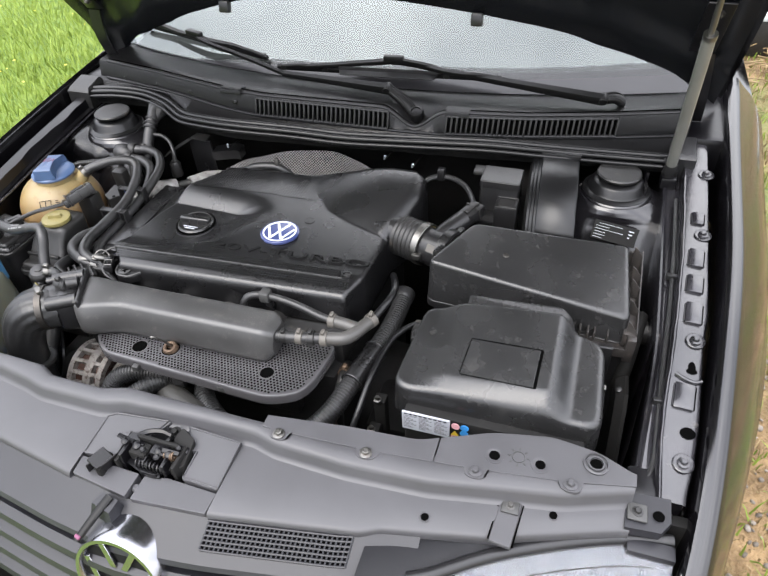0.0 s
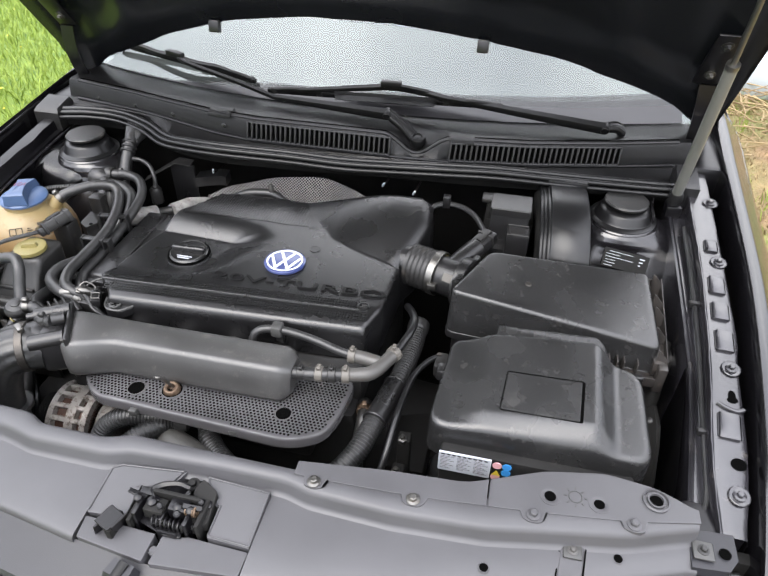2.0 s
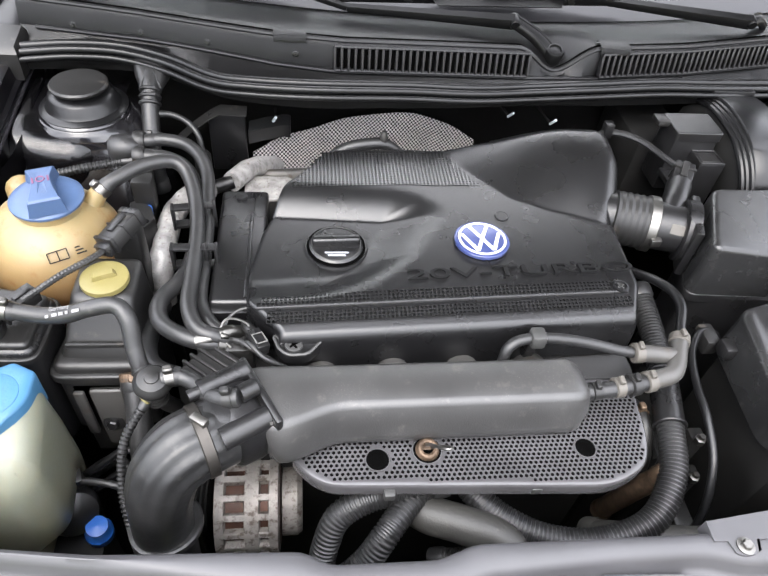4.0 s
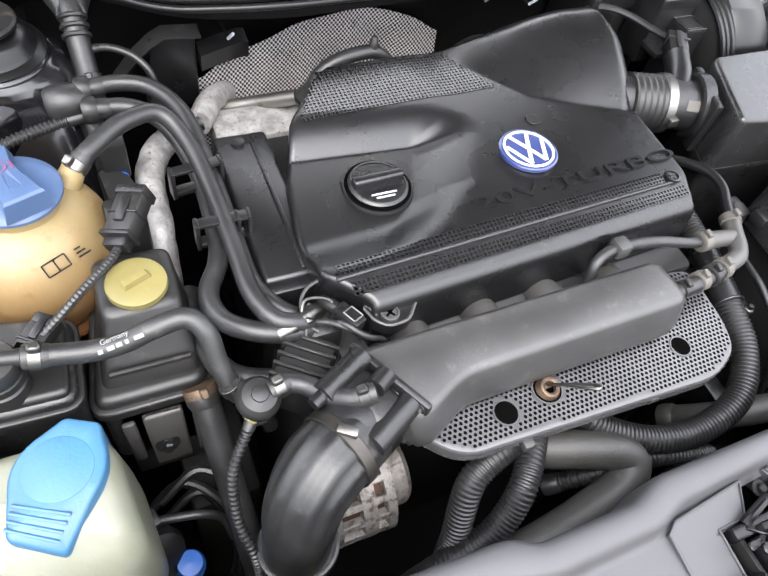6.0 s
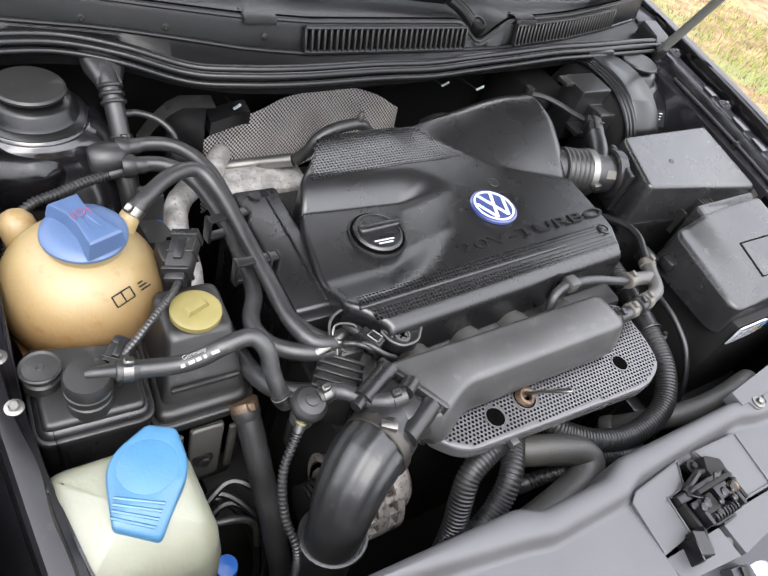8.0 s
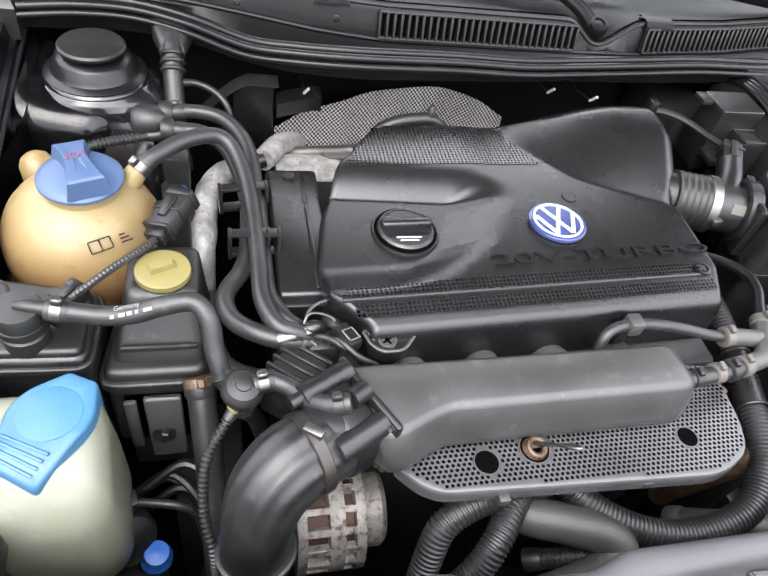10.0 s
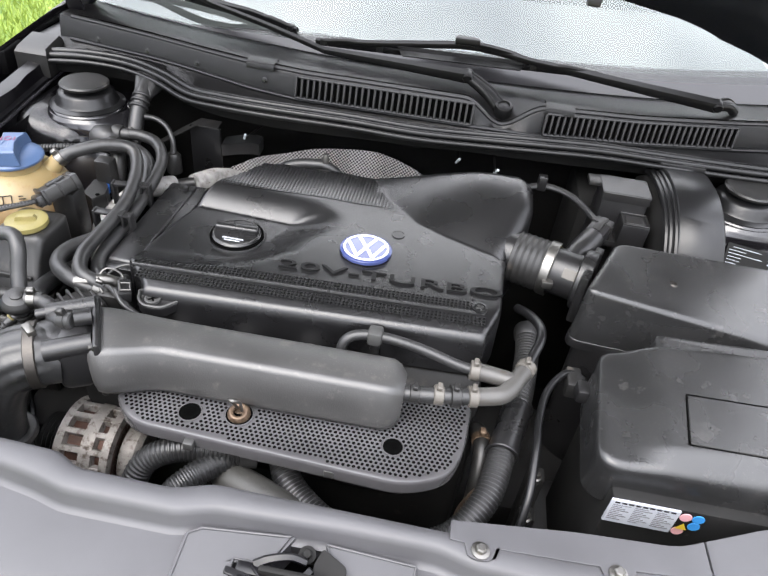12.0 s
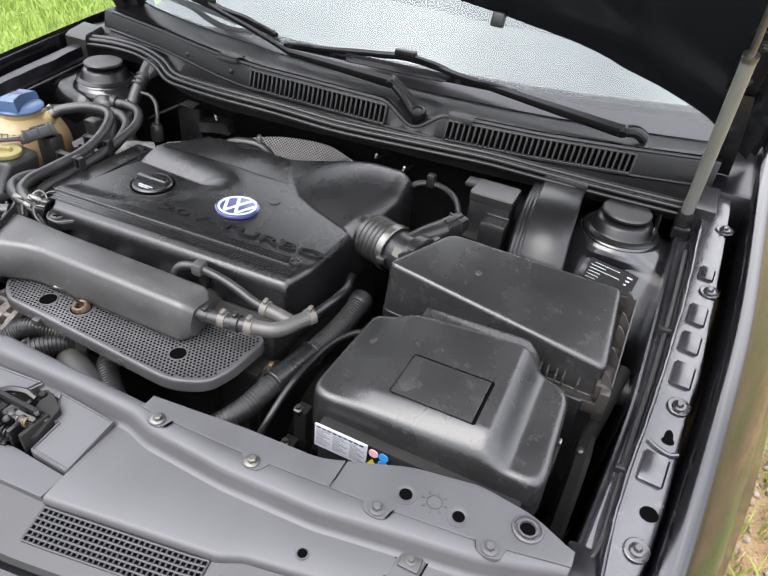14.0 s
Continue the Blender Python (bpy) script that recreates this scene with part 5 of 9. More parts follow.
lock_r = fillet([(0.040, 0.249), (0.0945, 0.247), (0.0950, 0.318), (0.010, 0.322), (0.028, 0.288), (0.040, 0.288)], 0.002, 2)
lock_fl = fillet([(-0.112, 0.2165), (-0.022, 0.206), (-0.022, 0.241), (-0.1165, 0.244)], 0.002, 2)
lock_fr = fillet([(-0.013, 0.205), (0.0935, 0.2140), (0.0945, 0.244), (0.02, 0.246), (-0.013, 0.240)], 0.002, 2)
for o, top in ((lock_l, lambda x, y: 0.770 + 0.12 * (y - 0.25)), (lock_r, lambda x, y: 0.770 + 0.12 * (y - 0.25)), (lock_fl, lambda x, y: 0.7665), (lock_fr, lambda x, y: 0.7665)):
    block = part("lock_surround", prism(o, 0.742, 0.778, 0.0006, top=top), M_DECK, car, "", 30)
for pts in ([(-0.1155, 0.250, 0.7705), (-0.1155, 0.306, 0.7770), (-0.104, 0.3135, 0.7780), (-0.022, 0.321, 0.7790), (-0.0355, 0.2930, 0.7755), (-0.0675, 0.2930, 0.7755), (-0.0675, 0.252, 0.7708)], [(0.0935, 0.249, 0.7706), (0.0940, 0.317, 0.7785), (0.0125, 0.3205, 0.7790), (0.0290, 0.289, 0.7752), (0.0410, 0.289, 0.7752), (0.0410, 0.251, 0.7706), (0.0935, 0.249, 0.7706)]):
    part("surround_rim", tube(pts, 0.0015, 8, straight=True), M_DECK, car)
part("surround_stud", lathe([(0, 0), (0.006, 0), (0.006, 0.004), (0.004, 0.006), (0, 0.006)], (-0.0175, 0.224, 0.757), (0, 0, 1), 16), M_DECK, car)
# near-black slab standing for the shade beneath the lock
part("lock_well_shade", box(-0.11, 0.092, 0.215, 0.322, 0.70, 0.744, 0.003), M_HOLE_SHADE, car)

lock = part("bonnet_lock", box(-0.062, 0.034, 0.278, 0.290, 0.742, 0.783, 0.003), M_PAINT_IN, car, "greasy black bonnet lock with springs")
rl = random.Random(9)
for x0, x1, y0, y1, z0, z1, m in ((-0.060, -0.054, 0.242, 0.282, 0.742, 0.781, M_DARK), (0.024, 0.030, 0.250, 0.288, 0.742, 0.786, M_DARK), (-0.046, -0.020, 0.256, 0.276, 0.746, 0.787, M_DARK),
                                   (-0.012, 0.012, 0.262, 0.280, 0.746, 0.790, M_PAINT_IN), (-0.078, -0.070, 0.222, 0.252, 0.758, 0.782, M_DARK), (-0.052, -0.046, 0.246, 0.272, 0.750, 0.792, M_PAINT_IN), (0.014, 0.020, 0.246, 0.262, 0.752, 0.790, M_PAINT_IN), (-0.022, 0.004, 0.240, 0.2425, 0.755, 0.775, M_PAINT_IN), (-0.040, 0.022, 0.278, 0.284, 0.77, 0.794, M_DARK)):
    part("lock_plate", box(x0, x1, y0, y1, z0, z1, 0.002, m=Matrix.Rotation(rl.uniform(-0.01, 0.01), 4, "Z")), m, lock)
for x in (-0.036, -0.002, 0.014):
    part("lock_rivet", lathe([(0, 0), (0.006, 0), (0.006, 0.004), (0.003, 0.006), (0, 0.006)], (x, 0.268, 0.787), (0, -0.2, 1), 14), M_PAINT_IN, lock)
for a in ((-0.086, 0.236), (-0.066, 0.240)):
    part("lock_loop", joined(None, box(-0.0015, 0.0015, -0.013, 0.013, -0.013, 0.013, 0.001, 1), Matrix.Translation((a[0], a[1], 0.772)) @ Euler((0, radians(12), radians(-20))).to_matrix().to_4x4()), M_PAINT_IN, lock, "folded steel catch loop")
part("lock_loop", joined(None, box(-0.011, 0.011, -0.013, 0.013, -0.0015, 0.0015, 0.001, 1), Matrix.Translation((-0.076, 0.238, 0.785)) @ Euler((0, radians(12), radians(-20))).to_matrix().to_4x4()), M_PAINT_IN, lock)
for k in range(5):
    t = k / 4
    ang = 2.4 * k
    part("lock_link", joined(None, box(-0.012, 0.012, -0.0035, 0.0035, -0.0014, 0.0014, 0.001, 1), Matrix.Translation((-0.056 + 0.072 * t, 0.272 + 0.010 * math.sin(ang), 0.786 + 0.006 * math.cos(1.7 * k))) @ Euler((0.5 * math.sin(1.3 * k), 0.4 * math.cos(k), ang)).to_matrix().to_4x4()), M_PAINT_IN, lock)
part("lock_plate", joined(None, prism(fillet([(-0.058, 0.0), (-0.010, -0.008), (0.012, -0.004), (0.004, 0.010), (-0.050, 0.012)], 0.003, 3), 0, 0.003, 0.0005), Matrix.Translation((0.0, 0.246, 0.768)) @ Matrix.Rotation(-0.12, 4, "Z")), M_PAINT_IN, lock, "pressed lower lock plate")
part("lock_cheek", prism(fillet([(0.018, 0.252), (0.036, 0.262), (0.034, 0.300), (0.010, 0.312), (0.004, 0.296)], 0.004), 0.762, 0.786, 0.001, top=lambda x, y: 0.778 + 0.25 * (y - 0.27)), M_DARK, lock, "pressed side cheek")
part("catch_hook", flat_bar([(-0.046, 0.288, 0.782), (-0.034, 0.293, 0.787), (-0.016, 0.298, 0.788), (-0.002, 0.298, 0.784)], lambda u: 0.009 - 0.003 * u, lambda u: 0.006), M_PAINT_IN, lock, "greasy steel catch hook")
for x, y, z, r in ((-0.052, 0.266, 0.794, 0.005), (-0.022, 0.262, 0.792, 0.004), (0.002, 0.258, 0.790, 0.0045), (0.022, 0.280, 0.788, 0.004)):
    part("lock_pin", lathe([(0, 0), (r, 0), (r, 0.003), (r * 0.6, 0.0045), (0, 0.0045)], (x, y, z), (0.1, -0.2, 1), 12), M_PAINT_IN, lock)
coil = [(-0.03 + 0.05 * i / 72, 0.252 + 0.006 * math.cos(i * math.tau / 8), 0.776 + 0.006 * math.sin(i * math.tau / 8)) for i in range(73)]
part("lock_spring", tube(coil, 0.0014, 6, 2), M_PAINT_IN, lock, "coil spring")
coil = [(0.008 + 0.014 * i / 40, 0.268 + 0.0055 * math.cos(i * math.tau / 8), 0.786 + 0.0055 * math.sin(i * math.tau / 8)) for i in range(41)]
part("lock_spring", tube(coil, 0.0014, 6, 2), M_RUST, lock, "brassy coil spring")

part("lock_bolt", bolt((-0.004, 0.309, 0.776), (0, -0.3, 1), 0.008), M_DARK, lock)


# raised plates over the headlamp side
def tabbed(x0, x1, bolts):
    pts = []
    n = 72
    front = [(0.118, 0.339), (0.148, 0.338), (0.271, 0.342), (0.413, 0.354), (0.529, 0.368), (0.606, 0.384)]
    back = [(0.118, 0.358), (0.237, 0.371), (0.33, 0.376), (0.356, 0.386), (0.425, 0.415), (0.50, 0.429), (0.56, 0.421), (0.606, 0.400)]
    for i in range(n + 1):
        x = x0 + (x1 - x0) * i / n
        y = along(front, x)
        for bx in bolts:
            d = abs(x - bx)
            if d < 0.014:
                y = min(y, along(front, bx) - 0.006 - math.sqrt(max(0, 0.014 ** 2 - d * d)) * 0.55)
        pts.append((x, y))
    for i in range(n + 1):
        x = x1 + (x0 - x1) * i / n
        pts.append((x, soft_along(back, x, 0.01)))
    return pts


plate_a = part("cover_plate", prism(tabbed(0.120, 0.3575, (0.148, 0.271)), 0.780, 0.7985, 0.0005), M_DECK, car, "dark grey plastic cover plate held by screws", 30)
plate_b = part("cover_plate", prism(tabbed(0.3595, 0.606, (0.413, 0.529)), 0.780, 0.7985, 0.0005), M_DECK, car, "dark grey plastic cover plate held by screws", 30)
for x, y, pl in ((0.148, 0.333, plate_a), (0.271, 0.337, plate_a), (0.413, 0.350, plate_b), (0.529, 0.364, plate_b)):
    part("cover_screw", bolt((x, y, 0.7985), (0, 0, 1), 0.0085), M_ZINC if pl is plate_a else M_DECK, pl)
# the holes are flat near-black discs, their inner shade given as colour
for x, y, r in ((0.432, 0.380, 0.007), (0.490, 0.382, 0.0065)):
    bm = lathe([(0.0125, 0), (0.0125, 0.0008), (r + 0.001, 0.001), (r, 0.0003)], (x, y, 0.7983), n=24, caps=False)
    part("hole_rim", bm, M_DECK, plate_b)
    part("hole", lathe([(0, 0), (r, 0), (r, 0.0006), (0, 0.0006)], (x, y, 0.7984), n=24), M_HOLE_SHADE, plate_b)
part("screw_socket", lathe([(0.016, 0), (0.016, 0.003), (0.014, 0.004), (0.013, 0.001), (0.011, 0.001), (0.0105, 0.004), (0.0085, 0.004), (0.008, 0.0005)], (0.557, 0.402, 0.798), n=28, caps=False), M_DECK, plate_b)
part("hole", lathe([(0, 0), (0.008, 0), (0.008, 0.0006), (0, 0.0006)], (0.557, 0.402, 0.7984), n=24), M_HOLE_SHADE, plate_b)
sunmark = ring((0.462, 0.386, 0.7987), (0, 0, 1), 0.008, 0.0007, 24, 6)
for k in range(8):
    a = k * math.tau / 8
    box(0.0105, 0.014, -0.0008, 0.0008, 0, 0.0009, 0, bm=sunmark, m=Matrix.Translation((0.462, 0.386, 0.7983)) @ Matrix.Rotation(a, 4, "Z"))
part("lamp_symbol", sunmark, M_PLUM, plate_b, "embossed lamp symbol")

for side in (1, -1):
    for x, y, r in ((0.329, 0.307, 0.0085), (0.364, 0.287, 0.005), (0.515, 0.333, 0.005)):
        part("deck_hole", lathe([(0, 0), (r, 0), (r, 0.0006), (0, 0.0006)], (mirrored(side, x), y, 0.7720 if r < 0.0055 and y > 0.32 else 0.7708), (0, -0.04, 1), n=24), M_HOLE_SHADE, car)
        part("deck_hole_rim", ring((mirrored(side, x), y, 0.7708), (0, -0.04, 1), r + 0.0008, 0.0009, 24, 6), M_DECK, car)
    bx = mirrored(side, 0.463)
    slope = Matrix.Translation((bx, 0.329, 0.7718)) @ Euler((radians(5), 0, radians(-6 * side))).to_matrix().to_4x4()
    strap = part("bumper_strap", box(-0.0135, 0.0135, -0.050, 0.013, -0.006, 0.0015, 0.0012, 1, m=slope), M_DECK, car, "grey plastic bumper strap in a slotted recess")
    for k in (-1, 1):
        part("strap_slot", box(k * 0.0148 - 0.0009, k * 0.0148 + 0.0009, -0.046, 0.010, -0.006, 0.0007, 0, m=slope), M_HOLE_SHADE, strap)
    part("strap_screw", box(-0.011, 0.011, -0.010, 0.010, 0, 0.003, 0.002, m=Matrix.Translation((bx, 0.329, 0.7725))), M_PLUM, strap)
    part("strap_screw_head", bolt((bx, 0.329, 0.7752), (0, 0, 1), 0.006), M_TEE, strap)
    cx = mirrored(side, 0.625)
    cor = part("corner_bracket", prism([(mirrored(side, a), b) for a, b in ((0.598, 0.342), (0.640, 0.345), (0.652, 0.362), (0.652, 0.395), (0.598, 0.392))][::side], 0.757, 0.7725, 0.0008), M_GRILLE, car, "front corner bracket with a bolt", 30)
    part("bracket_step", box(min(mirrored(side, 0.606), mirrored(side, 0.662)), max(mirrored(side, 0.606), mirrored(side, 0.662)), 0.326, 0.346, 0.72, 0.7500, 0.002), M_GRILLE, cor)
    part("bracket_bolt", box(-0.012, 0.012, -0.012, 0.012, 0, 0.003, 0.002, m=Matrix.Translation((mirrored(side, 0.612), 0.364, 0.774))), M_PLUM, cor)
    part("bracket_bolt_head", bolt((mirrored(side, 0.612), 0.364, 0.7765), (0, 0, 1), 0.007), M_DUSTY, cor)
    part("bracket_slot", lathe([(0, 0), (0.007, 0), (0.007, 0.0006), (0, 0.0006)], (mirrored(side, 0.637), 0.366, 0.7742), n=20), M_HOLE_SHADE, cor)
    part("rail_corner", box(mirrored(side, 0.635) - 0.035, mirrored(side, 0.635) + 0.035, 0.395, 0.440, 0.735, 0.765, 0.006), M_PAINT_IN, car)


# grille, badge and headlamps
def grille_row(x, k):
    yf = soft_along(Y_FRONT, x, 0.02)
    prof = [(0.003, 0.7585), (-0.003, 0.7555), (-0.036, 0.742), (-0.052, 0.736), (-0.056, 0.730)]
    return (x, yf + prof[k][0], prof[k][1])


part("grille_top", loft([[grille_row(CX - 0.372 + 0.744 * i / 40, k) for k in range(5)] + [(CX - 0.372 + 0.744 * i / 40, soft_along(Y_FRONT, CX - 0.372 + 0.744 * i / 40, 0.02) - 0.03, 0.70), (CX - 0.372 + 0.744 * i / 40, soft_along(Y_FRONT, CX - 0.372 + 0.744 * i / 40, 0.02), 0.70)] for i in range(41)]), M_GRILLE, car, "dark grey grille top", 30)
for k in range(4):
    z = 0.715 - 0.035 * k
    rows = []
    for i in range(31):
        x = CX - 0.46 + 0.92 * i / 30
        yf = soft_along(Y_FRONT, x, 0.03) - 0.058 - 0.012 * k
        rows.append([(x, yf, z), (x, yf - 0.012, z - 0.004), (x, yf - 0.016, z - 0.014), (x, yf - 0.01, z - 0.021), (x, yf + 0.03, z - 0.016)])
    part("grille_slat", loft(rows), M_GRILLE, car, "", 30)
# near-black sheet that paints the shade behind the slats
part("grille_back_shade", sheet(20, 2, lambda u, v: (CX - 0.46 + 0.92 * u, soft_along(Y_FRONT, CX - 0.46 + 0.92 * u, 0.03) - 0.03, 0.72 - 0.2 * v), thick=0.003), M_HOLE_SHADE, car)
gx0, gx1 = 0.100, 0.284


bm, dk = bmesh.new(), bmesh.new()
for i in range(31):
    x = gx0 + (gx1 - gx0) * i / 30
    a, b = Vector(grille_row(x, 1)), Vector(grille_row(x, 2))
    joined(bm, tube([a + Vector((0, 0, 0.002)), b + Vector((0, 0, 0.002))], 0.0013, 6, straight=True))
for j in range(7):
    pts = []
    for i in range(11):
        x = gx0 + (gx1 - gx0) * i / 10
        pts.append(Vector(grille_row(x, 1)).lerp(Vector(grille_row(x, 2)), j / 6) + Vector((0, 0, 0.002)))
    joined(bm, tube(pts, 0.0016, 6, straight=True))
# near-black strips laid under the mesh as its shade
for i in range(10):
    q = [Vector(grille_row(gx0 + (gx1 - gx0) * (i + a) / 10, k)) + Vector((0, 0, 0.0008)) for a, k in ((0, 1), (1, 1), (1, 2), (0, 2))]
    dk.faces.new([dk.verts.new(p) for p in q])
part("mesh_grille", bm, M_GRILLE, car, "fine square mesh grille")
part("mesh_gap_shade", dk, M_HOLE_SHADE, car)
badge_at, badge_ax = Vector((CX + 0.006, 0.132, 0.697)), Vector((0, -0.94, 0.34)).normalized()
badge = part("front_badge", lathe([(0.080, -0.095), (0.069, -0.012), (0.0670, 0.0), (0.0645, 0.005), (0.0595, 0.005), (0.0565, 0.0), (0.0565, -0.02)], badge_at, badge_ax, 48), M_CHROME, car, "round chrome badge housing on the grille")
part("badge_back", lathe([(0, -0.004), (0.057, -0.004), (0.057, 0.0), (0, 0.0)], badge_at - badge_ax * 0.006, badge_ax, 40), M_PRINT, badge)
bz = badge_ax.to_track_quat("Z", "Y").to_matrix().to_4x4()


def strokes(name, bars, r, w, thick, m, mat, parent):
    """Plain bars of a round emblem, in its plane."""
    for (xa, ya), (xb, yb) in bars:
        a, b = Vector((xa, ya, 0)) * r, Vector((xb, yb, 0)) * r
        d = b - a
        own = box(-w / 2, w / 2, 0, d.length, 0, thick, 0.0004, 1)
        part(name, joined(None, own, m @ Matrix.Translation(a) @ Matrix.Rotation(math.atan2(d.y, d.x) - math.pi / 2, 4, "Z")), mat, parent)


EMBLEM = [((-0.42, 0.86), (-0.03, 0.06)), ((0.42, 0.86), (0.03, 0.06)), ((-0.86, 0.36), (-0.36, -0.78)), ((-0.36, -0.78), (0.0, 0.0)), ((0.36, -0.78), (0.0, 0.0)), ((0.86, 0.36), (0.36, -0.78))]
strokes("badge_bar", EMBLEM, 0.0575, 0.0090, 0.004, Matrix.Translation(badge_at - badge_ax * 0.004) @ bz, M_CHROME, badge)
part("badge_support", box(CX - 0.05, CX + 0.05, 0.165, 0.195, 0.66, 0.728, 0.008), M_DECK, car)
lever = part("release_lever", flat_bar([(CX - 0.028, 0.198, 0.773), (CX - 0.033, 0.180, 0.768), (CX - 0.041, 0.158, 0.758), (CX - 0.047, 0.142, 0.750)], lambda u: 0.012 - 0.003 * u, lambda u: 0.005), M_WIPER, car, "black bonnet release lever with a red tip", 50)
part("lever_block", joined(None, loft([[(-0.020, -0.012, 0.0), (0.020, -0.012, 0.0), (0.017, 0.016, 0.0), (-0.017, 0.016, 0.0)], [(-0.016, -0.006, 0.020), (0.016, -0.006, 0.020), (0.014, 0.012, 0.022), (-0.014, 0.012, 0.022)]]), Matrix.Translation((CX - 0.032, 0.188, 0.748)) @ Matrix.Rotation(radians(-12), 4, "Z")), M_GRILLE, lever)
part("lever_tip", box(-0.0045, 0.0045, -0.0025, 0.0025, -0.002, 0.0032, 0.001, 1, m=Matrix.Translation((CX - 0.046, 0.146, 0.7525)) @ Euler((radians(28), 0, radians(-16))).to_matrix().to_4x4()), M_MARK, lever, "red tip")

for side in (1, -1):
    lamp_line = [(0.36, 0.210), (0.398, 0.236), (0.447, 0.270), (0.505, 0.300), (0.568, 0.328), (0.618, 0.345), (0.66, 0.352)]
    rows, inner = [], []
    for i in range(25):
        x = 0.36 + 0.30 * i / 24
        y = soft_along(lamp_line, x, 0.02)
        rows.append([(mirrored(side, x), y, 0.742), (mirrored(side, x), y - 0.02, 0.741), (mirrored(side, x), y - 0.06, 0.732), (mirrored(side, x), y - 0.10, 0.705), (mirrored(side, x), y - 0.125, 0.65), (mirrored(side, x), y - 0.13, 0.58), (mirrored(side, x), y - 0.11, 0.55)])
        inner.append([(mirrored(side, x), y - 0.004, 0.735), (mirrored(side, x), y - 0.02, 0.68), (mirrored(side, x), y - 0.04, 0.62), (mirrored(side, x), y - 0.09, 0.555)])
    bm = bmesh.new()
    vs = [[bm.verts.new(p) for p in r] for r in rows]
    for a, b in zip(vs, vs[1:]):
        for i in range(6):
            bm.faces.new((a[i], a[i + 1], b[i + 1], b[i]))
    bmesh.ops.solidify(bm, geom=bm.faces[:], thickness=0.003)
    lamp = part("headlamp", loft(inner, closed=False), M_LAMP, car, "clear glass headlamp", 50)
    lens = part("lens", bm, M_LENS, lamp, "clear glass lens", 50)
    lens.visible_shadow = False
    for dy, dz, rr in ((-0.030, 0.744, 0.0012), (-0.048, 0.740, 0.0012), (-0.066, 0.7355, 0.0015)):
        part("lens_ridge", tube([(mirrored(side, 0.40 + 0.24 * i / 12), soft_along(lamp_line, 0.40 + 0.24 * i / 12, 0.02) + dy, dz - 0.006) for i in range(13)], rr, 6), M_PLUM, lamp)
    apron = []
    for i in range(21):
        x = 0.30 + 0.31 * i / 20
        ya, yb = soft_along(Y_FRONT, x, 0.01) + 0.012, soft_along([(0.28, 0.152)] + lamp_line, x, 0.02) + 0.006
        ym = min(ya - 0.004, yb + 0.018)
        apron.append([(mirrored(side, x), ya, 0.752), (mirrored(side, x), (ya + ym) / 2, 0.7515), (mirrored(side, x), ym, 0.750), (mirrored(side, x), min(ym - 0.004, yb + 0.004), 0.744), (mirrored(side, x), min(ym - 0.006, yb), 0.715)])
    ledge = loft(apron, closed=False)
    bmesh.ops.solidify(ledge, geom=ledge.faces[:], thickness=0.003)
    part("lamp_ledge", ledge, M_GRILLE, lamp, "dark plastic ledge behind the lamp", 40)
    teeth = bmesh.new()
    for i in range(56):
        x = 0.43 + 0.20 * i / 55
        box(mirrored(side, x) - 0.0009, mirrored(side, x) + 0.0009, soft_along(lamp_line, x, 0.02) - 0.040, soft_along(lamp_line, x, 0.02) - 0.034, 0.728, 0.7345, 0, bm=teeth)
    part("lens_flutes", teeth, M_PLUM, lamp, "row of fine moulded flutes")
    part("lamp_bezel", tube([(mirrored(side, 0.36 + 0.3 * i / 12), soft_along(lamp_line, 0.36 + 0.3 * i / 12, 0.02) + 0.004, 0.744) for i in range(13)], 0.0085, 10), M_COWL, lamp)
    part("lamp_housing", box(mirrored(side, 0.51) - 0.12, mirrored(side, 0.51) + 0.12, 0.31, 0.352, 0.55, 0.70, 0.01), M_PLASTIC, lamp)
part("bumper", sheet(30, 6, lambda u, v: (CX - 0.75 + 1.5 * u, 0.06 + 0.42 * abs(2 * u - 1) ** 3.2 - 0.02 * math.sin(v * 3.1), 0.56 - 0.36 * v), thick=0.01), M_PAINT, car, "black front bumper")
for x in (-0.07, 0.07):
    part("grille_stud", lathe([(0, 0), (0.007, 0), (0.006, 0.003), (0, 0.0045)], (x, soft_along(Y_FRONT, x, 0.02) - 0.018, 0.741), (0, -0.35, 1), 16), M_GRILLE, car)

# ---- engine ----
engine = thing("engine", (-0.1, 0.72, 0.165), "dark transverse four-cylinder engine in its bay", "engine")
# block and gearbox are coloured near-black, bay shade included
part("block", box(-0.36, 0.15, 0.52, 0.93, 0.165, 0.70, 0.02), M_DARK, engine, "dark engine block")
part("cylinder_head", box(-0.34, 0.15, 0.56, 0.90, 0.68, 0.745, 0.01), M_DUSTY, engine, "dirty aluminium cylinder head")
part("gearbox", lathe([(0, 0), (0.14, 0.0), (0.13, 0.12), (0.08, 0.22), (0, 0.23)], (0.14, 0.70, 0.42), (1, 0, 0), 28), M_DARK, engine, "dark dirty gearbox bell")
tc = part("timing_cover", box(-0.3725, -0.3080, 0.653, 0.868, 0.40, 0.786, 0.006, 3), M_COVER, engine, "matt black timing belt cover")
part("timing_lip", box(-0.372, -0.322, 0.640, 0.660, 0.70, 0.782, 0.004), M_COVER, tc)
for x in (-0.331,):
    part("timing_rib", box(x, x + 0.005, 0.66, 0.860, 0.780, 0.789, 0.002), M_COVER, tc)
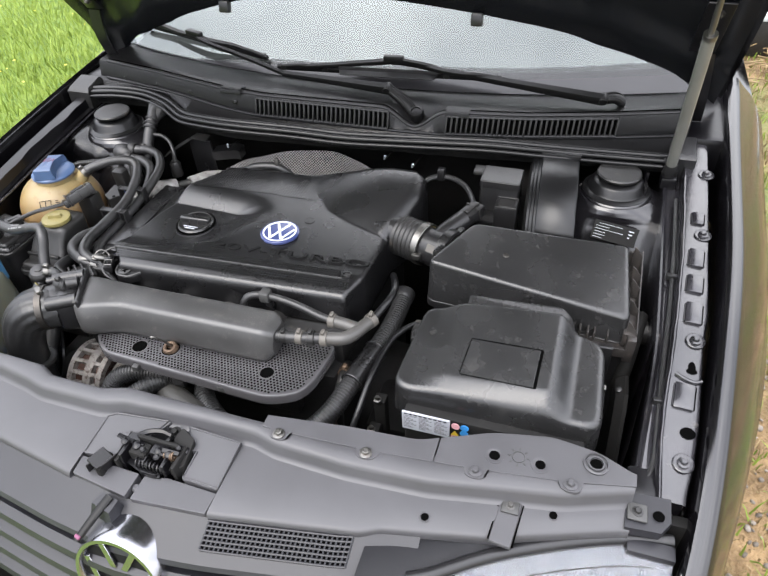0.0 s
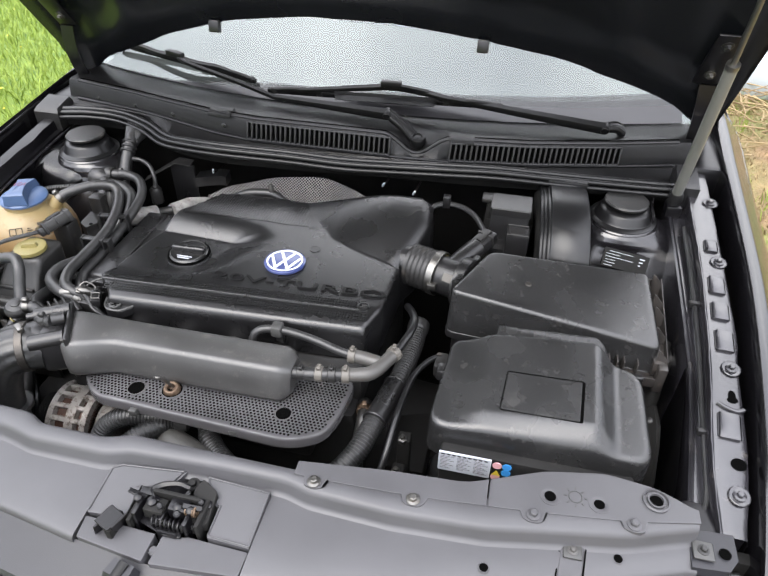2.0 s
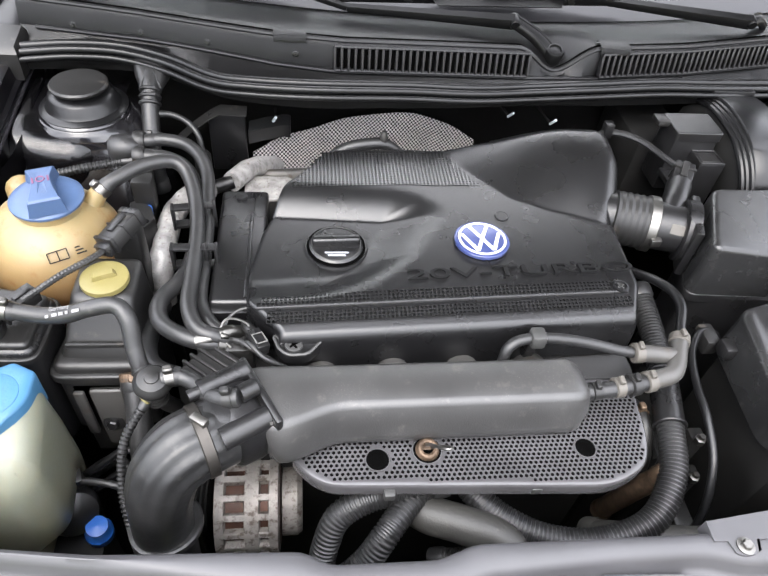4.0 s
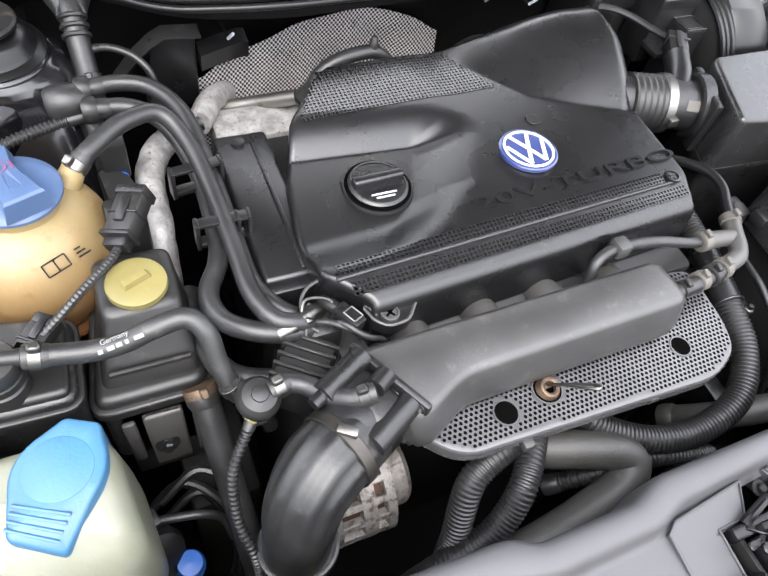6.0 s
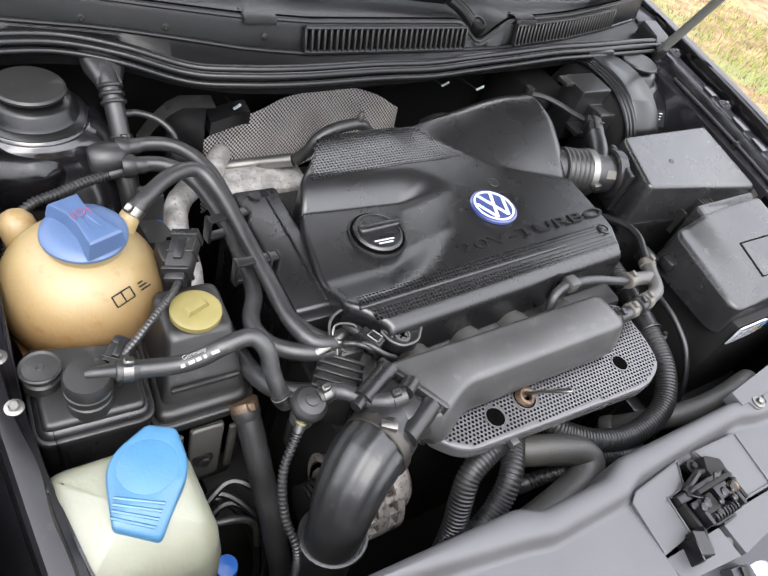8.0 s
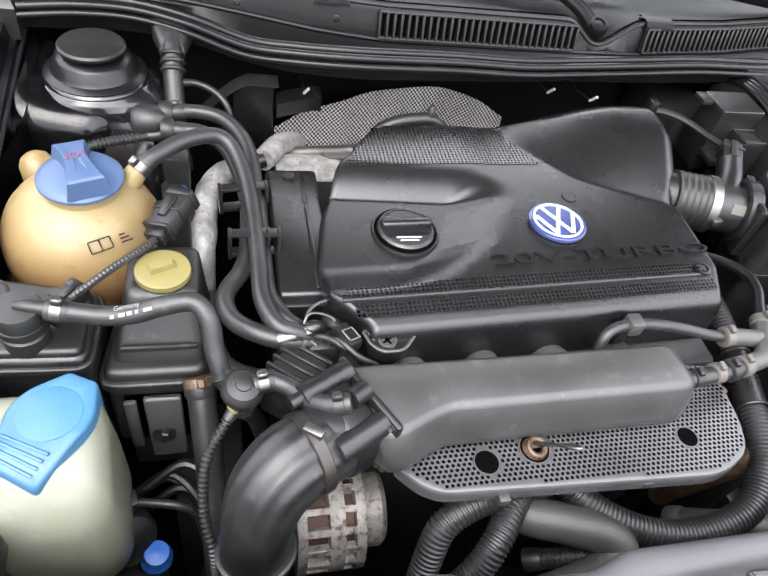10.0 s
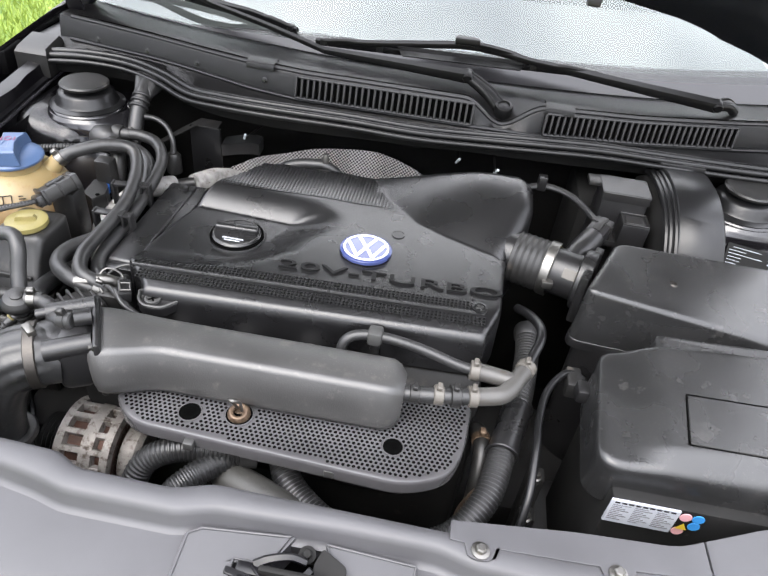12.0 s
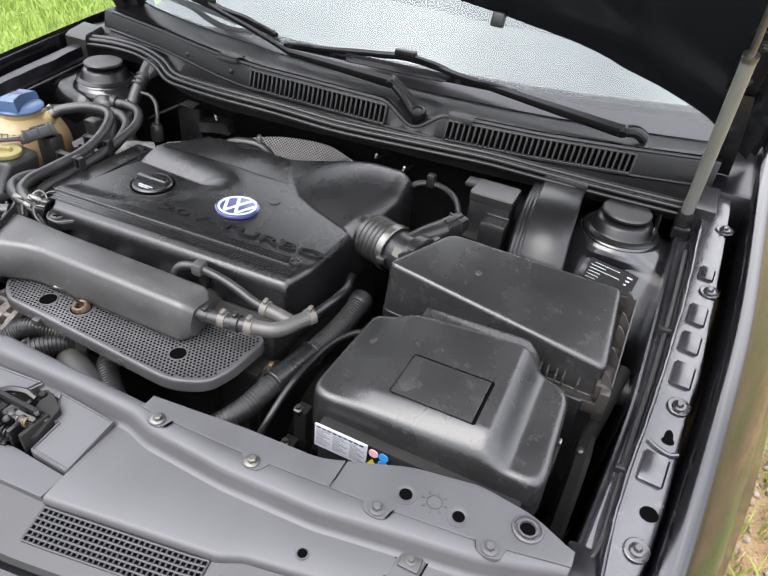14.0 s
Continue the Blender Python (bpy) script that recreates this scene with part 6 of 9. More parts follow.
part("timing_cap", lathe([(0, 0), (0.008, 0), (0.008, 0.003), (0, 0.004)], (-0.345, 0.852, 0.786), n=16), M_PLASTIC, tc)

SKEW = 0.05
XL = [(0.600, -0.282), (0.612, -0.290), (0.645, -0.322), (0.70, -0.326), (0.78, -0.312), (0.857, -0.284), (0.932, -0.214)]
XR = [(0.600, 0.140), (0.645, 0.157), (0.757, 0.162), (0.79, 0.178), (0.86, 0.197), (0.915, 0.196), (0.932, 0.186)]


def scoop_front(x):
    return along([(-0.03, 0.890), (0.0, 0.853), (0.03, 0.818), (0.08, 0.790), (0.155, 0.757), (0.2, 0.745)], x)


def cover_z(x, v):
    z = 0.816
    fold = 0.8137 - 0.11 * (x + 0.313)                     # front fold of the raised back
    pocket_x = along([(0.63, -0.215), (0.66, -0.170), (0.715, -0.110), (0.78, -0.072), (0.82, -0.066)], v)
    back = max(0.0, (v - fold) / 0.050)
    side = max(0.0, (x - pocket_x + 0.085) / 0.093)
    reach = min(1.0, math.hypot(back, side))
    sink = (1 - reach) ** 2 if back >= side else (1 - reach) ** 2 * (0.35 + 0.65 * back / max(side, 1e-6)) + (1 - smooth(0, 1, reach)) * 0.65 * (1 - back / max(side, 1e-6))
    z -= 0.0205 * sink * smooth(0.632, 0.70, v)
    z += 0.003 * min(1.0, back) * (1 - smooth(-0.12, -0.06, x))
    if x > -0.045:
        f = scoop_front(x)
        b = 0.945
        if v > f:
            w = (v - f) / (b - f)
            lift = 0.047 * smooth(-0.07, 0.14, x)
            z += lift * (1 - (1 - w / 0.8) ** 1.45 if w < 0.8 else 1 - 0.5 * ((w - 0.8) / 0.2) ** 2)
            z -= 0.014 * max(0.0, 1 - (soft_along(XR, v, 0.006) - x) / 0.024) ** 2
    z -= 0.0035 * (1 - smooth(0.598, 0.614, v)) + 0.004 * (1 - smooth(0.61, 0.65, v))
    return z


def cover_at(x, v, up=0.0):
    return (x, v + SKEW * x, cover_z(x, v) + up)


cover = thing("engine_cover", (-0.08, 0.76, 0.765), "matt black plastic engine cover with a round blue badge", "engine cover")


def cover_shell():
    bm = bmesh.new()
    nv, nu = 150, 160
    rows = []
    for j in range(nv + 1):
        v = 0.602 + 0.330 * j / nv
        a, b = soft_along(XL, v, 0.006), soft_along(XR, v, 0.006)
        row = [(a - 0.004, v + SKEW * a, 0.745), (a - 0.003, v + SKEW * a, cover_z(a, v) - 0.010), (a - 0.001, v + SKEW * a, cover_z(a, v) - 0.003)]
        for i in range(nu + 1):
            x = a + 0.003 + (b - a - 0.006) * i / nu
            row.append(cover_at(x, v))
        row += [(b + 0.001, v + SKEW * b, cover_z(b, v) - 0.003), (b + 0.003, v + SKEW * b, cover_z(b, v) - 0.010), (b + 0.005, v + SKEW * b, 0.735)]
        rows.append(row)

    def edge(row, dv, dz):
        return [(x, y + dv, z - dz if z > 0.75 else z) for x, y, z in row]
    lip = [edge(rows[0], -0.012, 0.060), edge(rows[0], -0.009, 0.018), edge(rows[0], -0.0065, 0.007), edge(rows[0], -0.003, 0.0015)]
    back = [edge(rows[-1], 0.003, 0.002), edge(rows[-1], 0.006, 0.008), edge(rows[-1], 0.010, 0.06)]
    vs = [[bm.verts.new(p) for p in r] for r in lip + rows + back]
    for a, b in zip(vs, vs[1:]):
        for i in range(len(a) - 1):
            bm.faces.new((a[i], a[i + 1], b[i + 1], b[i]))
    return bm


part("shell", cover_shell(), M_COVER, cover, "", 55)


part("vent_patch", perforated(lambda x, v, d: cover_at(x, v, 0.0009 + d), lambda x, v: -0.278 + (v - 0.848) * 0.62 < x < along([(0.845, -0.008), (0.89, -0.034), (0.93, -0.052)], v), -0.285, 0.0, 0.848, 0.930, 0.0052, 0.0019, 0.0014, False), [M_VENT, M_HOLE_SHADE], cover, "panel of fine square perforations", 20)
part("vent_strip", perforated(lambda x, v, d: cover_at(x, v, 0.0009 + d), lambda x, v: (-0.31 if v < 0.642 else -0.305) < x < 0.118, -0.317, 0.122, 0.6365, 0.6525, 0.0050, 0.0019, 0.0012, False), [M_VENT, M_HOLE_SHADE], cover, "band of fine perforations", 20)
part("vent_strip", perforated(lambda x, v, d: cover_at(x, v, 0.0009 + d), lambda x, v: x > -0.298 and x < 0.139, -0.300, 0.140, 0.6120, 0.6305, 0.0050, 0.0019, 0.0012, False), [M_VENT, M_HOLE_SHADE], cover, "band of fine perforations", 20)
bm = bmesh.new()
for v, h in ((0.6335, 0.0028), (0.6345, 0.0022)):
    tube([cover_at(-0.312 + 0.45 * i / 24, v, 0.0006) for i in range(25)], h * 0.8, 8, 2, bm)
part("strip_ridge", bm, M_COVER, cover)

em = Vector(cover_at(-0.030, 0.7305))
em_tilt = Matrix.Translation(em + Vector((0, 0, 0.0005))) @ Euler((radians(-2), 0, radians(3))).to_matrix().to_4x4()
bm = lathe([(0, 0), (0.0360, 0.0), (0.0360, 0.004), (0.0340, 0.0055), (0.0326, 0.0055), (0.0320, 0.0042), (0, 0.0046)], (0, 0, 0), n=48)
badge2 = part("badge", joined(None, bm, em_tilt), M_BADGE_BLUE, cover, "round blue badge with white bars")
strokes("badge_bar", EMBLEM, 0.0292, 0.0048, 0.0014, em_tilt @ Matrix.Translation((0, 0, 0.0044)), M_BADGE_WHITE, badge2)
part("badge_ring", joined(None, lathe([(0.0286, 0), (0.0314, 0), (0.0314, 0.0014), (0.0286, 0.0014), (0.0286, 0)], (0, 0, 0), n=48, caps=False), em_tilt @ Matrix.Translation((0, 0, 0.0044))), M_BADGE_WHITE, badge2)

oc = Vector((-0.2175, 0.738, cover_z(-0.2175, 0.738 + 0.011)))
oil = part("oil_cap", lathe([(0.041, -0.02), (0.0415, 0.0), (0.040, 0.003), (0.0375, 0.003), (0.0365, -0.004)], oc, n=44), M_COVER, cover, "round black oil filler cap")
part("cap_disc", lathe([(0, 0), (0.0345, 0), (0.0345, 0.006), (0.032, 0.008), (0, 0.008)], oc, n=40), M_COVER, oil)
part("cap_grip", box(-0.031, 0.031, -0.004, 0.009, 0.004, 0.018, 0.004, 3, m=Matrix.Translation(oc) @ Matrix.Rotation(0.05, 4, "Z")), M_COVER, oil)
part("cap_groove", ring(oc + Vector((0, 0, 0.0035)), (0, 0, 1), 0.0360, 0.0020, 40, 8), M_HOLE_SHADE, oil)
bm = bmesh.new()
for k, w in ((0, 0.030), (1, 0.022)):
    box(-w / 2, w / 2, -0.018 - 0.005 * k, -0.0158 - 0.005 * k, 0.008, 0.0086, 0, bm=bm, m=Matrix.Translation(oc))
part("cap_print", bm, M_WHITE, oil)
bm = ring(oc + Vector((0, 0, 0.0085)), (0, 0, 1), 0.0315, 0.0009, 36, 6)
part("cap_ring", bm, M_PLUM, oil)
for x, v in ((0.131, 0.6405),):
    part("cover_screw", lathe([(0, 0), (0.010, 0), (0.010, 0.003), (0.0075, 0.0035), (0.007, 0.0015), (0, 0.0015)], cover_at(x, v, 0.0005), n=24), M_COVER, cover)
    for turn in (0.5, 2.07):
        part("screw_cross", box(-0.0055, 0.0055, -0.0011, 0.0011, 0.0010, 0.0022, 0, m=Matrix.Translation(cover_at(x, v, 0.001)) @ Matrix.Rotation(turn, 4, "Z")), M_PLUM, cover)
tab = fillet([(-0.293, 0.594), (-0.222, 0.599), (-0.231, 0.592), (-0.254, 0.565), (-0.278, 0.564), (-0.290, 0.577)], [0.003, 0.003, 0.004, 0.008, 0.010, 0.006])
lug = part("screw_tab", prism(tab, 0.782, 0.7955, 0.002), M_COVER, cover, "triangular screw lug")
part("tab_rim", tube([(x, y, 0.7962) for x, y in offset(tab, 0.0015)] + [(tab[0][0], tab[0][1], 0.7962)], 0.0019, 6, straight=True), M_PLUM, lug)
part("tab_screw", lathe([(0, 0), (0.0098, 0), (0.0098, 0.003), (0.0078, 0.0035), (0.0072, 0.0022), (0, 0.0022)], (-0.270, 0.579, 0.7955), n=24), M_PLUM, lug)
for turn in (0.6, 2.17):
    part("screw_slot", box(-0.0055, 0.0055, -0.0011, 0.0011, 0, 0.0008, 0, m=Matrix.Translation((-0.270, 0.579, 0.7977)) @ Matrix.Rotation(turn, 4, "Z")), M_HOLE_SHADE, lug)
part("cover_hole", lathe([(0, 0), (0.0085, 0), (0.0085, 0.001), (0, 0.001)], cover_at(0.008, 0.7795, 0.0002), n=24), M_PLASTIC, cover)
part("hole_rim", ring(cover_at(0.008, 0.7795, 0.0008), (0, 0, 1), 0.0088, 0.0009, 24, 6), M_PLASTIC, cover)
part("corner_rim", tube([(-0.350, 0.607, 0.788), (-0.345, 0.622, 0.793), (-0.334, 0.631, 0.797), (-0.318, 0.634, 0.799), (-0.306, 0.631, 0.799), (-0.299, 0.618, 0.798), (-0.291, 0.600, 0.797), (-0.283, 0.580, 0.797)], 0.0019, 8, 4), M_PLUM, cover, "moulded edge of the cover corner")
letters("raised_text", "20V-TURBO", 0.0285, 0.0017, Matrix.Translation(cover_at(-0.136, 0.6665, 0.0012)) @ Matrix.Rotation(0.05, 4, "Z") @ Matrix.Diagonal((2.0, 0.84, 1, 1)), M_TEXT, cover, "raised black lettering")

# throat of the scoop and the air hose to the air mass meter
maf = thing("air_mass_meter", (0.235, 0.775, 0.78), "black air mass meter between engine cover and air box", "air mass meter")
pa, pb = Vector((0.146, 0.816, 0.797)), Vector((0.278, 0.770, 0.800))
ax = (pb - pa).normalized()
bm = tube([pa, pa.lerp(pb, 0.35), pa.lerp(pb, 0.7), pb], 0.034, 28, straight=True)
part("meter_body", bm, M_PLASTIC, maf)
part("bellows", lathe([(0.030, 0.0)] + [(0.0385 - 0.0018 * (i % 2), 0.003 + 0.0045 * i) for i in range(11)] + [(0.034, 0.052)], pa.lerp(pb, 0.24), ax, 32, caps=False), M_DUSTY, maf, "ribbed rubber bellows")
c = pa.lerp(pb, 0.63)
bm = lathe([(0.0385, -0.007), (0.0400, -0.006), (0.0400, 0.006), (0.0385, 0.007), (0.0365, 0.0)], c, ax, 36)
part("hose_clamp", bm, M_ZINC, maf, "bright steel hose clamp")
part("clamp_screw", box(-0.008, 0.008, -0.006, 0.006, -0.006, 0.006, 0.002, m=Matrix.Translation(c + Vector((-0.005, -0.038, 0.0)))), M_ZINC, maf)
part("meter_flange", lathe([(0.040, -0.01), (0.044, -0.008), (0.044, 0.008), (0.040, 0.01), (0.02, 0.0)], pb, ax, 24), M_PLASTIC, maf)
own = box(-0.011, 0.011, -0.007, 0.007, 0, 0.0006, 0)
own.transform(Matrix.Translation(pa.lerp(pb, 0.82) + Vector((-0.002, -0.0285, 0.0195))) @ Euler((radians(56), 0, radians(-20))).to_matrix().to_4x4())
part("meter_label", own, M_BEIGE, maf, "small cream label")
pl_dir = Vector((0.043, 0.075, 0.012)).normalized()
pl_m = pl_dir.to_track_quat("Y", "Z").to_matrix().to_4x4()
pl_m.translation = Vector((0.299, 0.861, 0.828))
plug = part("meter_plug", joined(None, box(-0.0145, 0.0145, -0.020, 0.022, -0.011, 0.012, 0.003), pl_m), M_PLASTIC, maf, "black connector plug")
part("plug_collar", joined(None, box(-0.0165, 0.0165, 0.004, 0.008, -0.012, 0.014, 0.001), pl_m), M_DUSTY, plug)
part("plug_latch", joined(None, box(-0.005, 0.005, -0.016, 0.018, 0.011, 0.016, 0.0015), pl_m), M_DUSTY, plug)
part("plug_nub", lathe([(0, 0), (0.005, 0), (0.005, 0.004), (0.003, 0.006), (0, 0.006)], (0.286, 0.838, 0.836), (-0.4, -0.2, 1), 14), M_DUSTY, plug)
part("plug_neck", tube([(0.250, 0.778, 0.812), (0.268, 0.808, 0.822), (0.288, 0.842, 0.826)], 0.0175, 18), M_PLASTIC, maf)
part("meter_plate", box(-0.006, 0.006, -0.044, 0.044, -0.048, 0.030, 0.003, m=Matrix.Translation((0.280, 0.765, 0.806)) @ Matrix.Rotation(radians(-20), 4, "Z")), M_PLASTIC, maf, "square mounting plate")
part("meter_tag", lathe([(0, 0), (0.006, 0), (0.007, 0.004), (0, 0.006)], (0.238, 0.806, 0.820), (0, 0.4, 1), 14), M_CREAM, maf, "small yellow plug")
part("meter_cable", tube([(0.302, 0.868, 0.832), (0.292, 0.905, 0.828), (0.272, 0.942, 0.830), (0.245, 0.962, 0.832), (0.214, 0.966, 0.832), (0.188, 0.952, 0.826), (0.17, 0.94, 0.79)], 0.0052, 8), M_RUBBER, maf)
part("cable_clip", box(-0.007, 0.007, -0.008, 0.008, -0.006, 0.018, 0.002, m=Matrix.Translation((0.216, 0.966, 0.832))), M_PLASTIC, maf, "black cable clip")


# ---- intake manifold, lower heat shield ----
man = thing("intake_manifold", (-0.13, 0.52, 0.70), "grey-black cast intake manifold, dusty at its end", "intake manifold")
rows = []
MX = [(-0.290, 0.010, 0.018), (-0.286, 0.003, 0.010), (-0.27, 0.0, 0.004), (-0.22, 0.0, 0.0), (0.02, 0.0, 0.0), (0.040, 0.0, 0.0), (0.050, 0.005, 0.004), (0.056, 0.013, 0.012)]
SEC = [(0.556, 0.742), (0.557, 0.786), (0.5545, 0.795), (0.548, 0.8005), (0.520, 0.802), (0.5045, 0.8022), (0.499, 0.8005), (0.4955, 0.796), (0.485, 0.763), (0.4845, 0.752), (0.488, 0.744), (0.500, 0.738)]
for i in range(40):
    x = -0.290 + 0.346 * i / 39
    sh = along([(a, b) for a, b, _ in MX], x)
    flare = 0.030 * smooth(-0.215, -0.285, x)
    rows.append([(x - 0.57 * (y - 0.48) * smooth(-0.2, -0.3, x), y + sh * (0.52 - y) / 0.036 + SKEW * 0.25 * x + (-flare * 0.9 if y < 0.52 else -flare * 0.15), z + (sh * (-0.8 if z > 0.77 else 0.8)) + flare * 0.25) for y, z in SEC])
part("plenum", loft(rows), M_PLENUM, man, "", 50)
for k in range(4):
    x = -0.24 + 0.085 * k
    part("runner", tube([(x, 0.54, 0.745), (x, 0.565, 0.748), (x, 0.59, 0.735), (x, 0.62, 0.72)], 0.022, 18), M_TEE, man, "grimy grey intake runner")
TH_AX = Vector((-0.88, -0.47, 0.03)).normalized()
th_q = TH_AX.to_track_quat("X", "Z").to_matrix().to_4x4()
TH = Matrix.Translation((-0.303, 0.507, 0.780)) @ th_q
thr = part("throttle_body", joined(None, box(0.004, 0.046, -0.040, 0.037, -0.036, 0.034, 0.012, 3), TH), M_PLASTIC, man, "black moulded throttle body")
part("throttle_flange", joined(None, box(-0.004, 0.004, -0.047, 0.044, -0.044, 0.0375, 0.003), TH), M_PLASTIC, thr)
part("throttle_neck", lathe([(0, 0.036), (0.0345, 0.036), (0.036, 0.040), (0.036, 0.052), (0.034, 0.062), (0, 0.062)], (-0.303, 0.507, 0.780), TH_AX, 36), M_PLASTIC, thr)
part("throttle_seam", joined(None, box(0.010, 0.044, -0.0012, 0.0012, 0.033, 0.0352, 0.0004, 1), TH), M_DARK, thr)
part("throttle_barrel", tube([TH @ Vector((0.000, -0.033, 0.031)), TH @ Vector((0.052, -0.033, 0.028))], 0.0115, 22, straight=True), M_PLASTIC, thr)
part("barrel_tip", tube([TH @ Vector((0.052, -0.033, 0.028)), TH @ Vector((0.064, -0.033, 0.027))], 0.0065, 16, straight=True), M_PLASTIC, thr)
part("throttle_barrel", tube([TH @ Vector((0.004, 0.026, 0.027)), TH @ Vector((0.054, 0.026, 0.023))], 0.0120, 22, straight=True), M_PLASTIC, thr)
part("throttle_stub", joined(None, box(0.006, 0.036, -0.058, -0.036, -0.034, -0.004, 0.004), TH), M_PLASTIC, thr)
part("hose_nipple", tube([TH @ Vector((0.004, -0.004, 0.040)), TH @ Vector((0.022, -0.002, 0.041))], 0.0095, 18, straight=True), M_PLASTIC, thr)
motor = part("throttle_motor", box(-0.024, 0.024, -0.030, 0.030, -0.045, 0.010, 0.006, m=Matrix.Translation((-0.362, 0.560, 0.776)) @ Matrix.Rotation(radians(-38), 4, "Z")), M_DARK, man, "finned throttle actuator")
for k in range(5):
    part("motor_fin", box(-0.0265, 0.0265, -0.002, 0.002, -0.03, 0.0135, 0.001, 1, m=Matrix.Translation((-0.362, 0.560, 0.776)) @ Matrix.Rotation(radians(-38), 4, "Z") @ Matrix.Translation((0, -0.022 + 0.011 * k, 0))), M_DUSTY, motor)
for dy, dz in ((-0.038, 0.030), (0.036, 0.030), (0.036, -0.034)):
    part("throttle_bolt", bolt(TH @ Vector((0.004, dy, dz)), TH_AX, 0.0055), M_DUSTY, thr)

shield_out = fillet([(-0.276, 0.474), (-0.243, 0.438), (0.075, 0.424), (0.120, 0.446), (0.134, 0.480), (0.142, 0.560), (0.05, 0.57), (-0.20, 0.53)], [0.012, 0.03, 0.035, 0.035, 0.03, 0.02, 0.02, 0.02])
SH_Z = 0.7405
hs = thing("lower_heat_cover", (-0.06, 0.49, 0.70), "dark grey perforated plastic cover below the intake manifold", "engine cover")
part("cover_plate", prism(shield_out, 0.722, SH_Z, 0.004), M_PERF, hs, "", 30)
inner = offset(shield_out, 0.0065)
HOLES = ((-0.181, 0.465, 0.0125), (0.054, 0.470, 0.0115), (-0.126, 0.474, 0.0155))
part("perforation", perforated(lambda x, y, d: (x, y, SH_Z + 0.0012 + d), lambda x, y: inside(inner, x, y) and all(math.hypot(x - a, y - b) > r + 0.003 for a, b, r in HOLES), -0.28, 0.145, 0.427, 0.565, 0.0058, 0.0019, 0.0009), [M_PERF, M_HOLE_SHADE], hs, "fine round perforations", 20)
# raised near-black discs: the depth of these holes is only painted shade
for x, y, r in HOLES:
    part("round_hole", lathe([(0, 0.0), (r, 0.0), (r, 0.0016), (0, 0.0016)], (x, y, SH_Z), n=28), M_HOLE_SHADE, hs)
    part("hole_edge", ring((x, y, SH_Z + 0.001), (0, 0, 1), r + 0.0006, 0.0011, 28, 6), M_PERF, hs)
for x in (-0.17, -0.01):
    part("edge_clip", box(x - 0.006, x + 0.006, 0.4265, 0.436, 0.722, 0.734, 0.002), M_PLUM, hs)
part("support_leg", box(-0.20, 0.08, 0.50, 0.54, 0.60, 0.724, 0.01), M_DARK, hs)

dip = thing("dipstick", (-0.126, 0.474, 0.70), "brass and grey oil dipstick with a loop handle", "dipstick")
part("dipstick_collar", lathe([(0.013, -0.02), (0.013, 0.003), (0.011, 0.006), (0.008, 0.006), (0.007, 0.0), (0, 0.0)], (-0.126, 0.474, 0.742), (0, -0.25, 1), 22), M_RUST, dip, "rusty collar")
part("dipstick_ring", ring((-0.126, 0.473, 0.7475), (0, -0.25, 1), 0.0085, 0.0028, 20, 8), M_RUST, dip)
part("dipstick_handle", tube([(-0.128, 0.476, 0.750), (-0.127, 0.462, 0.775), (-0.125, 0.446, 0.798), (-0.119, 0.438, 0.808), (-0.113, 0.443, 0.802), (-0.117, 0.458, 0.778), (-0.122, 0.472, 0.752)], 0.0017, 8), M_ZINC, dip, "bright wire loop")

# elbow of the intake pipe
elbow = thing("intake_elbow_hose", (-0.415, 0.415, 0.50), "thick black rubber intake elbow with a steel clamp", "hose")
epath = [(-0.335, 0.484, 0.779), (-0.356, 0.474, 0.782), (-0.376, 0.464, 0.779), (-0.393, 0.452, 0.766), (-0.403, 0.441, 0.738), (-0.407, 0.432, 0.695), (-0.409, 0.426, 0.62), (-0.41, 0.42, 0.50)]
def fluted(pts):
    path = spline(pts, 10)
    rings = []
    for i, (p, a, b) in enumerate(frames(path)):
        u = i / (len(path) - 1)
        r = along([(0.0, 0.034), (0.12, 0.0360), (0.3, 0.0372), (0.5, 0.0345), (0.7, 0.0315), (1.0, 0.031)], u)
        g = 0.024 * smooth(0.04, 0.16, u) * (1 - smooth(0.50, 0.66, u))
        rings.append([p + (a * math.cos(t) + b * math.sin(t)) * r * (1 + g * math.cos(13 * t)) * (1 + 0.002 * math.sin(i * 1.9)) for t in (k * math.tau / 78 for k in range(78))])
    return loft(rings)


part("elbow", fluted(epath), M_ELBOW, elbow)
d = (Vector(epath[2]) - Vector(epath[0])).normalized()
part("elbow_clamp", lathe([(0.0375, -0.006), (0.039, -0.005), (0.039, 0.005), (0.0375, 0.006), (0.036, 0.0)], Vector((-0.360, 0.472, 0.782)), d, 36), M_CLAMP, elbow, "dull steel worm-drive clamp")
part("clamp_worm", box(-0.009, 0.009, -0.0045, 0.0045, -0.004, 0.005, 0.0015, m=Matrix.Translation((-0.358, 0.471, 0.8205)) @ Matrix.Rotation(-0.6, 4, "Z")), M_ZINC, elbow)
part("elbow_band", lathe([(0.036, -0.004), (0.0385, -0.003), (0.0385, 0.003), (0.036, 0.004), (0.033, 0.0)], (-0.4053, 0.4325, 0.677), (0.04, -0.18, -1), 32), M_RUBBER, elbow)

# alternator
alt = thing("alternator", (-0.32, 0.50, 0.53), "weathered cast aluminium alternator with open cooling windows", "alternator")
AX0, AX1, AC, AR = -0.364, -0.288, (0.492, 0.597), 0.062
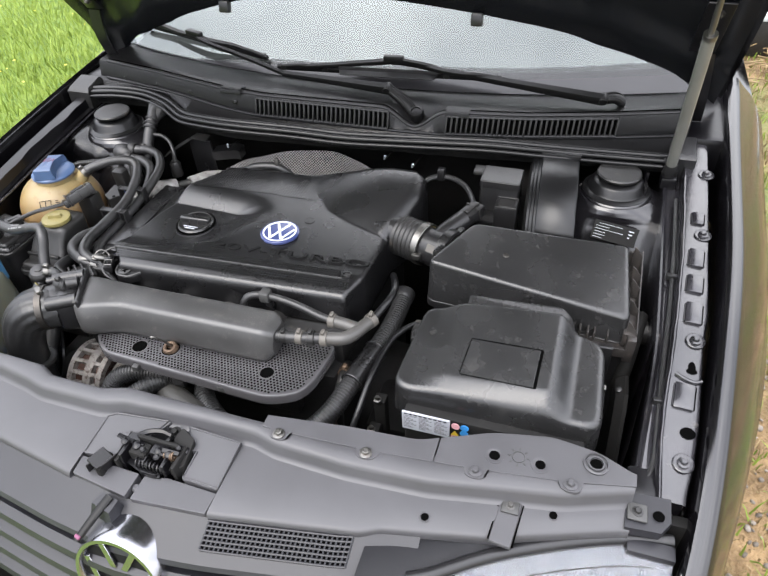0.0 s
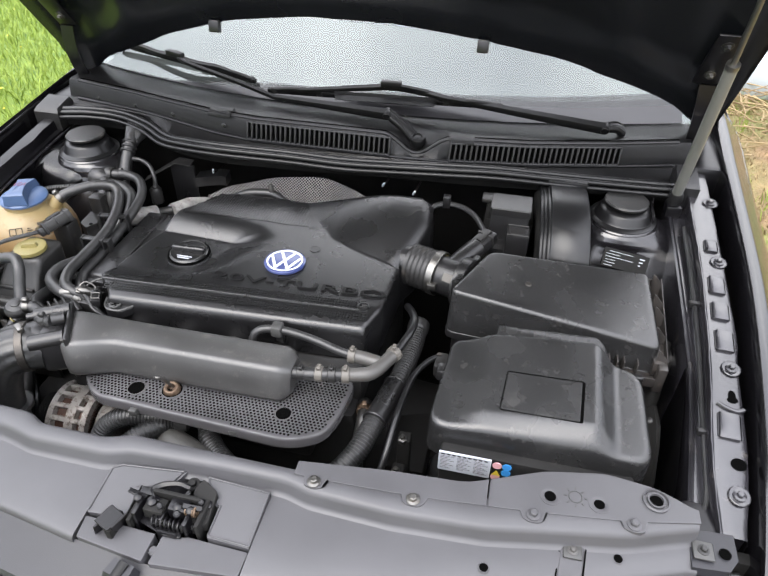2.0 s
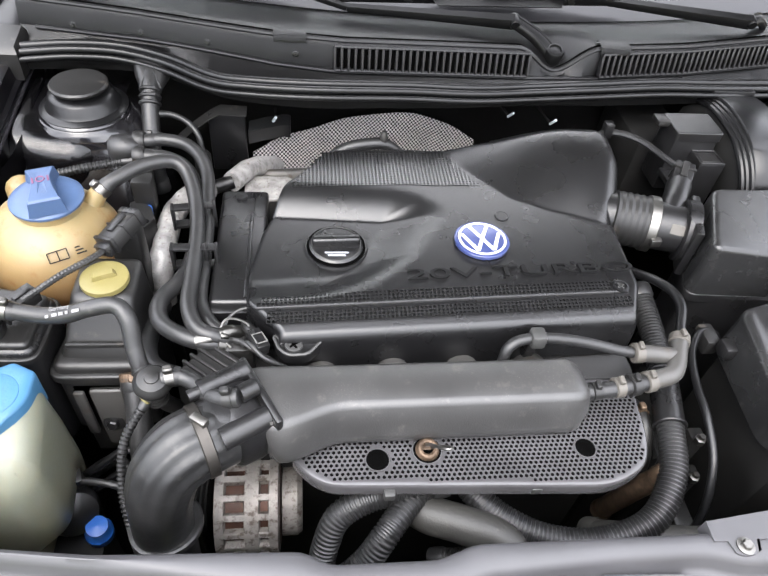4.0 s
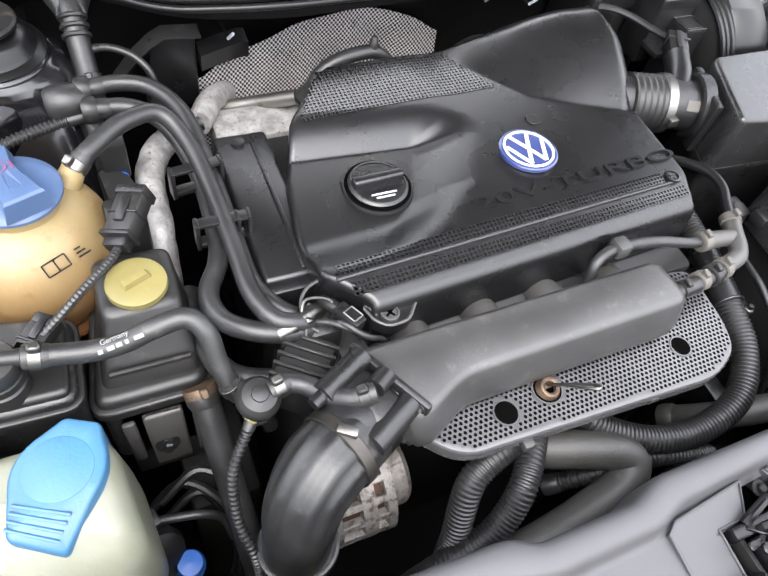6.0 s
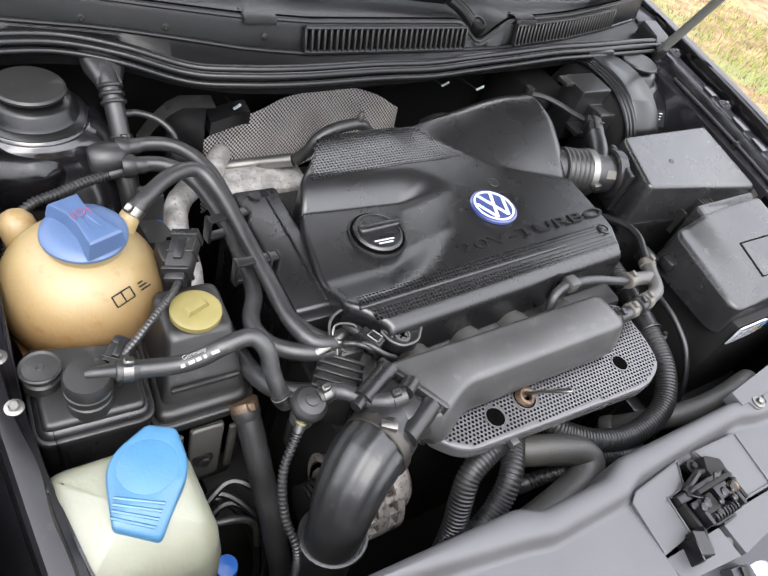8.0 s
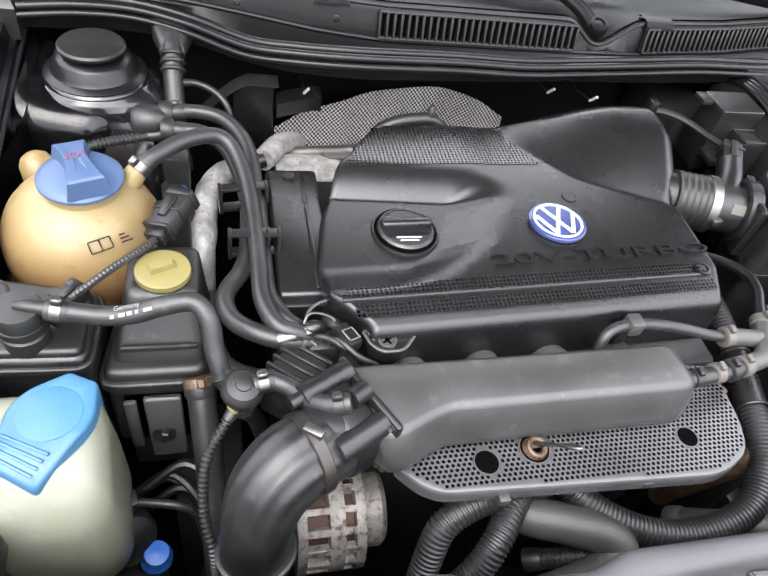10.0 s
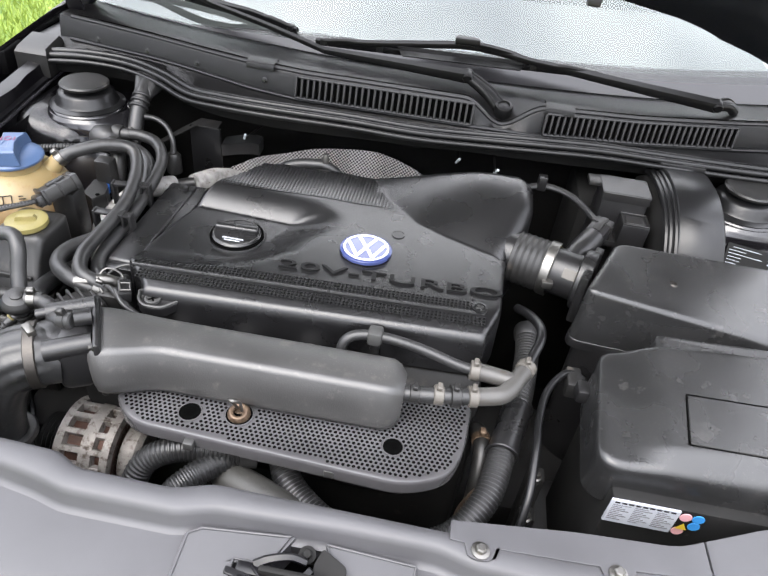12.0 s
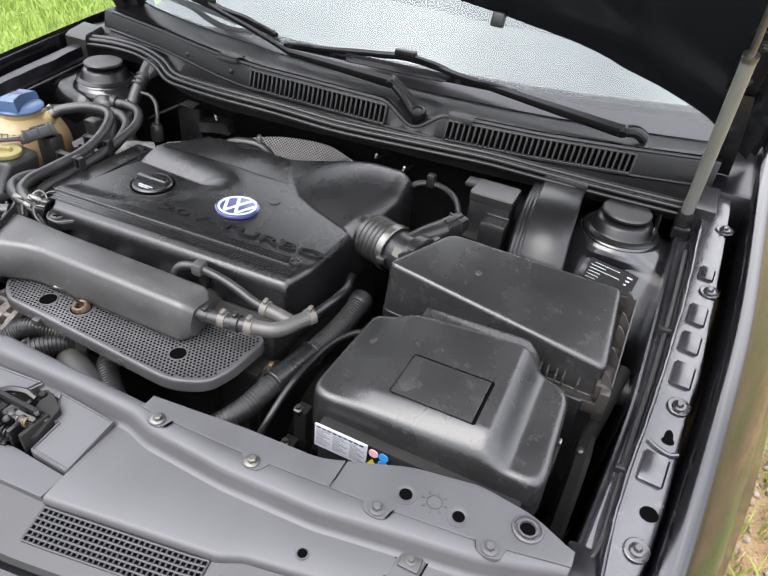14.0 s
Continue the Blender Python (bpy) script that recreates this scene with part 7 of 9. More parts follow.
part("core", lathe([(0, 0), (AR - 0.010, 0.0), (AR - 0.010, AX1 - AX0), (0, AX1 - AX0)], (AX0, *AC), (1, 0, 0), 40), M_COPPER, alt, "copper-brown windings")
for xa, xb in ((AX0, AX0 + 0.014), (AX0 + 0.034, AX0 + 0.054), (AX1 - 0.014, AX1)):
    part("case_band", lathe([(AR - 0.012, 0), (AR, 0.002), (AR, xb - xa - 0.002), (AR - 0.012, xb - xa)], (xa, *AC), (1, 0, 0), 44), M_ALU, alt)
for k in range(17):
    a = k * math.tau / 17
    own = box(AX0 + 0.004, AX1 - 0.004, -0.0040, 0.0040, AR - 0.013, AR - 0.0005, 0.001, 1)
    own.transform(Matrix.Translation((0, *AC)) @ Matrix.Rotation(a, 4, "X"))
    part("case_rib", own, M_ALU, alt)
part("rear_cap", lathe([(0.042, 0), (0.042, 0.018), (0.037, 0.024), (0, 0.024)], (AX1 + 0.002, *AC), (1, 0, 0), 36), M_ALU, alt, "pale rear cap")
part("pulley", lathe([(0.02, 0)] + [(0.034 - 0.004 * (k % 2), 0.003 * k) for k in range(9)] + [(0.02, 0.026)], (AX0 - 0.034, *AC), (1, 0, 0), 32), M_DARK, alt)
part("alternator_mount", box(-0.35, -0.29, 0.50, 0.56, 0.53, 0.60, 0.008), M_ALU, alt)

# woven shield over the exhaust side
bm = bmesh.new()
uvl = bm.loops.layers.uv.new("UVMap")
TOP = [(-0.345, 0.712), (-0.334, 0.722), (-0.30, 0.737), (-0.227, 0.757), (-0.134, 0.770), (-0.05, 0.768), (0.0, 0.755), (0.045, 0.725)]
DEEP = [(-0.345, 1.062), (-0.30, 1.074), (-0.227, 1.088), (-0.134, 1.108), (-0.05, 1.110), (0.045, 1.092)]
grid = []
for i in range(41):
    u = i / 40
    x = -0.345 + 0.39 * u
    zt, yt = soft_along(TOP, x, 0.02), soft_along(DEEP, x, 0.02)
    row = []
    for j in range(13):
        w = j / 12
        y = yt - 0.030 * (1 - w) + 0.003 * math.sin(u * 23 + w * 5)
        z = zt - 0.13 * (1 - w)
        row.append((bm.verts.new((x, y, z)), (x, z)))
    grid.append(row)
for i in range(40):
    for j in range(12):
        q = (grid[i][j], grid[i + 1][j], grid[i + 1][j + 1], grid[i][j + 1])
        f = bm.faces.new([p for p, _ in q])
        for lp, (_, uv) in zip(f.loops, q):
            lp[uvl].uv = uv
hshield = thing("exhaust_heat_shield", (-0.15, 1.08, 0.60), "silver dimpled aluminium heat shield behind the engine", "heat shield")
part("shield_sheet", bm, M_WOVEN, hshield, "", 60)
part("shield_stay", box(-0.27, -0.02, 0.94, 1.0, 0.55, 0.70, 0.01), M_DARK, hshield)
part("cover_hose", tube([(-0.232, 0.955, 0.752), (-0.222, 0.945, 0.775), (-0.212, 0.943, 0.796), (-0.19, 0.946, 0.808), (-0.16, 0.950, 0.812), (-0.135, 0.952, 0.810), (-0.11, 0.955, 0.79)], 0.0092, 12), M_RUBBER, hshield)
part("stay_nut", lathe([(0, -0.008), (0.006, -0.008), (0.006, 0.004), (0.0035, 0.012), (0, 0.013)], (-0.139, 0.951, 0.822), n=12), M_ZINC, hshield)
part("shield_fold", tube([(0.020, 0.985, 0.770), (0.028, 0.972, 0.790), (0.045, 0.966, 0.796), (0.065, 0.966, 0.790), (0.075, 0.97, 0.77)], lambda u: 0.011 - 0.003 * u, 12), M_DARK, hshield, "dark crumpled end of the shield")

# silver sleeved pipes
sp = thing("sleeved_pipe", (-0.42, 0.85, 0.55), "pipe in a crinkled silver heat sleeve", "pipe")
part("sleeve", tube([(-0.306, 1.074, 0.640), (-0.305, 1.078, 0.662), (-0.308, 1.066, 0.684), (-0.322, 1.034, 0.708), (-0.345, 0.992, 0.732), (-0.370, 0.945, 0.740)], lambda u: 0.0160 + 0.0003 * math.sin(u * 47) + 0.0003 * math.sin(u * 29 + 1), 16, 12), M_FOIL, sp)
part("sleeve", tube([(-0.404, 0.938, 0.733), (-0.428, 0.906, 0.742), (-0.443, 0.872, 0.744), (-0.449, 0.835, 0.742), (-0.450, 0.800, 0.738), (-0.453, 0.774, 0.726), (-0.454, 0.76, 0.67)], lambda u: 0.0165 + 0.0003 * math.sin(u * 61) + 0.0003 * math.sin(u * 37 + 1), 16, 14), M_FOIL, sp)
part("clamp", tube([(-0.368, 0.948, 0.739), (-0.405, 0.935, 0.733)], 0.011, 12, straight=True), M_DUSTY, sp)
part("pipe_tail", tube([(-0.455, 0.76, 0.67), (-0.45, 0.75, 0.55), (-0.44, 0.74, 0.45)], 0.011, 12), M_DUSTY, sp)
sp2 = thing("steel_pipe", (-0.3, 0.93, 0.7), "bright steel coolant pipe across the engine back", "pipe")
part("pipe", tube([(-0.325, 1.010, 0.704), (-0.28, 0.990, 0.722), (-0.235, 0.960, 0.748)], 0.0105, 14), M_STEEL, sp2)
part("head_edge", box(-0.352, -0.215, 0.925, 0.985, 0.685, 0.724, 0.004), M_FOIL, sp2, "pale cast flange")

# ---- fluid tanks ----
cool = thing("coolant_tank", (-0.577, 0.775, 0.66), "amber translucent coolant tank with a blue screw cap", "coolant tank")
TC = Vector((-0.5755, 0.775, 0.757))
prof = []
for k in range(25):
    a = -math.pi / 2 + math.pi * k / 24
    prof.append((0.0855 * math.cos(a) ** 0.78 if abs(math.cos(a)) > 1e-6 else 0.0, 0.078 * math.sin(a)))
part("tank", lathe(prof, TC, n=48), M_COOLANT, cool, "", 60)
part("tank_seam", lathe([(0.072, -0.004), (0.0868, -0.003), (0.0880, 0.0), (0.0868, 0.003), (0.072, 0.004)], TC + Vector((0, 0, -0.044)), n=56, caps=False), M_COOLANT, cool)
part("neck", lathe([(0.038, -0.01), (0.038, 0.010), (0.034, 0.012)], TC + Vector((0.006, 0, 0.070)), n=36), M_COOLANT, cool)
CC = Vector((-0.569, 0.777, 0.838))
cap = part("screw_cap", lathe([(0, 0), (0.0415, 0.0), (0.0428, 0.0015), (0.0428, 0.0045), (0.0405, 0.007), (0.030, 0.0105), (0, 0.0125)], CC, n=52), M_BLUE, cool, "blue screw cap with a worn red mark")
grip = [(-0.016, 0.036, 0.0235), (0.016, 0.036, 0.0235), (0.011, 0.012, 0.027), (0.012, -0.010, 0.030), (0.0175, -0.039, 0.0305), (-0.0175, -0.039, 0.0305), (-0.012, -0.010, 0.030), (-0.011, 0.012, 0.027)]
rows = []
for k, up in ((1.22, -1.0), (1.10, -0.55), (1.02, -0.12), (0.97, -0.03), (0.90, 0.0), (0.3, 0.0)):
    rows.append([(x * k, y * (1 - (1 - k) * 0.5) if k < 1 else y * min(k, 1.04), 0.008 + (h - 0.008) * (1 + up) if up < -0.2 else h + up * 0.02) for x, y, h in grip])
gm = Matrix.Translation(CC) @ Matrix.Rotation(radians(20), 4, "Z")
part("cap_grip", joined(None, loft(rows), gm), M_BLUE, cap, "", 30)
bm = ring((0, 0.004, 0.0292), (0, -0.08, 1), 0.0045, 0.0007, 18, 6)
for x0 in (-0.0085, 0.0085):
    box(x0 - 0.0009, x0 + 0.0009, -0.002, 0.008, 0.0288, 0.0298, 0, bm=bm)
part("cap_mark", joined(None, bm, gm), M_MARK, cap, "worn red warning mark")
part("outlet", tube([(-0.530, 0.795, 0.812), (-0.515, 0.804, 0.832)], lambda u: 0.014 - 0.003 * u, 16), M_COOLANT, cool)
part("vent_knob", lathe([(0.020, -0.03), (0.0195, 0.0), (0.0185, 0.012), (0.014, 0.020), (0.007, 0.024), (0, 0.025)], (-0.624, 0.836, 0.800), (-0.2, 0.25, 0.9), 28), M_COOLANT, cool)
part("tank_foot", lathe([(0, 0), (0.066, 0), (0.074, 0.02), (0.080, 0.045)], (-0.577, 0.775, 0.655), n=40), M_FLUID, cool, "red coolant showing in the base")
bm = bmesh.new()
for x0, w, h in ((-0.011, 0.0012, 0.012), (0.0, 0.0012, 0.012), (0.011, 0.0012, 0.012)):
    box(x0 - w / 2, x0 + w / 2, -h / 2, h / 2, 0, 0.001, 0, bm=bm)
for y0 in (-0.006, 0.006):
    box(-0.011, 0.011, y0 - 0.0006, y0 + 0.0006, 0, 0.001, 0, bm=bm)
for k in range(3):
    box(0.020, 0.032 - 0.003 * k, -0.005 + 0.004 * k, -0.0035 + 0.004 * k, 0, 0.001, 0, bm=bm)
sy_n = Vector((3.36, -8.0, 8.2)).normalized()
sy_m = Matrix.Translation(TC + Vector((0.0274, -0.0655, 0.0512))) @ sy_n.to_track_quat("Z", "Y").to_matrix().to_4x4() @ Matrix.Rotation(radians(4), 4, "Z")
part("moulded_symbol", joined(None, bm, sy_m), M_PRINT, cool, "black printed manual symbol")
own = box(-0.014, 0.014, -0.026, 0.026, -0.010, 0.010, 0.003)
own.transform(Matrix.Translation((-0.478, 0.738, 0.826)) @ Euler((radians(10), radians(-18), radians(-32))).to_matrix().to_4x4())
lc = thing("level_sensor_plug", (-0.478, 0.738, 0.80), "black sensor plug with a thin braided cable", "plug")
pbody = part("plug_body", own, M_DUSTY, lc)
pm_ = Matrix.Translation((-0.478, 0.738, 0.826)) @ Euler((radians(10), radians(-18), radians(-32))).to_matrix().to_4x4()
for y0, y1 in ((-0.028, -0.023), (-0.004, -0.001), (0.018, 0.027)):
    part("plug_collar", joined(None, box(-0.0152, 0.0152, y0, y1, -0.0112, 0.0114, 0.0012), pm_), M_PLASTIC, pbody)
part("plug_latch", joined(None, box(-0.005, 0.005, -0.014, 0.014, 0.009, 0.0135, 0.0015), pm_), M_PLASTIC, pbody)
own = box(-0.011, 0.011, -0.008, 0.008, -0.008, 0.008, 0.002)
own.transform(Matrix.Translation((-0.492, 0.714, 0.818)) @ Euler((radians(10), radians(-18), radians(-32))).to_matrix().to_4x4())
part("plug_tip", own, M_PLASTIC, lc)
part("plug_cable", ribbed([(-0.486, 0.722, 0.818), (-0.50, 0.695, 0.822), (-0.53, 0.665, 0.822), (-0.555, 0.645, 0.815), (-0.575, 0.632, 0.808)], 0.0042, 0.004, 0.0006, 8), M_RUBBER, lc)
own = box(-0.011, 0.011, -0.022, 0.022, -0.008, 0.008, 0.002)
own.transform(Matrix.Translation((-0.573, 0.637, 0.806)) @ Euler((0, 0, radians(-36))).to_matrix().to_4x4())
endp = part("cable_end_plug", own, M_DUSTY, lc)
em_ = Matrix.Translation((-0.573, 0.637, 0.806)) @ Euler((0, 0, radians(-36))).to_matrix().to_4x4()
for y0, y1, w in ((-0.023, -0.019, 0.0125), (-0.006, -0.003, 0.0118), (0.012, 0.022, 0.0090)):
    part("plug_collar", joined(None, box(-w, w, y0, y1, -0.009, 0.0092, 0.001), em_), M_PLASTIC, endp)
for x0 in (-0.006, 0.006):
    part("plug_window", joined(None, box(x0 - 0.003, x0 + 0.003, -0.017, -0.009, 0.007, 0.0084, 0.0003, 1), em_), M_HOLE_SHADE, endp)
part("plug_latch", joined(None, box(-0.0035, 0.0035, -0.003, 0.018, 0.0075, 0.0105, 0.001), em_), M_PLASTIC, endp)
part("plug_bracket", box(-0.500, -0.462, 0.742, 0.775, 0.70, 0.815, 0.006), M_DUSTY, lc)

ps = thing("power_steering_reservoir", (-0.49, 0.65, 0.62), "dusty black steering fluid reservoir with a yellow cap", "fluid reservoir")
psb = fillet([(-0.548, 0.592), (-0.444, 0.592), (-0.436, 0.700), (-0.530, 0.715)], 0.016)
part("reservoir_base", prism(psb, 0.62, 0.745, 0.008), M_DUSTY, ps)
part("base_flange", prism(offset(psb, -0.006), 0.722, 0.733, 0.003), M_DUSTY, ps)
def shrunk(pts, k, dy):
    cx, cy = sum(p[0] for p in pts) / len(pts), sum(p[1] for p in pts) / len(pts)
    return [(cx + (x - cx) * k, cy + dy + (y - cy) * k) for x, y in pts]


ps_low = fillet([(-0.538, 0.606), (-0.446, 0.602), (-0.441, 0.700), (-0.530, 0.708)], 0.012)
ps_top = fillet([(-0.522, 0.643), (-0.453, 0.641), (-0.451, 0.710), (-0.521, 0.711)], 0.014)
rings = [[(x, y, 0.742) for x, y in ps_low], [(x, y, 0.750) for x, y in offset(ps_low, 0.002)]]
for k, z in ((0.25, 0.764), (0.55, 0.781), (0.85, 0.797), (0.97, 0.803)):
    rings.append([(a[0] + (b[0] - a[0]) * k, a[1] + (b[1] - a[1]) * k, z) for a, b in zip(offset(ps_low, 0.003), ps_top)])
rings += [[(x, y, 0.806) for x, y in offset(ps_top, 0.003)], [(x, y, 0.807) for x, y in offset(ps_top, 0.009)]]
part("reservoir_top", loft(rings), M_DUSTY, ps, "", 45)
part("body_rib", box(-0.528, -0.455, 0.607, 0.612, 0.760, 0.767, 0.002), M_DUSTY, ps)
psc = Vector((-0.486, 0.668, 0.807))
part("reservoir_cap", lathe([(0, 0), (0.0255, 0), (0.0272, 0.0025), (0.0268, 0.008), (0.0235, 0.0095), (0.012, 0.0090), (0, 0.0092)], psc, n=44), M_CREAM, ps, "dirty yellow cap")
part("cap_knob", joined(None, loft([[(-0.012 * k, -0.0045 * k, z), (0.012 * k, -0.0035 * k, z), (0.012 * k, 0.0035 * k, z), (-0.012 * k, 0.0045 * k, z)] for k, z in ((1.15, 0.0), (1.0, 0.005), (0.85, 0.0065))]), Matrix.Translation(psc + Vector((0, 0, 0.0085))) @ Matrix.Rotation(0.35, 4, "Z")), M_CREAM, ps)
part("reservoir_bracket", box(-0.533, -0.455, 0.592, 0.600, 0.56, 0.712, 0.003), M_DUSTY, ps, "dusty bracket plate")
part("bracket_tongue", prism(fillet([(-0.512, 0.585), (-0.474, 0.585), (-0.474, 0.594), (-0.512, 0.594)], 0.003), 0.590, 0.706, 0.004), M_TEE, ps)
part("bracket_tongue", box(-0.532, -0.519, 0.586, 0.593, 0.610, 0.700, 0.003), M_TEE, ps, "worn pale edge")
part("bracket_tongue", box(-0.466, -0.456, 0.586, 0.593, 0.590, 0.690, 0.003), M_TEE, ps, "worn pale edge")
part("bracket_bolt", bolt((-0.496, 0.585, 0.640), (0, -1, 0.35), 0.0125), M_PLASTIC, ps)

can = thing("fuel_vapour_canister", (-0.60, 0.64, 0.60), "black plastic canister with two round caps", "canister")
cb = fillet([(-0.653, 0.590), (-0.553, 0.586), (-0.548, 0.672), (-0.650, 0.694)], 0.014)
part("canister_body", prism(cb, 0.60, 0.780, 0.008), M_PLASTIC, can)
part("canister_lid", prism(offset(cb, 0.005), 0.76, 0.787, 0.005), M_DUSTY, can)
part("lid_lip", prism(offset(cb, -0.004), 0.764, 0.771, 0.002), M_DUSTY, can)
cap_at = Vector((-0.604, 0.611, 0.784))
part("canister_cap", lathe([(0.0205, 0), (0.0205, 0.016), (0.0185, 0.0175), (0.0185, 0.020), (0.0215, 0.022), (0.0215, 0.030), (0.0200, 0.0305), (0.0200, 0.033), (0.0215, 0.0345), (0.0212, 0.044), (0.0195, 0.0475), (0, 0.0485)], cap_at, n=40), M_DUSTY, can, "tall ribbed black cap")
part("cap_port", tube([(-0.606, 0.611, 0.8325), (-0.596, 0.610, 0.8325), (-0.578, 0.609, 0.829)], lambda u: 0.0035 + 0.0045 * u, 14), M_DUSTY, can)
part("canister_cap", lathe([(0.0165, 0), (0.0165, 0.012), (0.014, 0.014), (0.014, 0.018), (0.0180, 0.020), (0.0185, 0.026), (0.0170, 0.0275), (0.0150, 0.0255), (0.004, 0.0262), (0.003, 0.0275), (0, 0.0272)], (-0.638, 0.645, 0.786), n=40), M_DUSTY, can, "flat round black cap")

wash = thing("washer_tank", (-0.59, 0.50, 0.40), "milky plastic washer fluid tank with a light blue flap cap", "washer tank")
wo = fillet([(-0.668, 0.566), (-0.532, 0.566), (-0.520, 0.46), (-0.538, 0.438), (-0.66, 0.43)], [0.032, 0.034, 0.03, 0.022, 0.032], 8)


def wash_z(x, y):
    return 0.779 - 0.05 * smooth(0.50, 0.42, y) - 0.01 * smooth(-0.55, -0.52, x)


rings = []
for z, o in ((0.42, 0.012), (0.48, 0.006), (0.515, 0.003), (0.54, 0.001), (0.56, 0.0), (0.58, -0.001), (0.60, -0.002), (0.63, -0.002), (0.66, -0.001), (0.70, 0.0)):
    waist = 0.055 * math.exp(-((z - 0.572) / 0.032) ** 2)          # moulded recess for the pump
    rings.append([(x - waist * smooth(-0.60, -0.53, x) * (1 - smooth(0.52, 0.56, y)), y, z) for x, y in offset(wo, o)])
for k in range(6):
    a = math.pi / 2 * k / 5
    rings.append([(x, y, wash_z(x, y) - 0.022 * (1 - math.sin(a))) for x, y in offset(wo, 0.004 + 0.020 * (1 - math.cos(a)))])
top_ring = offset(wo, 0.024)
for k in range(1, 12):
    f = k / 12
    rings.append([(x + (-0.595 - x) * f, y + (0.50 - y) * f, wash_z(x + (-0.595 - x) * f, y + (0.50 - y) * f)) for x, y in top_ring])
part("tank", loft(rings), M_WASHER, wash, "", 60)
bo = fillet([(-0.564, 0.570), (-0.539, 0.558), (-0.538, 0.516), (-0.580, 0.466), (-0.6155, 0.486), (-0.608, 0.548)], [0.004, 0.004, 0.03, 0.005, 0.005, 0.03], 6)
flap = part("flap_cap", domed(bo, 0.740, lambda x, y: wash_z(x, y) + 0.009, 0.003), M_BLUE_LIGHT, wash, "light blue flap cap", 45)
part("flap_disc", lathe([(0.0, 0.0), (0.0265, 0.0), (0.0265, 0.0008), (0.0255, 0.0012), (0, 0.0012)], (-0.574, 0.528, wash_z(-0.574, 0.528) + 0.0086), (0, 0, 1), 36), M_BLUE_LIGHT, flap)
for k in range(4):
    a, b = Vector((-0.5700 - 0.0040 * k, 0.4900 - 0.0048 * k, 0)), Vector((-0.6080 - 0.0022 * k, 0.5100 - 0.0053 * k, 0))
    for p in (a, b):
        p.z = wash_z(p.x, p.y) + 0.0095
    part("flap_ridge", tube([a, b], 0.0016, 6, straight=True), M_BLUE_LIGHT, flap)
pump = thing("washer_pump", (-0.55, 0.47, 0.5), "black washer pump with a bright blue fitting", "pump")
part("pump_body", lathe([(0, -0.02), (0.022, -0.02), (0.029, -0.008), (0.030, 0.004), (0.026, 0.014), (0.014, 0.020), (0, 0.021)], (-0.533, 0.490, 0.598), (0.35, -0.55, 0.5), 28), M_PLASTIC, pump)
part("pump_plug", box(-0.009, 0.009, -0.012, 0.012, -0.008, 0.008, 0.002, m=Matrix.Translation((-0.532, 0.512, 0.630)) @ Matrix.Rotation(radians(-70), 4, "Z")), M_DUSTY, pump)
part("pump_cable", tube([(-0.530, 0.512, 0.632), (-0.505, 0.508, 0.633), (-0.479, 0.503, 0.630), (-0.462, 0.498, 0.61), (-0.455, 0.49, 0.56)], 0.0045, 10), M_RUBBER, pump)
part("blue_fitting", lathe([(0, 0), (0.013, 0), (0.016, 0.004), (0.0165, 0.018), (0.0135, 0.022), (0.0125, 0.036), (0, 0.038)], (-0.507, 0.474, 0.560), (0.1, -0.1, 1), 24), M_BLUE_FIT, pump, "bright blue fitting")
part("fitting_pin", lathe([(0, 0), (0.007, 0), (0.006, 0.022), (0, 0.022)], (-0.507, 0.473, 0.540), (0.1, -0.1, 1), 14), M_PLASTIC, pump)
for k, (dx, dy, dz) in enumerate(((0, 0, 0), (0.012, -0.008, -0.02), (-0.004, 0.01, -0.03), (0.018, 0.004, 0.012))):
    part("pump_hose", tube([(-0.535 + dx, 0.53 + dy, 0.60 + dz), (-0.49 + dx, 0.545 + dy, 0.62 + dz), (-0.455 + dx, 0.51 + dy, 0.60 + dz), (-0.45 + dx, 0.47 + dy, 0.55 + dz), (-0.475 + dx, 0.44 + dy, 0.50 + dz)], 0.0050, 8), M_SEAL, pump)
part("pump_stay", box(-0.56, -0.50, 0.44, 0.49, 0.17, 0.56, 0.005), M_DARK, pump)

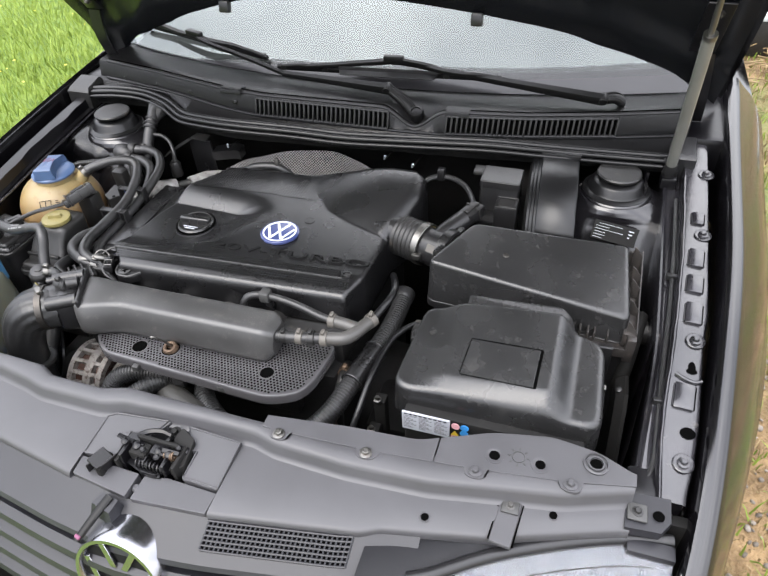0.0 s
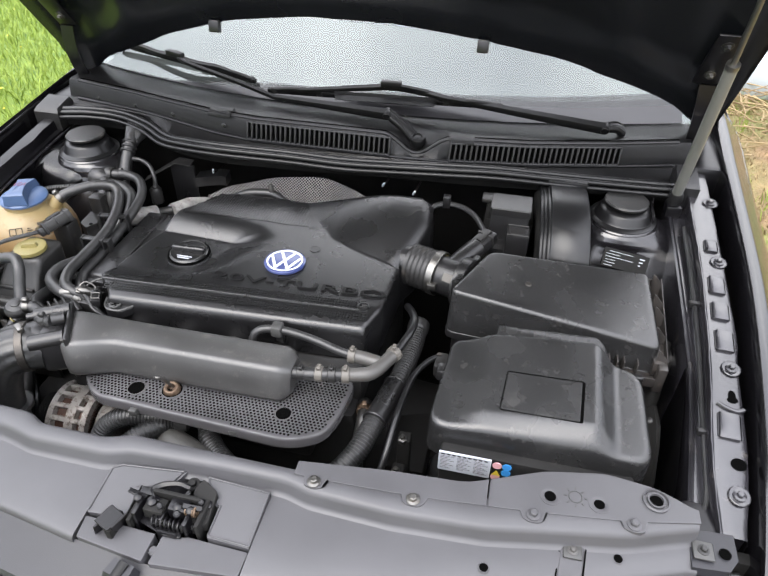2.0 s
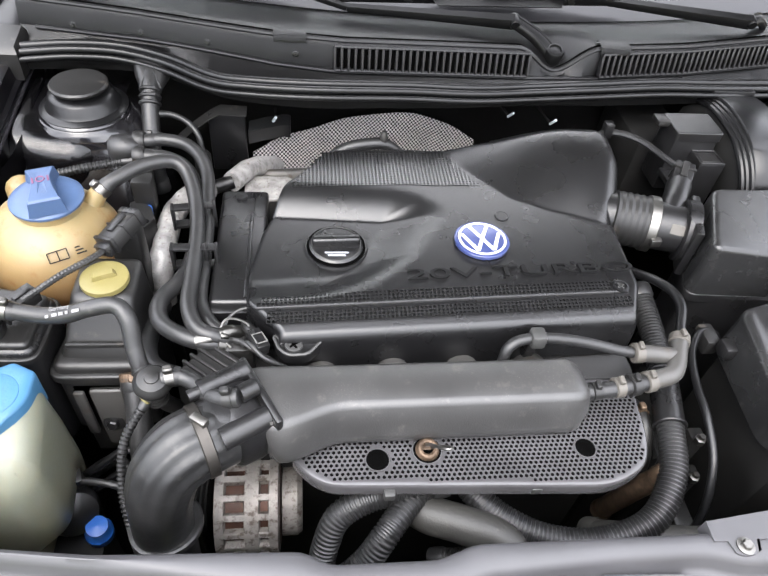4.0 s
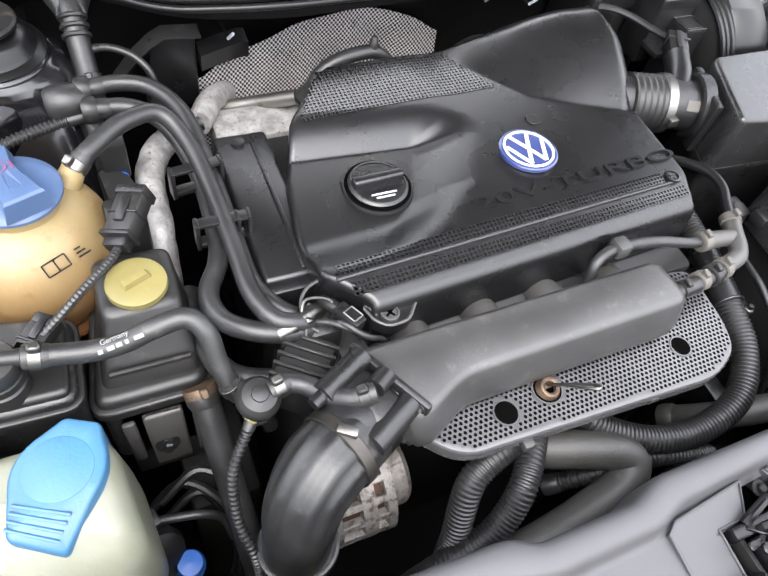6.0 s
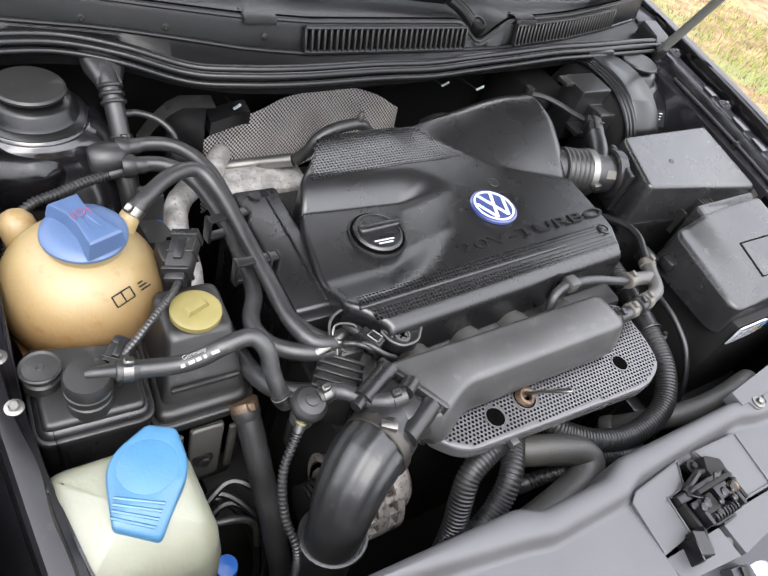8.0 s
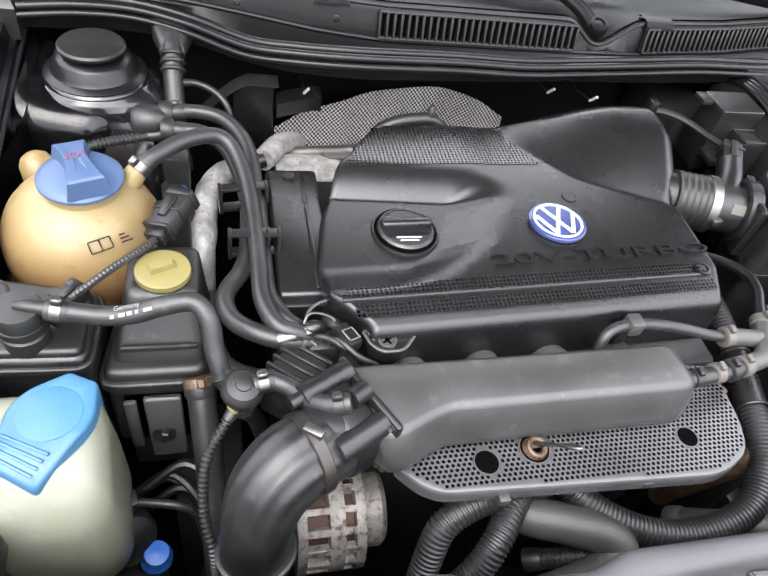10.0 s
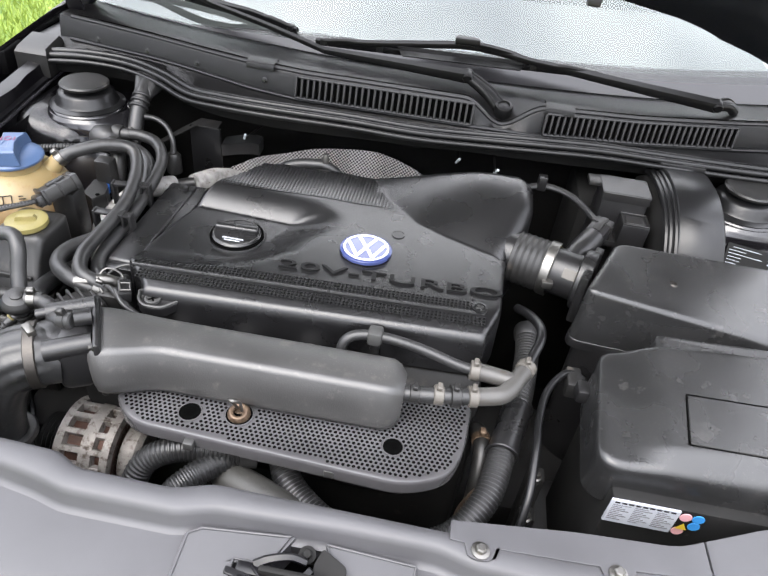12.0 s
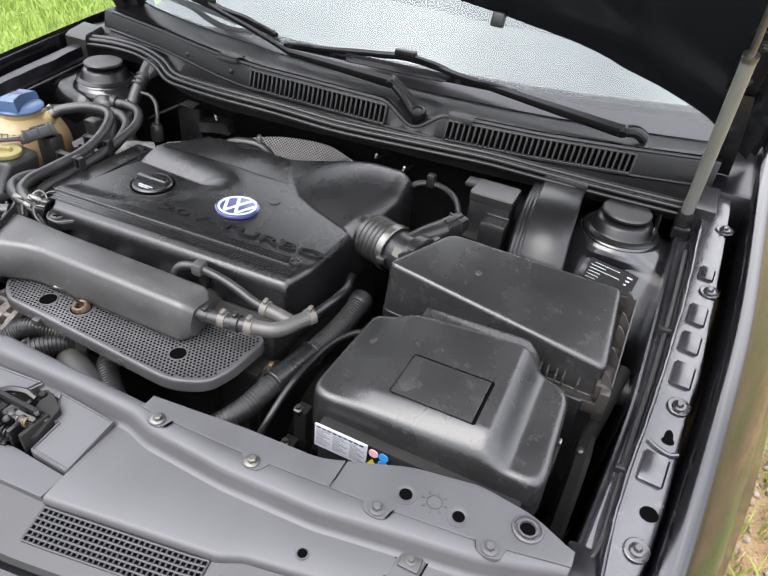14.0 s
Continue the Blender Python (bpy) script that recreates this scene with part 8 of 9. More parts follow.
# ---- hoses ----
def hose(label, pts, r, mat=M_RUBBER, clamps=(), rib=False, category="hose", group=""):
    low = min(pts, key=lambda p: p[2])
    h = thing("hose" if category == "hose" else category, low, label, category, group)
    part("hose_body", ribbed(pts, r) if rib else tube(pts, r, 16), mat, h)
    path = spline(pts, 8)
    if not callable(r) and r > 0.004:
        for i, j in ((0, 1), (-1, -2)):
            q, w = Vector(path[i]), (Vector(path[j]) - Vector(path[i])).normalized()
            part("hose_end", lathe([(r * 0.8, -0.001), (r * 1.10, 0.0), (r * 1.14, 0.004), (r * 1.12, 0.016), (r * 1.0, 0.020)], q, w, 20), mat, h)
    r = r if not callable(r) else r(0.5)
    for t, m in clamps:
        i = min(len(path) - 2, int(t * (len(path) - 1)))
        p, d = path[i], (path[i + 1] - path[i]).normalized()
        part("hose_clip", lathe([(r + 0.0005, -0.005), (r + 0.002, -0.0045), (r + 0.002, 0.0045), (r + 0.0005, 0.005), (r - 0.002, 0)], p, d, 20), m, h)
        side = d.cross(Vector((0, 0, 1))).normalized() if abs(d.z) < 0.9 else Vector((1, 0, 0))
        up = side.cross(d)
        part("clip_ear", box(-0.005, 0.005, -0.004, 0.004, 0, 0.008, 0.0015, 1, m=Matrix.Translation(p + up * (r + 0.0005)) @ d.to_track_quat("X", "Z").to_matrix().to_4x4()), m, h)
    return h


hose("thick black coolant hose from the tank to the engine", [(-0.517, 0.802, 0.829), (-0.500, 0.814, 0.840), (-0.462, 0.842, 0.846), (-0.425, 0.855, 0.840), (-0.404, 0.825, 0.824), (-0.393, 0.76, 0.806), (-0.391, 0.68, 0.803), (-0.390, 0.635, 0.802), (-0.378, 0.605, 0.798), (-0.355, 0.596, 0.792), (-0.335, 0.60, 0.77)], 0.0094, clamps=((0.04, M_ZINC),))
hose("black heater hose along the timing cover", [(-0.490, 0.938, 0.816), (-0.455, 0.940, 0.818), (-0.420, 0.928, 0.815), (-0.394, 0.885, 0.806), (-0.386, 0.80, 0.792), (-0.384, 0.72, 0.784), (-0.382, 0.66, 0.782), (-0.368, 0.626, 0.782), (-0.350, 0.613, 0.775), (-0.338, 0.62, 0.75)], 0.0092, clamps=((0.93, M_ZINC),))
hose("black heater hose curving round to the head", [(-0.488, 0.916, 0.806), (-0.450, 0.912, 0.806), (-0.418, 0.888, 0.798), (-0.398, 0.82, 0.782), (-0.400, 0.735, 0.780), (-0.408, 0.693, 0.784), (-0.424, 0.662, 0.787), (-0.427, 0.640, 0.788), (-0.418, 0.618, 0.789), (-0.396, 0.601, 0.790), (-0.370, 0.592, 0.788), (-0.35, 0.594, 0.78), (-0.335, 0.605, 0.76)], 0.0100, clamps=((0.9, M_ZINC),))
hose("dusty black hose low beside the engine", [(-0.44, 0.70, 0.73), (-0.44, 0.62, 0.755), (-0.425, 0.575, 0.768), (-0.385, 0.556, 0.77), (-0.345, 0.556, 0.77), (-0.33, 0.57, 0.75)], 0.011, M_RUBBER)
hose("black vacuum hose from the bulkhead grommet", [(-0.484, 1.055, 0.862), (-0.484, 1.030, 0.856), (-0.484, 1.000, 0.832), (-0.483, 0.975, 0.802), (-0.482, 0.955, 0.775), (-0.478, 0.95, 0.72)], 0.0128, clamps=((0.62, M_RUBBER),))
grom = thing("bulkhead_grommet", (-0.484, 1.03, 0.85), "flared square black rubber grommet on the bulkhead", "grommet")
def squircle(c, w, h, k, n=28):
    return [(c[0] + w * math.copysign(abs(math.cos(t)) ** k, math.cos(t)), c[1] + 0.35 * h * math.copysign(abs(math.sin(t)) ** k, math.sin(t)), c[2] + 0.9 * h * math.copysign(abs(math.sin(t)) ** k, math.sin(t))) for t in (i * math.tau / n for i in range(n))]


part("grommet_funnel", loft([squircle((-0.484, 1.066, 0.868), 0.027, 0.017, 0.45), squircle((-0.484, 1.052, 0.864), 0.026, 0.016, 0.45), squircle((-0.484, 1.034, 0.858), 0.019, 0.0155, 0.6), squircle((-0.484, 1.022, 0.852), 0.0155, 0.015, 0.9)]), M_RUBBER, grom, "", 50)
for k in range(3):
    part("grommet_rib", ring((-0.484, 1.020 - 0.008 * k, 0.850 - 0.0065 * k), (0, 0.75, 0.62), 0.0135, 0.0028, 24, 8), M_RUBBER, grom)
hose("thin black sensor cable by the bulkhead", [(-0.484, 0.995, 0.826), (-0.455, 1.000, 0.822), (-0.43, 0.99, 0.815), (-0.415, 0.975, 0.80), (-0.412, 0.965, 0.77)], 0.0045)
hose("ribbed black cable to the coolant tank", [(-0.495, 0.915, 0.800), (-0.53, 0.908, 0.798), (-0.575, 0.888, 0.80), (-0.62, 0.868, 0.79), (-0.655, 0.80, 0.74), (-0.66, 0.74, 0.70)], 0.0065, rib=True)
hose("black breather hose with white print from the canister", [(-0.580, 0.609, 0.829), (-0.560, 0.606, 0.827), (-0.530, 0.601, 0.826), (-0.505, 0.599, 0.830), (-0.482, 0.600, 0.838), (-0.455, 0.600, 0.842), (-0.442, 0.588, 0.832), (-0.438, 0.572, 0.808), (-0.432, 0.558, 0.788), (-0.425, 0.552, 0.775)], 0.0092, clamps=((0.06, M_ZINC), (0.92, M_ZINC)))
prn = thing("hose_print", (-0.49, 0.598, 0.82), "white maker's print on a black hose", "print")
for text, d, size in (("Germany", 0.0020, 0.0062),):
    pa_, pb_ = Vector((-0.520, 0.6000, 0.8270)), Vector((-0.480, 0.600, 0.8390))
    tx = (pb_ - pa_).normalized()
    tn = Vector((-0.25, -0.45, 0.85))
    tn = (tn - tx * tn.dot(tx)).normalized()
    ty = tn.cross(tx)
    tm = Matrix(((tx.x, ty.x, tn.x), (tx.y, ty.y, tn.y), (tx.z, ty.z, tn.z))).to_4x4()
    tm.translation = pa_ + tn * 0.0094 + ty * d
    letters("printed_word", text, size, 0.0001, tm, M_PRINT_PALE, prn)
    bars = bmesh.new()
    for k, w in enumerate((0.004, 0.006, 0.005, 0.003, 0.008)):
        box(0.0075 * k - 0.004, 0.0075 * k - 0.004 + w, -0.0065, -0.0030, 0, 0.0003, 0, bm=bars)
    part("print_bars", joined(None, bars, tm), M_PRINT_PALE, prn)
hose("black oil pipe with a rusty clip running down", [(-0.455, 0.590, 0.735), (-0.452, 0.570, 0.715), (-0.447, 0.525, 0.66), (-0.443, 0.475, 0.60), (-0.44, 0.445, 0.55), (-0.44, 0.43, 0.45)], 0.0145, clamps=((0.04, M_RUST),))
hose("thin ribbed wire sleeve beside the intake elbow", [(-0.416, 0.530, 0.782), (-0.430, 0.515, 0.770), (-0.448, 0.495, 0.74), (-0.452, 0.465, 0.70), (-0.445, 0.438, 0.67), (-0.442, 0.425, 0.62), (-0.44, 0.42, 0.55)], 0.0052, rib=True)
hose("short black hose on the throttle body", [(-0.404, 0.533, 0.803), (-0.388, 0.535, 0.804), (-0.372, 0.528, 0.803), (-0.358, 0.512, 0.806), (-0.342, 0.500, 0.814), (-0.322, 0.497, 0.820)], 0.0088, clamps=((0.1, M_ZINC), (0.92, M_DUSTY)))
vlv = thing("check_valve", (-0.414, 0.531, 0.76), "small grey mushroom-shaped valve", "valve")
part("valve_head", lathe([(0.008, -0.035), (0.010, -0.012), (0.012, -0.010), (0.017, -0.007), (0.0195, -0.003), (0.0195, 0.002), (0.0175, 0.005), (0.015, 0.0085), (0.0075, 0.0105), (0.007, 0.012), (0.004, 0.013), (0, 0.013)], (-0.414, 0.531, 0.800), (0.1, -0.15, 1), 28), M_DUSTY, vlv)
for k in range(4):
    part("valve_ring", ring((-0.415, 0.534, 0.786 - 0.006 * k), (0.1, -0.15, 1), 0.0115, 0.002, 20, 6), M_DUSTY, vlv)
part("valve_band", ring((-0.423, 0.523, 0.780), (-0.6, -0.5, -0.6), 0.0050, 0.0013, 16, 8), M_CREAM, vlv, "small amber band")
part("valve_hose", tube([(-0.416, 0.537, 0.77), (-0.41, 0.545, 0.74), (-0.40, 0.56, 0.70), (-0.39, 0.57, 0.64)], 0.009, 12), M_RUBBER, vlv)
tee = thing("breather_tee_pipe", (0.14, 0.56, 0.74), "grey plastic breather tee with pale hose clips", "pipe")
part("tee_arm", tube([(0.128, 0.526, 0.785), (0.150, 0.531, 0.785), (0.166, 0.536, 0.786), (0.177, 0.548, 0.786), (0.187, 0.568, 0.787), (0.197, 0.586, 0.788)], 0.0108, 16), M_TEE, tee)
part("tee_arm", tube([(0.130, 0.566, 0.788), (0.152, 0.565, 0.787), (0.176, 0.562, 0.786), (0.184, 0.560, 0.786)], 0.0105, 16), M_TEE, tee)
part("tee_hose", tube([(0.050, 0.517, 0.780), (0.085, 0.519, 0.783), (0.115, 0.523, 0.785), (0.135, 0.527, 0.785)], 0.0095, 14), M_RUBBER, tee)
part("tee_hose", tube([(-0.030, 0.563, 0.776), (-0.024, 0.572, 0.795), (-0.005, 0.578, 0.802), (0.03, 0.579, 0.802), (0.07, 0.576, 0.797), (0.111, 0.569, 0.790), (0.135, 0.566, 0.788)], 0.0065, 12), M_RUBBER, tee)
part("tee_hose", tube([(0.194, 0.580, 0.787), (0.203, 0.603, 0.792), (0.212, 0.628, 0.798), (0.213, 0.655, 0.797), (0.204, 0.685, 0.788), (0.190, 0.72, 0.77)], 0.0062, 12), M_SEAL, tee, "glossy black pipe")
for p, d, r, m in (((0.134, 0.527, 0.785), (1, 0.22, 0), 0.0125, M_BEIGE), ((0.095, 0.521, 0.784), (1, 0.1, 0), 0.0118, M_BEIGE), ((0.114, 0.523, 0.785), (1, 0.2, 0), 0.0128, M_DUSTY), ((0.068, 0.518, 0.782), (1, 0.1, 0), 0.0105, M_DUSTY), ((0.134, 0.566, 0.788), (1, 0, 0), 0.0122, M_BEIGE), ((0.195, 0.584, 0.788), (0.45, 0.9, 0.05), 0.0124, M_BEIGE)):
    clip = part("hose_clip", lathe([(r - 0.002, -0.006), (r, -0.005), (r, 0.005), (r - 0.002, 0.006), (r - 0.004, 0)], p, d, 20), m, tee)
    part("clip_ear", box(-0.003, 0.003, -0.005, 0.005, r - 0.001, r + 0.005, 0.001, 1, m=Matrix.Translation(p)), m, clip)
part("pipe_clip", box(-0.009, 0.009, -0.010, 0.010, -0.010, 0.010, 0.004, m=Matrix.Translation((0.010, 0.579, 0.803))), M_PLUM, tee)
part("clip_leg", box(0.004, 0.016, 0.582, 0.592, 0.74, 0.80, 0.002), M_PLASTIC, tee)
hose("ribbed black conduit sweeping round the engine", [(0.212, 0.720, 0.735), (0.211, 0.663, 0.728), (0.201, 0.587, 0.722), (0.182, 0.505, 0.715), (0.166, 0.449, 0.705), (0.130, 0.405, 0.688), (0.07, 0.390, 0.675), (0.01, 0.398, 0.672), (-0.04, 0.425, 0.675), (-0.07, 0.46, 0.68), (-0.08, 0.52, 0.66)], 0.0165, M_RUBBER, rib=True)
slv = thing("conduit_sleeve", (0.19, 0.54, 0.70), "smooth black sleeve joining a ribbed conduit", "sleeve")
part("sleeve_body", tube([(0.2000, 0.582, 0.7216), (0.1925, 0.550, 0.7195), (0.183, 0.509, 0.7155)], 0.0182, 20), M_PLASTIC, slv)
for p in ((0.2000, 0.582, 0.7216), (0.183, 0.509, 0.7155)):
    part("sleeve_ring", ring(p, (0.2, 0.95, 0.06), 0.0185, 0.002, 24, 8), M_PLASTIC, slv)
hose("steel coolant stub on the cylinder head", [(-0.378, 0.592, 0.790), (-0.36, 0.595, 0.793), (-0.341, 0.604, 0.792), (-0.325, 0.612, 0.775)], 0.0078, M_ZINC)
hose("dusty small hose with a rusty clip by the gearbox", [(0.155, 0.56, 0.69), (0.159, 0.54, 0.70), (0.161, 0.515, 0.695), (0.160, 0.49, 0.66), (0.16, 0.48, 0.58)], 0.010, M_DUSTY, clamps=((0.3, M_RUST),))
hose("ribbed black conduit dropping behind the slam panel", [(-0.10, 0.46, 0.695), (-0.15, 0.450, 0.700), (-0.190, 0.440, 0.702), (-0.222, 0.428, 0.688), (-0.236, 0.410, 0.66), (-0.243, 0.392, 0.62), (-0.245, 0.38, 0.55), (-0.24, 0.38, 0.45)], 0.0155, M_RUBBER, rib=True)
hose("ribbed black conduit beside the radiator hose", [(-0.12, 0.465, 0.685), (-0.150, 0.432, 0.692), (-0.172, 0.406, 0.688), (-0.193, 0.388, 0.665), (-0.222, 0.376, 0.64), (-0.266, 0.372, 0.61), (-0.30, 0.37, 0.55), (-0.31, 0.37, 0.45)], 0.0155, M_RUBBER, rib=True)
hose("grey radiator hose looping forward", [(-0.165, 0.50, 0.655), (-0.131, 0.442, 0.668), (-0.088, 0.420, 0.673), (-0.048, 0.402, 0.674), (-0.036, 0.384, 0.668), (-0.062, 0.368, 0.658), (-0.13, 0.356, 0.648), (-0.196, 0.350, 0.63), (-0.25, 0.347, 0.58)], 0.0215, M_RUBBER_GREY)
hose("dusty grey coolant pipe behind the slam panel", [(0.09, 0.43, 0.60), (0.12, 0.40, 0.655), (0.177, 0.380, 0.685), (0.25, 0.378, 0.692), (0.32, 0.384, 0.690), (0.36, 0.39, 0.62)], 0.017, M_RUBBER_GREY)
hose("thin black wiring by the battery", [(0.18, 0.385, 0.55), (0.200, 0.41, 0.66), (0.212, 0.45, 0.715), (0.217, 0.50, 0.74), (0.221, 0.547, 0.746), (0.231, 0.590, 0.752), (0.254, 0.622, 0.756), (0.276, 0.622, 0.752), (0.285, 0.612, 0.738)], 0.0048, M_SEAL)
hose("thin braided cable in front of the engine", [(-0.11, 0.41, 0.60), (-0.05, 0.392, 0.645), (0.0, 0.385, 0.655), (0.05, 0.375, 0.65), (0.10, 0.368, 0.62), (0.12, 0.37, 0.5)], 0.011, rib=True)
hose("brown-stained pipe bracket by the gearbox", [(0.165, 0.50, 0.50), (0.155, 0.475, 0.60), (0.155, 0.462, 0.66), (0.165, 0.455, 0.70)], 0.013, M_RUST)
for p in ((-0.03, 0.40, 0.668), (0.225, 0.47, 0.65), (0.228, 0.50, 0.69)):
    st = thing("terminal_nut", p, "small bright terminal nut", "nut", "terminal nuts")
    part("nut", lathe([(0, 0), (0.007, 0), (0.007, 0.008), (0.004, 0.009), (0.004, 0.014), (0, 0.014)], p, n=6), M_ZINC, st)
    part("nut_stay", box(p[0] - 0.008, p[0] + 0.012, p[1], p[1] + 0.02, 0.165, p[2] + 0.002, 0.003), M_DARK, st)

# loose wiring at the throttle and timing cover corner

for k in range(3):
    a = Vector((-0.352 + 0.010 * k, 0.606 - 0.006 * k, 0.772))
    hose("thin black engine wire", [a, a + Vector((0.012, -0.012, 0.018 + 0.004 * k)), a + Vector((0.03, -0.022 - 0.004 * k, 0.022)), a + Vector((0.05, -0.03, 0.006)), a + Vector((0.06, -0.02, -0.02))], 0.003, category="wire", group="loose engine wires")
clipw = thing("spring_clip", (-0.33, 0.60, 0.775), "bright spring wire clip", "clip")
part("clip_wire", tube([(-0.318, 0.590, 0.785), (-0.322, 0.606, 0.802), (-0.345, 0.612, 0.804), (-0.352, 0.596, 0.795), (-0.34, 0.585, 0.786)], 0.0015, 8), M_ZINC, clipw)
part("clip_seat", box(-0.356, -0.315, 0.58, 0.62, 0.74, 0.786, 0.006), M_DUSTY, clipw)
for x, y, z, ry, rz in ((-0.310, 0.586, 0.796, 10, 28),):
    own = box(-0.008, 0.008, -0.015, 0.015, -0.008, 0.007, 0.002)
    own.transform(Matrix.Translation((x, y, z)) @ Euler((0, radians(ry), radians(rz))).to_matrix().to_4x4())
    pc = thing("injector_plug", (x, y, z), "small black connector plug with a wire clip", "plug")
    part("plug_body", own, M_PLASTIC, pc)
    pm_ = Matrix.Translation((x, y, z)) @ Euler((0, radians(ry), radians(rz))).to_matrix().to_4x4()
    part("plug_clip", tube([pm_ @ Vector(p) for p in ((-0.006, -0.010, 0.0085), (-0.006, 0.004, 0.0085), (0.006, 0.004, 0.0085), (0.006, -0.010, 0.0085), (-0.006, -0.010, 0.0085))], 0.0012, 6, straight=True), M_ZINC, pc, "bright wire clip")
    part("plug_neck", tube([pm_ @ Vector(p) for p in ((0, 0.014, 0), (0, 0.024, -0.002), (0.002, 0.034, -0.008))], 0.0065, 10), M_DUSTY, pc)

# clips that hold the three coolant hoses together
for x, y, z, a in ((-0.391, 0.725, 0.797, 0.02), (-0.400, 0.800, 0.800, 0.14)):
    holder = thing("hose_holder", (x, y, 0.78), "black plastic clip holding coolant hoses together", "clip", "hose clips")
    hm = Matrix.Translation((x, y, z)) @ Matrix.Rotation(a, 4, "Z")
    part("holder_strap", joined(None, box(-0.030, 0.024, -0.006, 0.006, 0.0095, 0.0135, 0.001), hm), M_PLASTIC, holder)
    part("holder_strap", joined(None, box(-0.030, 0.024, -0.006, 0.006, -0.020, -0.014, 0.001), hm), M_PLASTIC, holder)
    for dx in (-0.031, 0.0105, 0.022):
        part("holder_leg", joined(None, box(dx, dx + 0.004, -0.007, 0.007, -0.022, 0.0145, 0.001), hm), M_PLASTIC, holder)
gp = thing("valve_plate", (-0.475, 0.832, 0.60), "grey plastic plate with a small hole beside the coolant tank", "plate")
part("plate_body", loft([[(-0.499 + d, 0.852, z), (-0.488, 0.862 - d, z), (-0.468, 0.842, z), (-0.459 - d, 0.818, z), (-0.472, 0.797 + d, z), (-0.493, 0.812, z)] for d, z in ((0.0, 0.60), (0.0, 0.771), (0.002, 0.774))]), M_DUSTY, gp)
part("plate_hole", lathe([(0, 0), (0.0035, 0), (0.0035, 0.0006), (0, 0.0006)], (-0.470, 0.812, 0.7742), n=16), M_HOLE_SHADE, gp)

# ---- air filter box ----
air = thing("air_filter_box", (0.42, 0.75, 0.50), "grained black plastic air filter box", "air filter box")
LID = [(0.261, 0.687), (0.314, 0.808), (0.575, 0.818), (0.587, 0.667)]


def lid_z(x, y):
    u, w = (x - 0.264) / 0.316, (y - 0.674) / 0.135
    return (0.846 - 0.032 * u) * (1 - w) + (0.850 - 0.012 * u) * w


lo = fillet(LID, [0.016, 0.016, 0.012, 0.012], 6)
rings = [[(x, y, 0.764) for x, y in offset(lo, -0.005)], [(x, y, lid_z(x, y) - 0.022) for x, y in offset(lo, -0.002)]]
for k in range(6):
    a = math.pi / 2 * k / 5
    rings.append([(x, y, lid_z(x, y) - 0.007 * (1 - math.sin(a))) for x, y in offset(lo, 0.007 * (1 - math.cos(a)) - 0.001)])
for k in (0.03, 0.1, 0.5):
    rings.append([(x + (0.434 - x) * k, y + (0.7505 - y) * k, lid_z(x + (0.434 - x) * k, y + (0.7505 - y) * k)) for x, y, z in rings[7]])
part("lid", loft(rings), M_LID, air, "", 40)
part("lid_screw", lathe([(0, 0), (0.006, 0), (0.0045, 0.002), (0, 0.002)], (0.382, 0.74, lid_z(0.382, 0.74) - 0.0005), n=14), M_CLAMP, air)
part("lower_box", prism(fillet([(0.268, 0.69), (0.318, 0.80), (0.585, 0.825), (0.598, 0.662), (0.50, 0.662), (0.30, 0.678)], 0.012), 0.50, 0.762, 0.004), M_PLASTIC, air)
part("box_flange", prism(offset(lo, -0.006), 0.750, 0.764, 0.002), M_PLASTIC, air)
part("side_rim", loft([[(0.5995, y, 0.750), (0.5995, y, lid_z(0.587, y) - 0.014), (0.6015, y, lid_z(0.587, y) - 0.015), (0.6015, y, 0.750)] for y in (0.656, 0.70, 0.75, 0.80, 0.826)]), M_GRIMY, air, "dusty outer flange", 30)
for y in (0.657, 0.700, 0.742, 0.768, 0.812):
    top = lid_z(0.587, y)
    part("side_gusset", loft([[(0.586, y + d, 0.770), (0.586, y + d + 0.012, top - 0.004), (0.5905, y + d + 0.010, top - 0.006), (0.601, y + d, top - 0.015), (0.601, y + d, 0.770)] for d in (-0.0014, 0.0014)]), M_GRIMY, air)
part("side_floor", box(0.582, 0.600, 0.656, 0.826, 0.764, 0.790, 0.001), M_GRIMY, air)
part("back_rim", box(0.560, 0.602, 0.824, 0.828, 0.764, 0.822, 0.001), M_GRIMY, air)
for x in (0.390, 0.428, 0.437, 0.446, 0.456, 0.478, 0.508, 0.518, 0.530, 0.540, 0.560):
    y = 0.688 - 0.019 * (x - 0.27) / 0.31
    part("front_rib", box(x - 0.0013, x + 0.0013, y - 0.020, y - 0.004, 0.735, 0.800 if 0.42 < x < 0.46 else 0.785, 0.0006, 1), M_GRIMY, air)
part("front_ledge", box(0.418, 0.602, 0.646, 0.668, 0.757, 0.762, 0.001), M_GRIMY, air)
part("ledge_lip", box(0.418, 0.602, 0.6435, 0.6465, 0.750, 0.768, 0.001), M_GRIMY, air)
part("corner_frame", box(0.588, 0.602, 0.643, 0.657, 0.742, 0.790, 0.002), M_GRIMY, air)
part("snap_clip", box(0.508, 0.548, 0.638, 0.646, 0.742, 0.774, 0.002), M_GRIMY, air, "snap clip on the box edge")
part("box_clip", box(0.530, 0.572, 0.640, 0.652, 0.705, 0.768, 0.003), M_PLASTIC, air)
part("intake_stub", tube([(0.598, 0.73, 0.73), (0.625, 0.735, 0.73)], 0.022, 16, straight=True), M_DUSTY, air)

